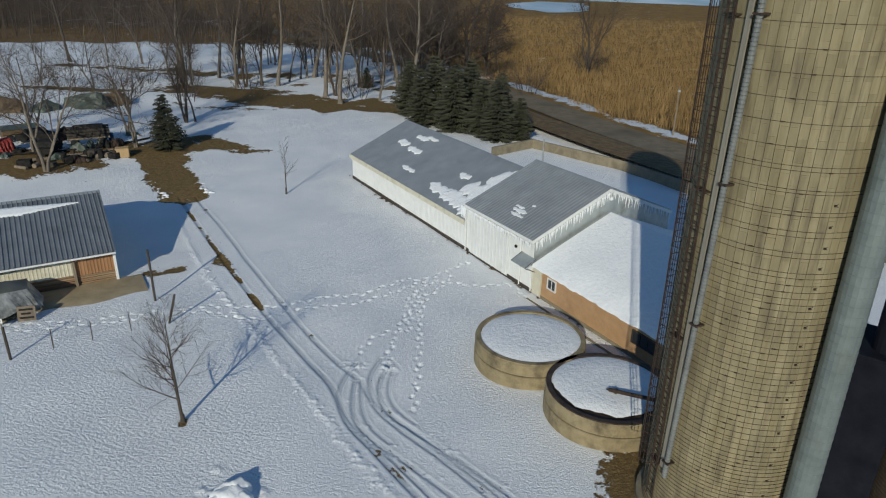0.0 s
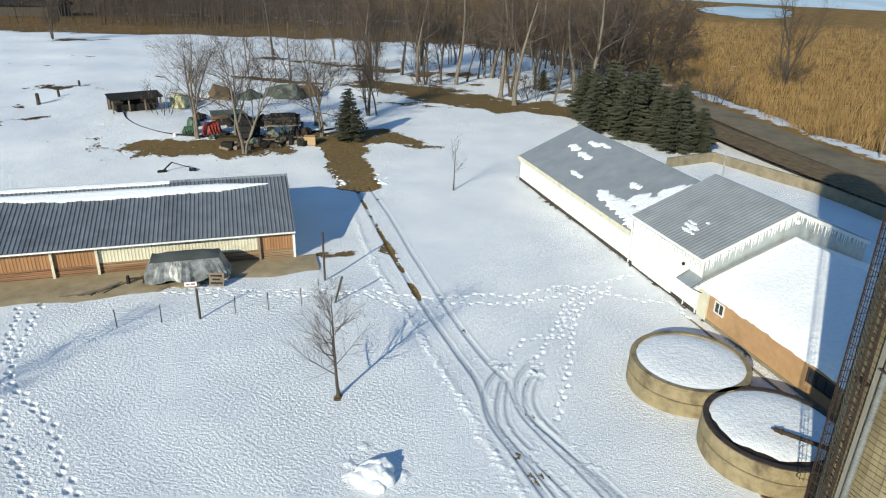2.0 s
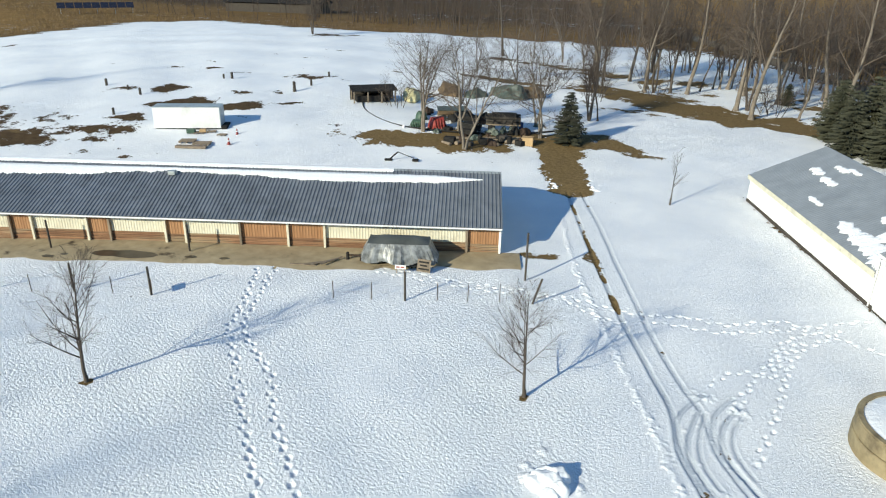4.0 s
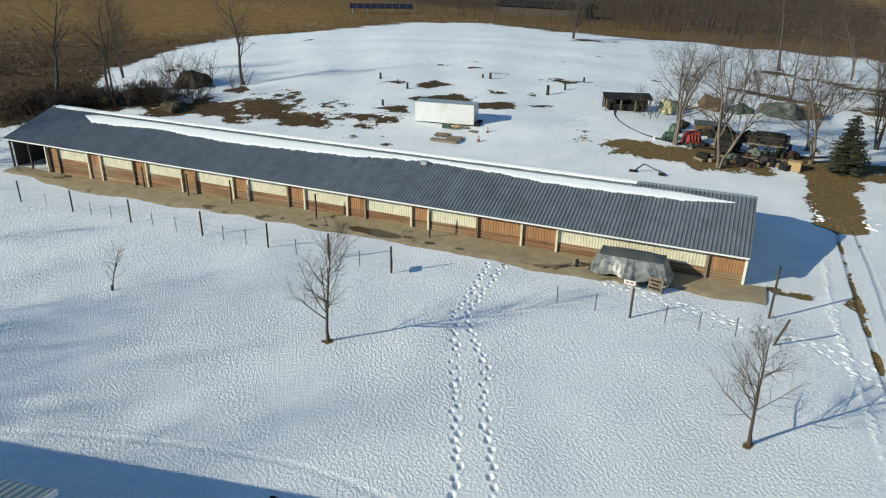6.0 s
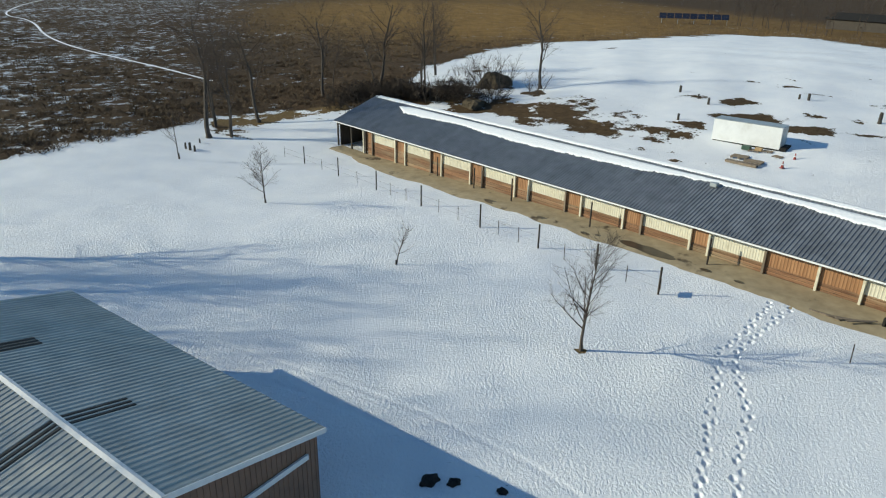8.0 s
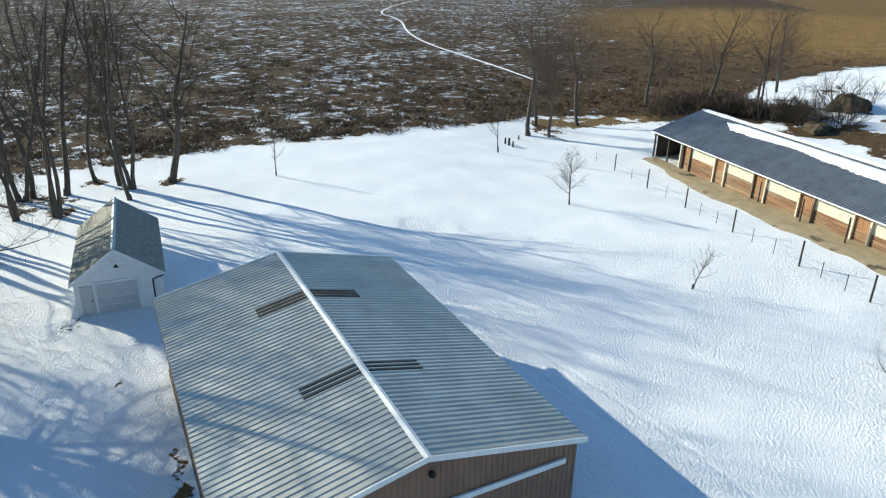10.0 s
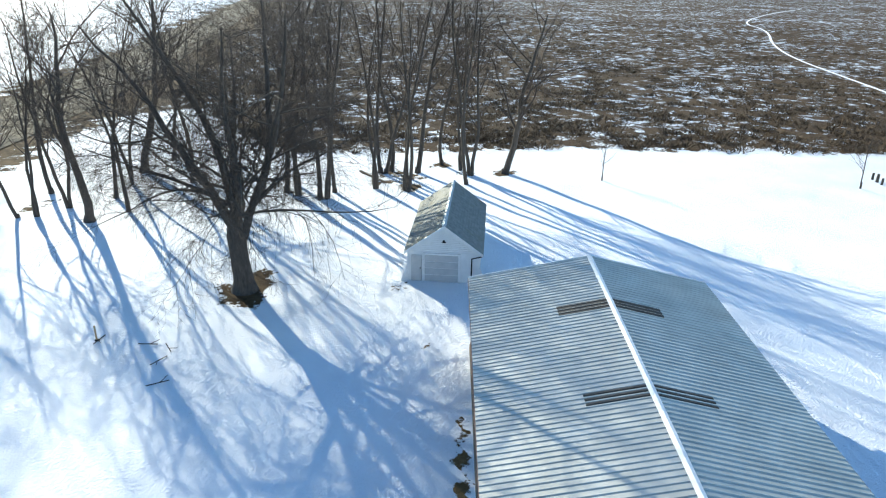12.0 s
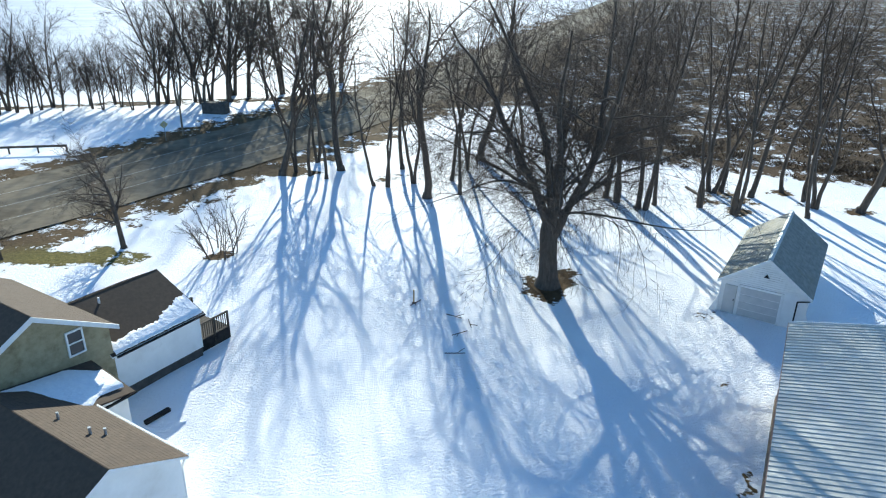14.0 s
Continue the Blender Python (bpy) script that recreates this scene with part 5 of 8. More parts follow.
# ---- house with brown roofs ----
def block(parent, x0, x1, y0, y1, e, r, ridge, wall, over=0.3, footing=0.3):
    """Walls and a gabled roof; ridge along 'x' or 'y'."""
    t = 0.15
    part("wall", boxed(x0, y0, footing, x1, y0 + t, e), wall, parent)
    part("wall", boxed(x0, y1 - t, footing, x1, y1, e), wall, parent)
    part("wall", boxed(x0, y0 + t, footing, x0 + t, y1 - t, e), wall, parent)
    part("wall", boxed(x1 - t, y0 + t, footing, x1, y1 - t, e), wall, parent)
    part("wall_footing", boxed(x0 + 0.04, y0 + 0.04, -0.2, x1 - 0.04, y1 - 0.04, footing), M_FOOTING, parent, "dark grey footing")
    if ridge == "x":
        c, half, lo, hi = (y0 + y1) / 2, (y1 - y0) / 2, x0, x1
    else:
        c, half, lo, hi = (x0 + x1) / 2, (x1 - x0) / 2, y0, y1
    drop = over * (r - e) / half
    for d in (lo, hi - t):
        gm = prism([(c - half, e), (c + half, e), (c, r - 0.02)], t, ridge, d)
        part("gable_wall", gm, wall, parent)
    for s in (1, -1):
        if ridge == "x":
            a, b, up = (hi + over if s > 0 else lo - over, c + s * (half + over), e - drop), (lo - over if s > 0 else hi + over, c + s * (half + over), e - drop), (0, -s * (half + over), r - e + drop)
        else:
            a, b, up = (c + s * (half + over), lo - over if s > 0 else hi + over, e - drop), (c + s * (half + over), hi + over if s > 0 else lo - over, e - drop), (-s * (half + over), 0, r - e + drop)
        roof = part("roof", slab(Vector(a) + Vector((0, 0, 0.1)), Vector(b) + Vector((0, 0, 0.1)), up, 0.1), M_TRIM_WHITE, parent)
        S, Lr = Vector(up).length, (Vector(b) - Vector(a)).length
        fm = slope_frame(Vector(a) + Vector((0, 0, 0.1)), Vector(b) + Vector((0, 0, 0.1)), up)
        n = max(3, round(S / 0.2))
        me = mesh_bm("shingle_course", boxed(0, 0, 0, Lr, S / n + 0.03, 0.006, m=pose(0, 0, 0.003, 1.3, 0, 0)), M_SHINGLE)
        for k in range(n):
            part("shingle_course", me, M_SHINGLE, roof, m=fm @ pose(0, S * k / n, 0))
    return c, half


def build_house():
    m = pose(0, 0, 0, 0, 0, 216.87)
    house = thing("farmhouse", "farmhouse with brown shingle roofs, white and olive walls", "house", m)
    block(house, 7.3, 13.2, 20.05, 28.0, 2.75, 4.25, "y", M_WHITE_STEEL, 0.25)
    block(house, 9.5, 16.5, 29.1, 38.0, 4.4, 6.4, "y", M_OLIVE, 0.3)
    block(house, 16.5, 21.75, 29.1, 36.1, 2.7, 4.35, "x", M_WHITE_STEEL, 0.2, 0.55)
    # low link with a snowy lean-to roof
    part("wall", boxed(14.95, 26.2, 0.2, 15.1, 29.1, 2.42), M_WHITE_STEEL, house)
    part("wall", boxed(13.2, 26.2, 0.2, 14.95, 26.35, 2.42), M_WHITE_STEEL, house)
    part("roof", slab((15.35, 25.9, 2.43), (15.35, 29.1, 3.0), (-5.85, 0, 0.88), 0.1), M_SHINGLE, house)
    part("gutter", boxed(13.4, 25.82, 2.33, 15.4, 25.92, 2.43), M_DARK, house)
    part("gutter", boxed(13.5, 20.0, 2.62, 13.58, 27.9, 2.72), M_TRIM_WHITE, house)
    part("gutter", boxed(16.5, 28.8, 2.58, 21.95, 28.88, 2.68), M_DARK, house)
    bm = bmesh.new()
    pipe(bm, (13.5, 20.1, 2.6), (13.27, 20.12, 2.2), 0.045)
    pipe(bm, (13.27, 20.12, 2.2), (13.27, 20.12, 0.1), 0.045)
    part("downpipe", bm, M_TRIM_WHITE, house, "white downpipe at the corner")
    for s, lab in ((1, ""), (-1, "")):
        half, c, e, r = 3.6, 13.0, 4.4, 6.4
        part("gable_fascia", prism([(c, r + 0.1), (c + s * (half + 0.25), e - 0.03), (c + s * (half + 0.25), e - 0.28), (c, r - 0.16)], 0.06, "y", 28.76), M_TRIM_WHITE, house, "wide white gable board")
    # sash window in the olive gable
    window_unit(house, pose(14.43, 29.05, 3.72), 0.68, 1.14, bars=0)
    part("window_rail", boxed(14.43, 29.0, 4.27, 15.11, 29.06, 4.33), M_TRIM_WHITE, house)
    # roof pipes
    for x, y in ((11.5, 23.0), (11.95, 22.75), (11.3, 24.8)):
        z = 2.75 + (13.2 - x) / 2.95 * 1.5 + 0.1
        bm = bmesh.new()
        pipe(bm, (x, y, z - 0.1), (x, y, z + 0.33), 0.06)
        part("vent_pipe", bm, M_GALV, house)
    bm = bmesh.new()
    pipe(bm, (17.9, 32.0, 3.7), (17.9, 32.0, 4.5), 0.06)
    part("vent_pipe", bm, M_TRIM_WHITE, house)
    # snow on eaves and on the link
    fm = m @ slope_frame((16.4, 28.92, 2.72), (21.95, 28.92, 2.72), (0, 3.7, 1.7))
    rng = random.Random(4)
    lo = [(0.1 + 5.35 * k / 60, 0.03 + rng.uniform(-0.02, 0.02)) for k in range(61)]
    hi = [(0.1 + 5.35 * k / 60, 0.8 + 0.9 * smooth_step(28, 60, k) + 0.06 * math.sin(k * 0.5 + 1.5 * math.sin(k * 0.23)) + rng.uniform(-0.07, 0.07)) for k in range(61)]
    solo("roof_snow", rake_snow(bmesh.new(), lo, hi, 0.08, fm), M_SNOW, "lumpy snow along the eave of a brown shingle roof", "snow", group="snow on roofs", smooth=True)
    fm = m @ slope_frame((9.5, 25.9, 3.31), (15.35, 25.9, 2.43), (0, 3.2, 0.57))
    lo = [(0.0 + 5.7 * k / 20, 0.02 + 0.5 * smooth_step(13, 16, k)) for k in range(21)]
    hi = [(0.0 + 5.7 * k / 20, 3.1 - 0.9 * smooth_step(15, 20, k)) for k in range(21)]
    solo("roof_snow", rake_snow(bmesh.new(), lo, hi, 0.12, fm), M_SNOW, "deep snow on a low link roof of a house", "snow", group="snow on roofs", smooth=True)
    # deck with railing
    deck = thing("wooden_deck", "small dark brown wooden deck with a railing and steps", "deck", m)
    x0, x1, y0, y1, z = 21.8, 24.0, 29.4, 32.6, 0.8
    for k in range(15):
        part("plank", boxed(x0 + k * 0.147, y0, z - 0.05, x0 + k * 0.147 + 0.13, y1, z), M_DARK_WOOD, deck)
    for x in (x0 + 0.1, (x0 + x1) / 2, x1 - 0.05):
        for y in (y0 + 0.05, y1 - 0.05):
            part("post", boxed(x - 0.05, y - 0.05, 0, x + 0.05, y + 0.05, z + 1.0), M_DARK_WOOD, deck)
    for y in (y0 + 0.05, y1 - 0.05):
        part("rail", boxed(x0, y - 0.05, z + 0.92, x1, y + 0.05, z + 1.0), M_DARK_WOOD, deck)
        for k in range(13):
            part("baluster", boxed(x0 + 0.15 + k * 0.15, y - 0.02, z + 0.05, x0 + 0.19 + k * 0.15, y + 0.02, z + 0.92), M_DARK_WOOD, deck)
    part("skirt", boxed(x0, y0, 0, x1, y0 + 0.04, z - 0.06), M_DARK, deck)


build_house()


# ---- concrete stave silos ----
def build_silo(cx, cy, R, height, face, named, detail, seed, wall):
    """A stave silo; face is the direction, in degrees, towards the yard."""
    silo = thing("concrete_silo", named, "silo", pose(cx, cy, 0, 0, 0, face), group="silos")
    body = part("core", lathe([(R - 0.03, 0), (R - 0.03, height)], 64), M_MORTAR, silo, smooth=True)
    w, h = 0.278, 0.70
    n = round(2 * math.pi * R / w)
    rows = int(height / h)
    V, F = [], []
    step = 2 * math.pi / n
    g = 0.0145 / R

    def stave(a, z0, z1, bulge):
        pts = []
        for r in (R - 0.05, R + bulge):
            for t in (-step / 2 + g / 2, step / 2 - g / 2):
                for z in (z0 + 0.0015, z1 - 0.0015):
                    pts.append((r * math.cos(a + t), r * math.sin(a + t), z))
        return pts

    faces = [(4, 6, 7, 5), (0, 4, 5, 1), (2, 3, 7, 6), (1, 5, 7, 3), (0, 2, 6, 4)]
    me = mesh_np("stave", stave(0.0, 0.0, h, 0.0), faces, M_STAVE)
    rng = random.Random(seed)
    single = 0
    for k in range(n):
        a = k * step
        off = 0.5 * h if k % 2 else 0.0
        seen = math.cos(a) > 0.35
        for j in range(rows + 1):
            z0 = j * h - off
            if z0 + h <= 0.05 or z0 >= height:
                continue
            if detail and seen and 1.2 < z0 < 12.5 and math.cos(a) > 0.62 and single < 300:
                single += 1
                part("stave", me, M_STAVE, silo, m=Matrix.Translation((0, 0, z0)) @ Matrix.Rotation(a, 4, "Z") @ Matrix.Translation((rng.uniform(-0.004, 0.006), 0, 0)))
                continue
            base = len(V)
            V += stave(a, max(0, z0), min(height, z0 + h), rng.uniform(-0.004, 0.006))
            F += [tuple(base + q for q in f) for f in faces]
    tagged(part("stave_wall", mesh_np("stave_wall", V, F, wall), wall, silo), kind="stuff")
    hoop = mesh_bm("hoop", ring(bmesh.new(), R + 0.004, 0.013, 56), M_RUST)
    levels = []
    for k in range(int(height / h)):
        # hoops sit closer towards the foot, where the load is greatest
        z = 0.12 + k * h
        count = 4 if z < 5 else 3 if z < 11.4 else 2 if z < 15.8 else 1
        gap = h / count if count > 2 else 0.19 if z < 13.5 else 0.13
        levels += [z + gap * j + rng.uniform(-0.012, 0.012) for j in range(count)]
    for z in levels:
        part("hoop", hoop, M_RUST, silo, m=pose(0, 0, z, rng.uniform(-0.12, 0.12), rng.uniform(-0.12, 0.12), rng.uniform(0, 360)))
    if detail:
        lug = mesh_bm("hoop_lug", boxed(-0.01, -0.06, -0.016, 0.028, 0.06, 0.016), M_RUST)
        for k, z in enumerate(levels):
            a = radians((k * 4.3) % 42 - 18 + rng.uniform(-3, 3))
            part("hoop_lug", lug, M_RUST, silo, m=Matrix.Rotation(a, 4, "Z") @ Matrix.Translation((R, 0, z)))
    dome = [(R, height)] + [(R * math.cos(radians(q)), height + 0.95 * R * math.sin(radians(q))) for q in range(10, 90, 10)] + [(0.2, height + 0.97 * R)]
    part("dome", lathe(dome, 32), M_GALV, silo, "galvanised dome roof", smooth=True)
    return silo


def build_silos():
    az = radians(28.9)
    cx, cy = 25.4 * math.sin(az), 25.4 * math.cos(az)
    face = math.degrees(math.atan2(-cy, -cx))
    R, height, h_row = 2.95, 23.0, 0.70
    silo = build_silo(cx, cy, R, height, face, "tall yellowed concrete stave silo with iron hoops and a caged ladder", True, 1, M_STAVE_REST)
    # unloading chute, on its shaded side
    ca = radians(49.3)
    x, y = (R + 0.62) * math.cos(ca), (R + 0.62) * math.sin(ca)
    prof = []
    rings = int(height / 0.34)
    for k in range(rings):
        z = 0.6 + k * 0.34
        prof += [(0.5, z), (0.5, z + 0.3), (0.51, z + 0.31), (0.51, z + 0.33)]
    part("unloading_chute", lathe(prof, 20), M_CHUTE, silo, "dull grey ribbed unloading chute", m=pose(x, y, 0), smooth=False)
    stay = bmesh.new()
    for up in (-0.16, 0.16):
        pipe(stay, (0, 0, 0), (-0.1, 0.34, up), 0.012, 4)
    box(stay, -0.02, -0.035, -0.03, 0.03, 0.035, 0.03)
    stay = mesh_bm("chute_stay", stay, M_RUST)
    for k in range(20):
        part("chute_stay", stay, M_RUST, silo, m=Matrix.Rotation(radians(31.5), 4, "Z") @ Matrix.Translation((R + 0.02, 0, 1.2 + h_row * k)))
    # fill pipe, clipped to the wall, and the caged ladder
    pa = radians(-38)
    pr = R + 0.22
    prof = []
    for k in range(int(20.2 / 0.13)):
        z = 2.75 + k * 0.13
        prof += [(0.082, z), (0.105, z + 0.02), (0.105, z + 0.10), (0.082, z + 0.12)]
    part("fill_pipe", lathe(prof, 12), M_PIPE, silo, "pale ribbed steel fill pipe", m=Matrix.Rotation(pa, 4, "Z") @ Matrix.Translation((pr, 0, 0)) @ pose(0, 0, 0, -1.6, 0, 0))
    clamp = mesh_bm("clamp", boxed(-0.25, -0.16, -0.03, 0.14, 0.16, 0.03), M_RUST)
    for z in (3.5, 9.6, 14.75, 19.9):
        part("clamp", clamp, M_RUST, silo, m=Matrix.Rotation(pa, 4, "Z") @ Matrix.Translation((pr, 0.028 * z, z)))
    part("guide_board", boxed(0.0, -0.1, 3.0, 0.05, 0.1, height), M_GREY_STEEL, silo, "flat weathered steel board beside the ladder", m=Matrix.Rotation(radians(-43.5), 4, "Z") @ Matrix.Translation((R + 0.1, 0, 0)) @ pose(0, 0, 0, -1.2, 0, 0))
    lad = part("ladder", boxed(-0.01, -0.24, 1.2, 0.04, -0.2, height, 0.0), M_RUST, silo, "rusty iron ladder with safety cage", m=Matrix.Rotation(radians(-50), 4, "Z") @ Matrix.Translation((R + 0.16, 0, 0)))
    part("rail", boxed(-0.01, 0.2, 1.2, 0.04, 0.24, height), M_RUST, lad)
    rung = mesh_bm("rung", boxed(0, -0.2, -0.012, 0.025, 0.2, 0.012), M_RUST)
    for k in range(int((height - 1.4) / 0.3)):
        part("rung", rung, M_RUST, lad, m=pose(0, 0, 1.4 + 0.3 * k))
    cage = mesh_bm("cage_hoop", ring(bmesh.new(), 0.38, 0.022, 14, 0, -110, 110), M_RUST)
    for k in range(int((height - 3.2) / 0.43)):
        part("cage_hoop", cage, M_RUST, lad, m=pose(0.3, 0, 3.2 + 0.43 * k, 0, 4 * (-1) ** k, 0))
    for a in (-105, -80, -54, -27, 0, 27, 54, 80, 105):
        bar = boxed(-0.010, -0.010, 3.1, 0.010, 0.010, height)
        part("cage_bar", bar, M_RUST, lad, m=pose(0.3 + 0.395 * math.cos(radians(a)), 0.395 * math.sin(radians(a)), 0))
    for z in (3.0, 8.6, 14.2, 19.8):
        part("bracket", boxed(-0.2, -0.3, z, 0.06, 0.3, z + 0.05), M_RUST, lad)
    # plinth of poured concrete
    part("plinth", lathe([(R + 0.25, -0.2), (R + 0.25, 0.35), (R + 0.1, 0.45)], 40), M_CONCRETE, silo, "stained concrete plinth")
    az = radians(45.3)
    # Room inferred between the silos; its shade is put into the near-black colour.
    room = thing("feed_room", "narrow steel feed room between two silos, shade in its near-black colour", "shed", pose(18.4, 23.4, 0, 0, 0, 50))
    part("wall", boxed(-1.4, -1.3, 0, 1.4, 1.3, 7.2, 0.02), M_SHADE_STEEL, room)
    part("roof", boxed(-1.55, -1.45, 7.2, 1.55, 1.45, 7.32, 0.02), M_SHADE_STEEL, room)
    second = build_silo(30 * math.sin(az), 30 * math.cos(az), 3.0, 21.0, math.degrees(math.atan2(-math.cos(az), -math.sin(az))), "second stave silo with iron hoops, shade in its dark brown", False, 2, M_STAVE_SHADE)
    part("unloading_chute", lathe([(0.55, 0.3), (0.55, 20.5)], 20), M_SHADE_STEEL, second, "steel unloading chute, shade put into its dark colour", m=pose(0.9, -3.42, 0))


build_silos()


def build_tank(x, y, R, H, label, tilt, rim):
    tank = thing("round_tank", label, "tank", pose(x, y, 0, 0, 0, tilt), group="round concrete tanks")
    for z0, z1 in ((-0.1, 0.5 * H), (0.5 * H + 0.07, H)):
        out = 0.03 if z0 < 0 else 0.0
        prof = [(R - 0.22, z0), (R + out, z0), (R + out, z1 - 0.05), (R + out - 0.05, z1), (R - 0.22, z1), (R - 0.22, z1 - 0.35)]
        part("tank_ring", lathe(prof, 48), M_TANK, tank, "ochre cast concrete ring")
    part("joint", ring(bmesh.new(), R - 0.13, 0.06, 48, 0.5 * H + 0.035), M_MORTAR, tank)
    part("tank_rim", ring(bmesh.new(), R - 0.3, 0.26, 48, H - 0.08), M_TANK if not rim else M_WET, tank, "dark wet rim")
    part("tank_floor", lathe([(0.1, H - 0.3), (R - 0.2, H - 0.3), (R - 0.2, H - 0.12), (0.1, H - 0.12)], 40), M_WET, tank, "wet dark surface")
    bm = bmesh.new()
    n = 48
    rng = random.Random(int(x * 10))
    c = bm.verts.new((0, 0, H + 0.08))
    last = None
    for f, z in ((0.5, 0.08), (0.9, 0.05), (1.0, -0.06)):
        row = []
        for k in range(n):
            a = 2 * math.pi * k / n
            r = (R - 0.24 - (rim * max(0.0, -math.cos(a)) ** 0.6 * (0.55 + 0.06 * math.sin(a * 7) + 0.04 * math.sin(a * 17)) + 0.03 * (rim == 0))) * f + (rng.uniform(-0.06, 0.06) if f == 1.0 else 0)
            row.append(bm.verts.new((r * math.cos(a), r * math.sin(a), H + z)))
        for k in range(n):
            if last is None:
                bm.faces.new((c, row[k], row[(k + 1) % n]))
            else:
                bm.faces.new((last[k], row[k], row[(k + 1) % n], last[(k + 1) % n]))
        last = row
    solo("tank_snow", bm, M_SNOW, "flat round cap of snow filling a concrete tank", "snow", pose(x, y, 0, 0, 0, tilt), smooth=True)
    return tank


def build_tanks():
    build_tank(6.05, 33.9, 3.15, 1.55, "round concrete tank filled with snow, ochre stained", -30, 0.0)
    build_tank(9.35, 28.9, 3.2, 1.55, "round concrete tank with dark wet rim and snow cap", 76, 1.0)
    # auger pipe that lies over the second tank
    bm = bmesh.new()
    pipe(bm, (9.18, 28.31, 1.75), (12.2, 26.45, 2.1), 0.1, 10)
    pipe(bm, (9.5, 28.12, 1.79), (9.05, 28.39, 1.73), 0.15, 10, 0.02)
    solo("auger_pipe", bm, M_RUST, "black rusty auger pipe lying over a tank", "pipe")
    # concrete retaining wall
    wall = thing("retaining_wall", "low weathered concrete retaining wall beside the road", "wall", kind="structure")
    pts = [(8.0, 79.6), (13.4, 83.9), (22.2, 74.1), (33.0, 54.5), (41.0, 40.0)]
    for (ax, ay), (bx, by) in zip(pts, pts[1:]):
        L = math.hypot(bx - ax, by - ay)
        part("wall_panel", boxed(-0.1, -0.15, -0.3, L + 0.1, 0.15, 1.15, 0.02), M_CONCRETE, wall, m=pose(ax, ay, 0, 0, 0, math.degrees(math.atan2(by - ay, bx - ax))))
    # earth bank between the wall and the road
    V, F = [], []
    rows = along(rounded(ROAD_N[3:7], 2), 2.0)
    for p, w in rows:
        for o, z in ((-3.25, 0.06), (-5.0, 0.3), (-8.0, 0.8), (-11.0, 0.9)):
            V.append((p.x - w.y * o, p.y + w.x * o, z))
    for k in range(len(rows) - 1):
        for j in range(3):
            q = k * 4 + j
            F.append((q, q + 1, q + 5, q + 4))
    tagged(new("road_bank", mesh_np("road_bank", V, F, M_BANK, True)), "brown dead-grass bank beside a road", "ground", kind="structure")


build_tanks()


# ---- trees ----
class Wood:
    """Gathers tapered tubes."""

    def __init__(self):
        self.V, self.F, self.T, self.n = [], [], [], 0

    def twig(self, p, d, length, r):
        """A thin three-sided spike."""
        ref = np.array([1.0, 0, 0]) if abs(d[2]) > 0.9 else np.array([0, 0, 1.0])
        a = np.cross(d, ref)
        a *= r / (np.linalg.norm(a) + 1e-9)
        b = np.cross(d, a)
        q = np.array(p)
        self.V.append(np.array([q + a, q - 0.5 * a + 0.87 * b, q - 0.5 * a - 0.87 * b, q + d * length]))
        n = self.n
        self.T += [(n, n + 1, n + 3), (n + 1, n + 2, n + 3), (n + 2, n, n + 3)]
        self.n += 4

    def tube(self, pts, radii, sides):
        pts = np.array(pts)
        d = np.gradient(pts, axis=0)
        d /= np.linalg.norm(d, axis=1)[:, None] + 1e-9
        ref = np.where(np.abs(d[:, 2:3]) > 0.9, np.array([[1.0, 0, 0]]), np.array([[0, 0, 1.0]]))
        a = np.cross(d, ref)
        a /= np.linalg.norm(a, axis=1)[:, None] + 1e-9
        b = np.cross(d, a)
        t = np.linspace(0, 2 * np.pi, sides, endpoint=False)
        rings = pts[:, None] + np.array(radii)[:, None, None] * (np.cos(t)[None, :, None] * a[:, None] + np.sin(t)[None, :, None] * b[:, None])
        self.V.append(rings.reshape(-1, 3))
        k = len(pts)
        base = self.n + np.arange((k - 1) * sides).reshape(k - 1, sides)
        nxt = self.n + np.arange((k - 1) * sides).reshape(k - 1, sides) // sides * sides + (np.arange(sides)[None] + 1) % sides
        self.F.append(np.stack([base, nxt, nxt + sides, base + sides], -1).reshape(-1, 4))
        self.n += k * sides

    def mesh(self, name, mat):
        V = np.concatenate(self.V).astype(np.float32)
        quads = np.concatenate(self.F).astype(np.int32) if self.F else np.zeros((0, 4), np.int32)
        tris = np.array(self.T, np.int32).reshape(-1, 3)
        me = bpy.data.meshes.new(name)
        me.vertices.add(len(V))
        me.vertices.foreach_set("co", V.ravel())
        me.loops.add(quads.size + tris.size)
        me.loops.foreach_set("vertex_index", np.concatenate([quads.ravel(), tris.ravel()]))
        me.polygons.add(len(quads) + len(tris))
        starts = np.concatenate([np.arange(len(quads)) * 4, quads.size + np.arange(len(tris)) * 3]).astype(np.int32)
        me.polygons.foreach_set("loop_start", starts)
        me.polygons.foreach_set("use_smooth", np.full(len(starts), True))
        me.materials.append(mat)
        me.update(calc_edges=True)
        return me


def limb(rng, p, d, length, r, segs, jitter, lift, taper=0.35):
    """Points and radii of one crooked limb."""
    pts, d = [np.array(p, float)], np.array(d, float)
    for _ in range(segs):
        d = d + rng.normal(0, jitter, 3) + np.array([0, 0, lift])
        d /= np.linalg.norm(d)
        pts.append(pts[-1] + d * length / segs)
    return pts, list(np.linspace(r, r * taper, segs + 1)), d


def side_way(rng, d, angle):
    """A direction that leaves d by an angle, to a random side."""
    ref = rng.normal(0, 1, 3)
    s = np.cross(d, ref)
    s /= np.linalg.norm(s) + 1e-9
    return d * math.cos(angle) + s * math.sin(angle)


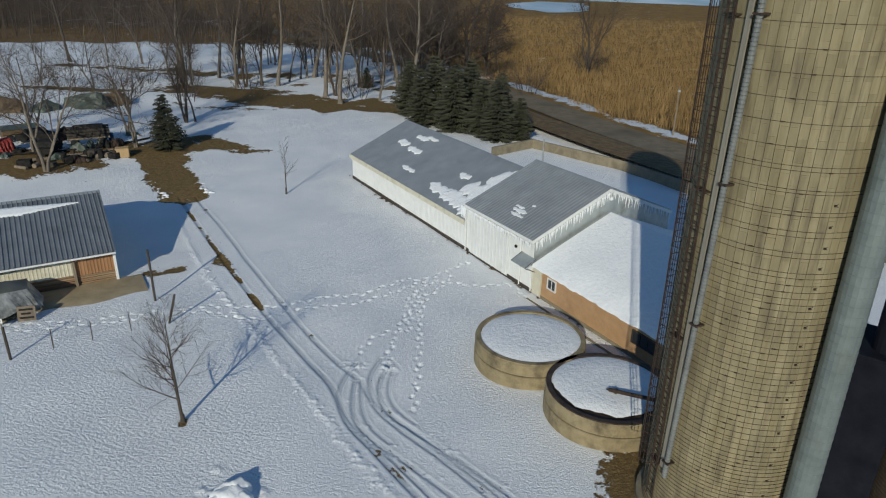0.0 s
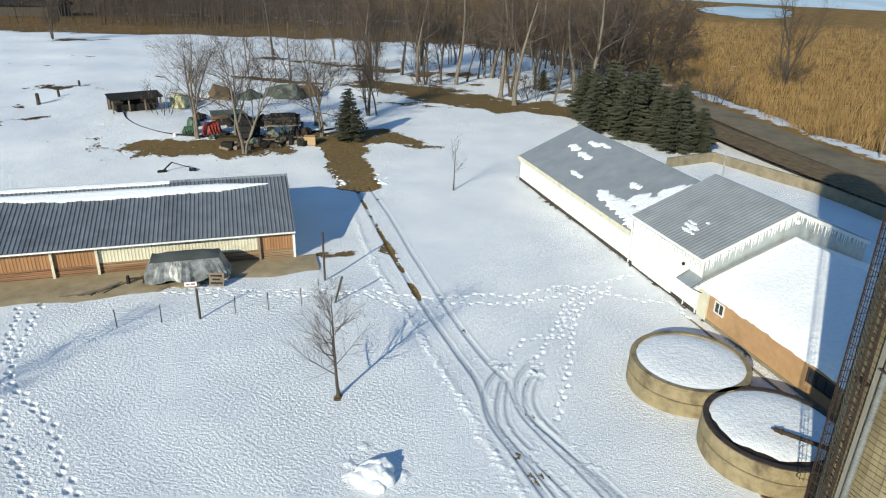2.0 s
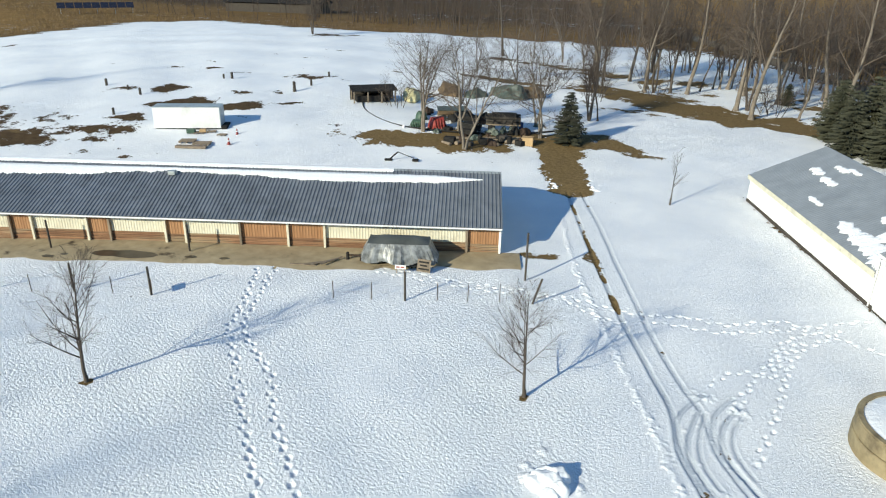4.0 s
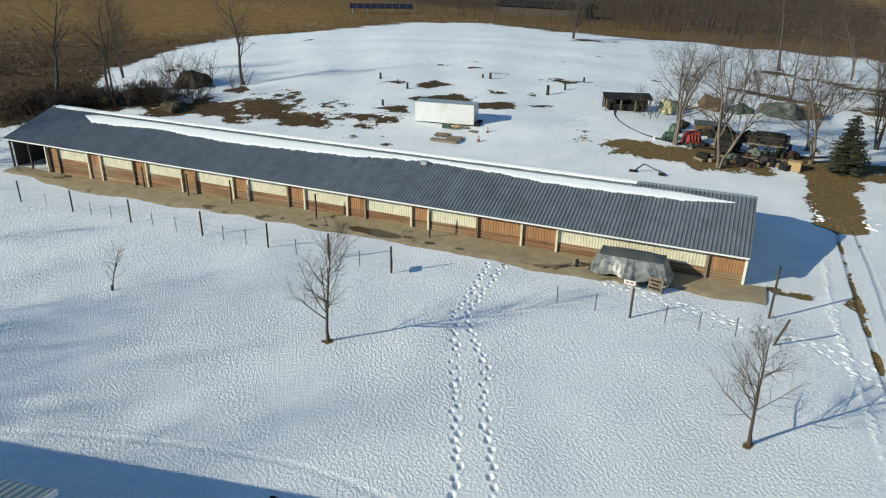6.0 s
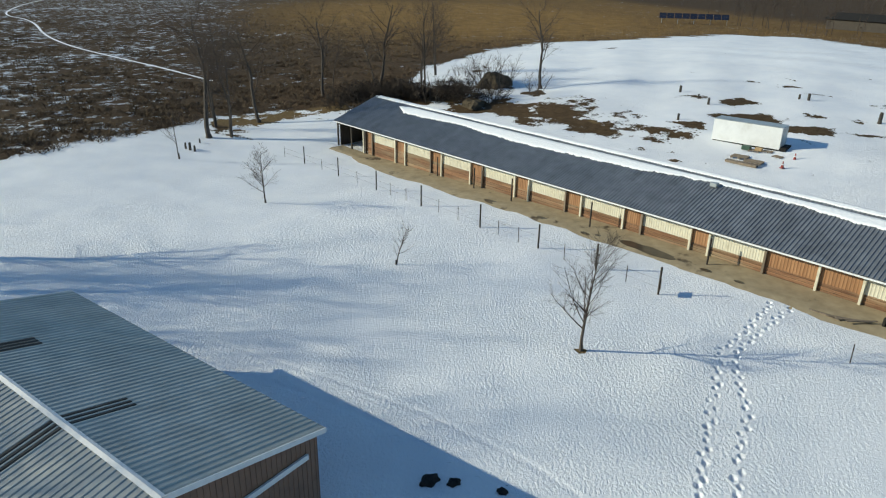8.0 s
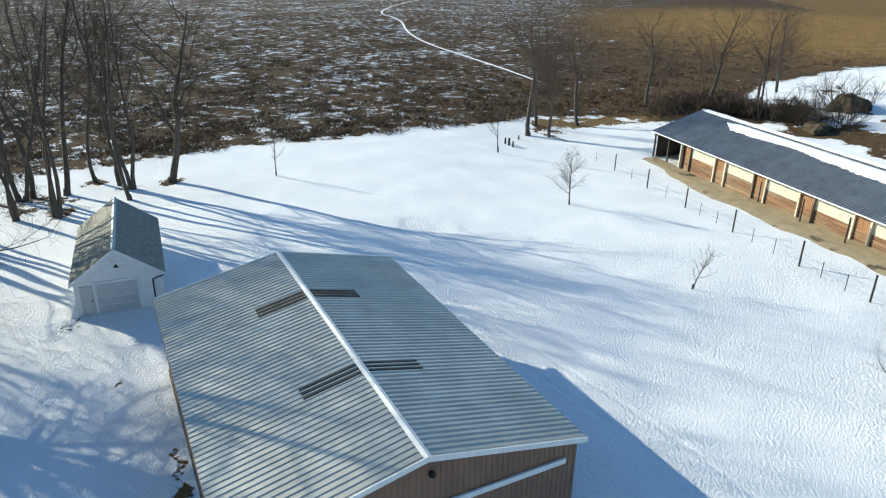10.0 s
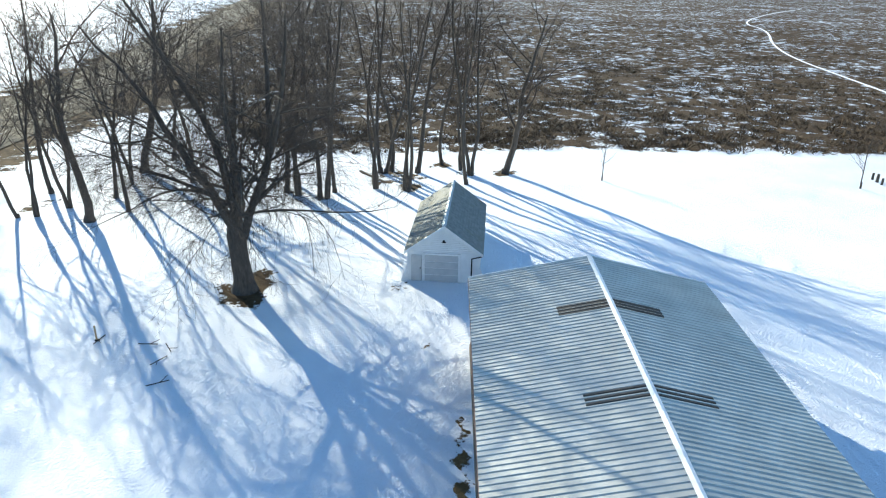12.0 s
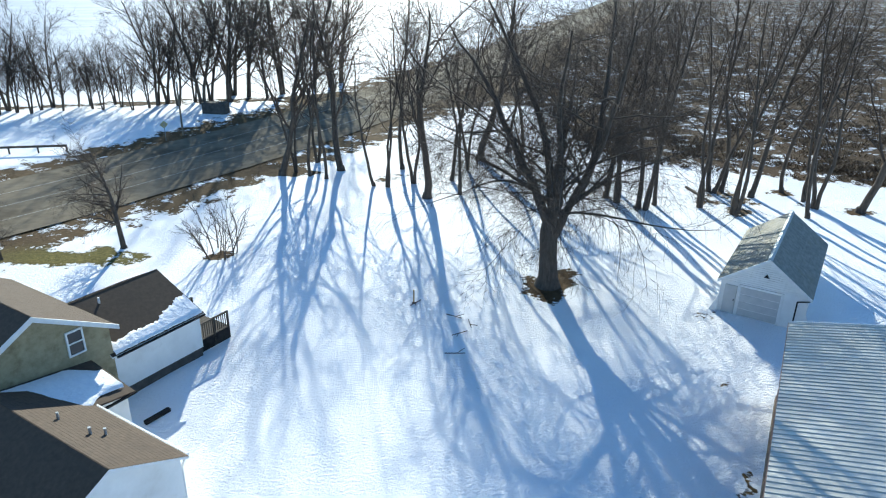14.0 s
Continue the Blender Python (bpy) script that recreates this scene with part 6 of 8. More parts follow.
def grow(rng, trunk, crown, p, d, length, r, level, plan):
    step = plan[level]
    if level and level + 1 == len(plan) and step["segs"] == 1:
        d = d + rng.normal(0, step["jitter"], 3) + np.array([0, 0, step["lift"]])
        crown.twig(p, d / np.linalg.norm(d), length, r)
        return
    pts, radii, _ = limb(rng, p, d, length, r, step["segs"], step["jitter"], step["lift"], step.get("taper", 0.3))
    (trunk if level <= plan[0]["thick"] else crown).tube(pts, radii, step["sides"])
    if level + 1 >= len(plan):
        return
    child = plan[level + 1]
    pts = np.array(pts)
    for k in range(child["count"]):
        f = child["from"] + (1 - child["from"]) * ((k + rng.uniform(0, 1)) / child["count"])
        q = f * (len(pts) - 1)
        i = min(int(q), len(pts) - 2)
        at = pts[i] + (pts[i + 1] - pts[i]) * (q - i)
        way = pts[i + 1] - pts[i]
        way = way / np.linalg.norm(way)
        rr = radii[i] + (radii[i + 1] - radii[i]) * (q - i)
        out = side_way(rng, way, radians(rng.normal(child["angle"], 9)))
        ln = length * child["ratio"] * rng.uniform(0.7, 1.2) * (1.15 - child["short"] * f)
        grow(rng, trunk, crown, at, out, ln, max(child.get("min_r", 0.006), min(rr * child["thin"], rr * 0.85)), level + 1, plan)


def tree_mesh(seed, stems, plan, height, r, bark, twig, fork_at=0.0):
    """Trunk and crown of a leafless tree. stems: directions of the trunks that leave the ground."""
    rng = np.random.default_rng(seed)
    trunk, crown = Wood(), Wood()
    for k, (dx, dy, f) in enumerate(stems):
        d = np.array([dx, dy, 1.0])
        off = np.array([dx, dy, 0]) * (1.2 if len(stems) > 1 else 0)
        low = np.array([0, 0, fork_at + 0.35 * (k % 3)]) + np.array([dx, dy, 0]) * 0.6 if fork_at else off + np.array([0, 0, -0.15])
        arm = fork_at and f < 0.6
        low = low + np.array([0, 0, 0.5 + 0.5 * (k % 4)]) if arm else low
        grow(rng, trunk, crown, low, d / np.linalg.norm(d), height * f, r * (0.44 * f + 0.08 if fork_at else 0.8 + 0.2 * f) * (0.75 if arm else 1.0), 0, [dict(plan[0], lift=-0.01, jitter=0.1)] + plan[1:] if arm else plan)
    if fork_at:
        trunk.tube([np.array([0, 0, -0.2]), np.array([0, 0, 0.1]), np.array([0, 0, 0.7]), np.array([-0.12, 0.05, fork_at * 0.6]), np.array([-0.2, 0.1, fork_at + 0.2]), np.array([-0.2, 0.1, fork_at + 1.0])], [r * 1.7, r * 1.4, r * 1.06, r * 0.92, r * 0.95, r * 0.7], 12)
    flare = [np.array([0, 0, -0.2]), np.array([0, 0, 0.05]), np.array([0, 0, 0.4])]
    if len(stems) == 1:
        trunk.tube(flare, [r * 1.6, r * 1.3, r * 1.0], 8)
    return trunk.mesh("trunk", bark), crown.mesh("crown", twig)


def level(count, start, angle, ratio, thin, segs, jitter, lift, sides, short=0.7, min_r=0.008, taper=0.3):
    return {"count": count, "from": start, "angle": angle, "ratio": ratio, "thin": thin, "segs": segs, "jitter": jitter, "lift": lift, "sides": sides,
            "short": short, "min_r": min_r, "taper": taper}


def plan_of(first, *rest, thick=1):
    first = dict(first)
    first["thick"] = thick
    return [first, *rest]


YOUNG = plan_of(level(1, 0, 0, 1, 1, 7, 0.04, 0.02, 7, taper=0.12), level(25, 0.22, 50, 0.50, 0.5, 5, 0.07, 0.07, 4, 0.8), level(9, 0.2, 40, 0.46, 0.5, 3, 0.09, 0.05, 3, 0.5, 0.007), level(7, 0.15, 38, 0.52, 0.7, 1, 0.1, 0.03, 3, 0.4, 0.0055), thick=0)
TALL = plan_of(level(1, 0, 0, 1, 1, 11, 0.08, 0.06, 7, taper=0.15), level(15, 0.30, 44, 0.48, 0.45, 6, 0.15, 0.10, 4, 0.62, 0.018), level(8, 0.15, 46, 0.52, 0.5, 3, 0.17, 0.05, 3, 0.4, 0.009), level(7, 0.1, 46, 0.66, 0.7, 1, 0.15, 0.03, 3, 0.4, 0.0065), thick=0)
SPARSE = plan_of(level(1, 0, 0, 1, 1, 11, 0.08, 0.06, 7, taper=0.15), level(11, 0.34, 40, 0.44, 0.45, 6, 0.16, 0.10, 4, 0.62, 0.02), level(7, 0.15, 46, 0.52, 0.5, 3, 0.18, 0.05, 3, 0.4, 0.010), level(6, 0.1, 46, 0.66, 0.7, 1, 0.16, 0.03, 3, 0.4, 0.0065), thick=0)
FORK = plan_of(level(1, 0, 0, 1, 1, 10, 0.12, 0.03, 7, taper=0.2), level(12, 0.26, 48, 0.54, 0.5, 7, 0.2, 0.07, 4, 0.5, 0.02), level(8, 0.15, 46, 0.47, 0.5, 3, 0.18, 0.04, 3, 0.4, 0.012), level(7, 0.12, 44, 0.6, 0.7, 1, 0.15, 0.0, 3, 0.4, 0.0085), thick=0)
BROAD = plan_of(level(1, 0, 0, 1, 1, 10, 0.09, 0.02, 8, taper=0.16), level(11, 0.06, 58, 0.62, 0.36, 7, 0.16, 0.0, 4, 0.6, 0.03, taper=0.2), level(8, 0.12, 50, 0.50, 0.5, 4, 0.18, -0.04, 3, 0.4, 0.015), level(7, 0.1, 48, 0.60, 0.6, 2, 0.18, -0.12, 3, 0.4, 0.0078), level(5, 0.12, 44, 0.8, 0.85, 1, 0.16, -0.28, 3, 0.3, 0.0062))
SLENDER = plan_of(level(1, 0, 0, 1, 1, 6, 0.07, 0.02, 5, taper=0.15), level(14, 0.22, 36, 0.40, 0.5, 3, 0.12, 0.08, 3, 0.6, 0.02), level(8, 0.12, 38, 0.5, 0.5, 1, 0.12, 0.05, 3, 0.4, 0.013), level(6, 0.15, 38, 0.6, 0.8, 1, 0.14, 0.03, 3, 0.4, 0.011), thick=0)
OAK = plan_of(level(1, 0, 0, 1, 1, 8, 0.07, 0.02, 8, taper=0.25), level(17, 0.18, 54, 0.6, 0.5, 7, 0.16, 0.05, 5, 0.6, taper=0.2), level(11, 0.12, 50, 0.42, 0.5, 3, 0.18, 0.02, 3, 0.4, 0.02), level(12, 0.1, 48, 0.55, 0.8, 1, 0.18, 0.0, 3, 0.4, 0.013), thick=0)
SPREAD = plan_of(level(1, 0, 0, 1, 1, 8, 0.09, 0.02, 7, taper=0.2), level(11, 0.28, 50, 0.58, 0.5, 6, 0.13, 0.05, 4, 0.6, 0.016), level(9, 0.15, 46, 0.48, 0.5, 3, 0.15, 0.03, 3, 0.4, 0.011), level(8, 0.1, 44, 0.58, 0.7, 1, 0.15, 0.0, 3, 0.4, 0.0085), thick=0)
LITTLE = plan_of(level(1, 0, 0, 1, 1, 6, 0.06, 0.02, 6, taper=0.15), level(14, 0.25, 48, 0.62, 0.6, 4, 0.1, 0.08, 3, 0.8, 0.014), level(7, 0.25, 36, 0.45, 0.6, 2, 0.1, 0.04, 3, 0.4, 0.010), thick=0)
HEDGE = plan_of(level(1, 0, 0, 1, 1, 6, 0.08, 0.03, 5, taper=0.2), level(14, 0.16, 44, 0.50, 0.55, 3, 0.14, 0.08, 3, 0.62, 0.026), level(8, 0.12, 42, 0.52, 0.55, 1, 0.14, 0.05, 3, 0.4, 0.014), level(6, 0.12, 42, 0.62, 0.8, 1, 0.16, 0.03, 3, 0.4, 0.010), thick=0)
BUSH = plan_of(level(1, 0, 0, 1, 1, 5, 0.12, 0.03, 4, taper=0.2), level(7, 0.2, 34, 0.5, 0.6, 3, 0.12, 0.03, 3, 0.5, 0.007), level(6, 0.15, 34, 0.55, 0.8, 1, 0.12, 0.02, 3, 0.4, 0.007), thick=0)
THICKET = plan_of(level(1, 0, 0, 1, 1, 4, 0.15, 0.0, 3, taper=0.3), level(8, 0.1, 44, 0.55, 0.6, 2, 0.15, 0.0, 3, 0.5, 0.022), level(8, 0.1, 44, 0.6, 0.9, 1, 0.15, 0.0, 3, 0.4, 0.022), thick=0)
SAPLING = plan_of(level(1, 0, 0, 1, 1, 6, 0.06, 0.02, 5, taper=0.15), level(12, 0.28, 40, 0.40, 0.55, 3, 0.1, 0.06, 3, 0.7, 0.009), level(6, 0.25, 36, 0.45, 0.8, 1, 0.1, 0.03, 3, 0.4, 0.009), thick=0)


def make_tree(name, label, seed, stems, plan, height, r, bark=None, twig=None, fork_at=0.0):
    t = thing(name, label, "tree")
    a, b = tree_mesh(seed, stems, plan, height, r, bark or M_BARK, twig or M_TWIG, fork_at)
    part("trunk", a, bark or M_BARK, t)
    part("crown", b, twig or M_TWIG, t, "bare twiggy crown")
    return t


def stand(proto, x, y, turn, scale, group="", label="", lean=0.0, first=[]):
    """Sets a tree on the ground: the original the first time, then copies."""
    m = placed(x, y, turn) @ pose(0, 0, 0, lean, 0, 0) @ Matrix.Diagonal((scale, scale, scale, 1))
    if proto.get("used"):
        t = copy_thing(proto, m)
    else:
        t = proto
        t.matrix_basis = m
        t["used"] = 1
    if group:
        t["group"] = group
    if label:
        t["label"] = label
    return t


def build_trees():
    rng = random.Random(12)
    young = [make_tree("young_tree", "young leafless maple standing alone in snow", s, [(0.02, 0.01, 1)], YOUNG, 6.6, 0.10) for s in (1, 2)]
    sap = make_tree("sapling", "thin bare sapling in the snow", 5, [(0.02, 0.0, 1)], SAPLING, 3.4, 0.045)
    tall = [make_tree("woodland_tree", "tall bare woodland tree with a dark trunk", s, [(0.03, 0.04 * (s % 3 - 1), 1)] if s % 2 else [(0.10, 0.03, 1), (-0.09, 0.05, 0.86)], TALL, 16.0, 0.175) for s in (11, 12, 13, 14)]
    lean = [make_tree("woodland_tree", "tall thin bare tree with a dark trunk and few limbs", q, [(0.03, 0.05 * (q % 3 - 1), 1)] if q % 2 else [(0.08, 0.03, 1), (-0.08, 0.04, 0.88)], SPARSE, 16.0, 0.16) for q in (15, 16, 17, 18)]
    fork = make_tree("woodland_tree", "crooked bare tree forking low", 21, [(0.05, 0.0, 1)], FORK, 14.0, 0.3)
    clump = make_tree("tree_clump", "clump of several leaning bare trunks from one base", 22, [(0.13, 0.03, 1), (-0.10, 0.10, 0.95), (0.02, -0.15, 0.9), (-0.13, -0.07, 0.85)], TALL, 13.0, 0.2)
    broad = make_tree("old_shade_tree", "huge old spreading shade tree, bare, with drooping twigs", 31, [(0.04, 0.05, 1), (0.42, -0.25, 0.97), (-0.5, 0.2, 0.95), (-0.15, -0.55, 0.95), (0.62, 0.5, 0.9), (-0.72, -0.5, 0.9), (0.9, -0.5, 0.55), (-0.8, 0.6, 0.55), (0.5, 1.2, 0.52), (-1.1, -0.6, 0.55), (1.3, 0.5, 0.55)], BROAD, 16.5, 0.66, M_BARK, M_TWIG, 3.9)
    oak = make_tree("woodland_oak", "large dark bare oak with a wide crown", 33, [(0.03, 0.05, 1)], OAK, 15.0, 0.42)
    pale = [make_tree("woodland_tree", "bare pale grey tree in a snowy grove", s, [(0.04, -0.03, 1)], TALL, 14.0, 0.27, M_BARK_PALE, M_TWIG_PALE) for s in (41, 42)]
    bush = make_tree("bare_shrub", "low bare twiggy shrub", 51, [(0.3, 0.1, 1), (-0.3, 0.2, 0.9), (0.1, -0.4, 1), (-0.2, -0.25, 0.8), (0.5, -0.2, 0.8), (0, 0.4, 0.9)], BUSH, 2.0, 0.03)

    thick = make_tree("bare_shrub", "dense dark tangle of brush", 52, [(0.4, 0.1, 1), (-0.4, 0.2, 0.9), (0.1, -0.5, 1), (-0.3, -0.35, 0.8), (0.7, -0.3, 0.8), (0, 0.6, 0.9), (-0.8, 0, 0.8), (0.5, 0.6, 0.8)], THICKET, 2.2, 0.03, M_BRUSH_SHADE, M_BRUSH_SHADE)
    # lawn trees
    for x, y, h, k in ((-11.9, 28.1, 6.4, 0), (-32.1, 16.4, 7.1, 1), (-64.5, -1.9, 5.5, 0)):
        stand(young[k], x, y, rng.uniform(0, 360), h / 6.6, "lawn trees")
    small = make_tree("young_tree", "small bare bushy tree standing in snow", 6, [(0.02, 0.02, 1)], LITTLE, 3.0, 0.055)
    stand(small, -46.7, 7.8, 30, 1.0, "lawn trees")
    for x, y, h in ((-13.7, 64.3, 5.4), (-82.9, -11.8, 3.8), (-64.3, -32.8, 3.2)):
        stand(sap, x, y, rng.uniform(0, 360), h / 3.4, "saplings")
    stand(broad, -23.3, -37.9, 200, 1.0)
    # grove before the south road
    south = [(-10.0, -71.0, 17), (-11.6, -71.7, 16), (-12.7, -69.8, 18), (-14.6, -74.7, 17), (-14.1, -68.1, 18), (-16.3, -70.8, 15), (-18.1, -64.2, 15), (-19.3, -63.3, 16), (-22.8, -69.2, 20),
             (-22.3, -63.9, 17), (-22.0, -59.1, 15), (-25.4, -58.9, 16), (-26.4, -63.5, 19), (-29.5, -66.5, 18), (-34.0, -63.0, 19), (-32.5, -70, 17), (-37.0, -72.0, 19)]
    for k, (x, y, h) in enumerate(south):
        stand((tall if k % 3 == 0 else lean)[k % 4] if k % 5 else fork, x, y, rng.uniform(0, 360), h / (16.0 if k % 5 else 14.0), "grove by the road")
    west = [(-38.7, -53.5, 17), (-40.8, -54.6, 17), (-38.8, -51.8, 18), (-39.9, -49.9, 18), (-40.2, -49.3, 17), (-42.0, -50.2, 15), (-45.6, -48.1, 16), (-49.9, -51.8, 18), (-50.2, -51.3, 17), (-51.3, -51.5, 18),
            (-47.1, -45.4, 17), (-47.3, -45.1, 15), (-52.7, -48.9, 18), (-56.9, -49.1, 16), (-56.7, -46.2, 15), (-53.1, -42.4, 15), (-56.1, -44.2, 16)]
    for k, (x, y, h) in enumerate(west):
        stand(lean[(k + 1) % 4] if k % 4 else tall[k % 3], x, y, rng.uniform(0, 360), 1.2 * h / 16.0, "grove behind the garage")
    stand(fork, -59.2, -41.9, 40, 1.03, "grove behind the garage")
    # far end of the long shed
    for x, y, h, pr in ((-93.9, -9.3, 13, fork), (-100.5, -8.8, 13, tall[1]), (-94.3, -6.4, 14.5, tall[3]), (-104.0, -3.0, 11, fork), (-119.5, 7.6, 11, fork), (-118.5, 9.0, 9, tall[0]), (-126.1, 17.4, 12, tall[2]), (-125.5, 18.3, 12, fork),
                        (-119.2, 24.7, 12, tall[3]), (-118.6, 25.3, 13.5, tall[0]), (-130.7, 29.9, 13.5, tall[1]), (-109.6, 43.2, 10.5, fork), (-117.3, 130.2, 9, clump)):
        base = {id(clump): 13.0, id(fork): 14.0}.get(id(pr), 16.0)
        stand(pr, x, y, rng.uniform(0, 360), h / base, "trees along the marsh edge")
    # trees among the stored machines and the grove beyond
    wide = [make_tree("spreading_tree", "pale bare spreading tree among stored machines", s, [(0.04, 0.02, 1), (0.16, -0.12, 0.9)], SPREAD, 11.0, 0.17, M_BARK_PALE, M_TWIG_PALE) for s in (71, 72)]
    for k, (x, y, h) in enumerate(((-46.5, 71.4, 11.5), (-39.0, 68.3, 12.4), (-33.6, 77.9, 9.7), (-43.0, 74.0, 9.5), (-50.0, 76.5, 9.5), (-52.2, 109.5, 8.5), (-60.0, 109.5, 8.0), (-36.5, 83.0, 9.0))):
        stand(wide[k % 2], x, y, rng.uniform(0, 360), h / 11.0, "trees by the junk yard")
    for x, y, h, pr in ((-31.8, 90.7, 14.0, clump), (-67.5, 134.3, 21, tall[0]), 
                        (-30.9, 91.5, 12, tall[2])):
        base = {id(clump): 13.0, id(fork): 14.0, id(pale[0]): 14.0, id(pale[1]): 14.0}.get(id(pr), 16.0)
        stand(pr, x, y, rng.uniform(0, 360), h / base, "trees by the junk yard")
    grove = [(-39.2, 114.4), (-37.7, 127.3), (-31.9, 117.2), (-30.7, 118.3), (-33.0, 122.0), (-26.0, 122.0), (-24.9, 126.6), (-21.5, 133.3), (-16.6, 113.6), (-15.1, 114.8), (-13.5, 107.9), (-35, 133), (-29, 137), (-18, 128), (-12, 124), (-8, 131),
             (-42, 121), (-45, 130), (-25, 144), (-14, 142), (-5, 122), (-2, 135), (-38, 143), (-3, 116), (-7.5, 146)]
    for k, (x, y) in enumerate(grove):
        pr = pale[k % 2] if k % 3 else tall[k % 4]
        stand(pr, x, y, rng.uniform(0, 360), rng.uniform(13.5, 17.5) / (14.0 if k % 3 else 16.0), "grove beyond the barn")
    stand(pale[1], -7.6, 112.0, 30, 0.62, "grove beyond the barn")
    reed_tree = make_tree("tree_clump", "bare clump", 27, [(0.07, 0.03, 1), (-0.10, 0.05, 0.95), (0.02, -0.10, 0.9), (-0.04, 0.10, 0.8), (0.16, -0.04, 0.75)], SPARSE, 18.0, 0.24, M_BARK, M_TWIG)
    stand(reed_tree, 34.9, 151.0, 10, 1.0, label="lone many-stemmed bare tree in the cattails")
    for x, y, h in ((2.0, 128, 14), (7.5, 134, 15), (-4, 150, 16), (12.0, 142, 13), (4.0, 158, 17), (-12, 160, 15), (6, 172, 19), (10, 164, 17), (0, 170, 18), (15, 178, 17)):
        stand(oak, x, y, rng.uniform(0, 360), h / 15.0, "oaks at the marsh edge")
    thin = [make_tree("woodland_tree", "slender bare pale tree in a snowy grove", s, [(0.03, 0.03, 1)], SLENDER, 12.0, 0.19, M_BARK_PALE, M_TWIG_PALE) for s in (61, 62)]
    for k in range(24):
        x, y = rng.uniform(-75, 2), rng.uniform(112, 170)
        stand(thin[k % 2], x, y, rng.uniform(0, 360), rng.uniform(0.55, 1.0), "grove beyond the barn")
    slim = [make_tree("woodland_tree", "slender bare brown tree in dense woods", s, [(0.03, 0.03, 1)], SLENDER, 12.0, 0.17) for s in (63, 64)]
    for k in range(26):
        x, y = rng.uniform(-44, 6), rng.uniform(116, 156)
        stand(slim[k % 2] if k % 3 == 0 else thin[k % 2], x, y, rng.uniform(0, 360), rng.uniform(0.8, 1.35), "grove beyond the barn")
    for k in range(36):
        f = rng.uniform(0, 1)
        stand(thick, -112 - 4 * math.sin(3.1 * f) + 9 * f * f + rng.uniform(-3, 3), 9 + 24 * f + rng.uniform(-2, 2), rng.uniform(0, 360), rng.uniform(0.75, 1.25), "shrubs")
    for k in range(16):
        stand(bush, rng.uniform(-60, 14), rng.uniform(104, 135), rng.uniform(0, 360), rng.uniform(0.8, 1.8), "shrubs")
    # roadside
    stand(oak, 4.9, -54.9, 20, 0.56, label="bare twiggy roadside tree beside a patch of grass")
    stand(oak, 13.4, -55.6, 90, 0.36, label="small bare roadside tree")
    for x, y, s in ((34.2, 150.4, 2.0), (36.4, 150.0, 1.7), (19, 127, 1.5), (-113, 38, 1.6), (-116.5, 36, 1.7), (-114, 34.5, 1.5), (-105, 40.5, 1.2), (-2.3, -50.9, 1.4), (-2.0, -50.6, 1.1), (-56, 79, 1.3), (18, 122, 1.6), (-103, 12, 1.2), (-108, 24, 1.5), (-111, 30, 1.5), (-104, 33, 1.3), (-98, 12, 1.0)):
        stand(bush, x, y, rng.uniform(0, 360), s, "shrubs")
    # line of trees beyond the south road
    hedge = [make_tree("field_edge_tree", "bare brown tree in a row along a snowy field", q, [(0.05, 0.03, 1), (-0.14, 0.06, 0.85)], HEDGE, 12.0, 0.18) for q in (81, 82)]
    for x, y, h in ((21.0, -114.3, 10), (17.9, -115.4, 9.5), (13.1, -116.2, 8), (5.5, -111.8, 8), (3.1, -112.7, 9), (-1.1, -113.1, 14), (11.7, -118.2, 7), (-6, -116, 15), (-12, -118, 15), (25, -116, 9), (29, -117, 8), (8, -117, 7), (-18, -119, 16), (-3.5, -116, 12), (23, -113, 11), (19, -113, 10), (15, -114, 9), (9.5, -113, 8.5), (-8.5, -114.5, 14), (-24, -123, 16), (-15, -116, 15), (33, -116, 10), (0.5, -116, 11), (-30, -128, 15), (27, -113.5, 10), (22.3, -116, 11), (16.5, -117, 9), (11, -114.3, 9), (7, -114.5, 8), (2, -114.4, 10), (-4.5, -113.8, 13), (-10, -120, 15), (-21, -117.5, 15), (-27, -124, 16)):
        stand(hedge[int(x) % 2], x, y, rng.uniform(0, 360), 1.1 * h / 12.0, "tree line on a field edge")


build_trees()


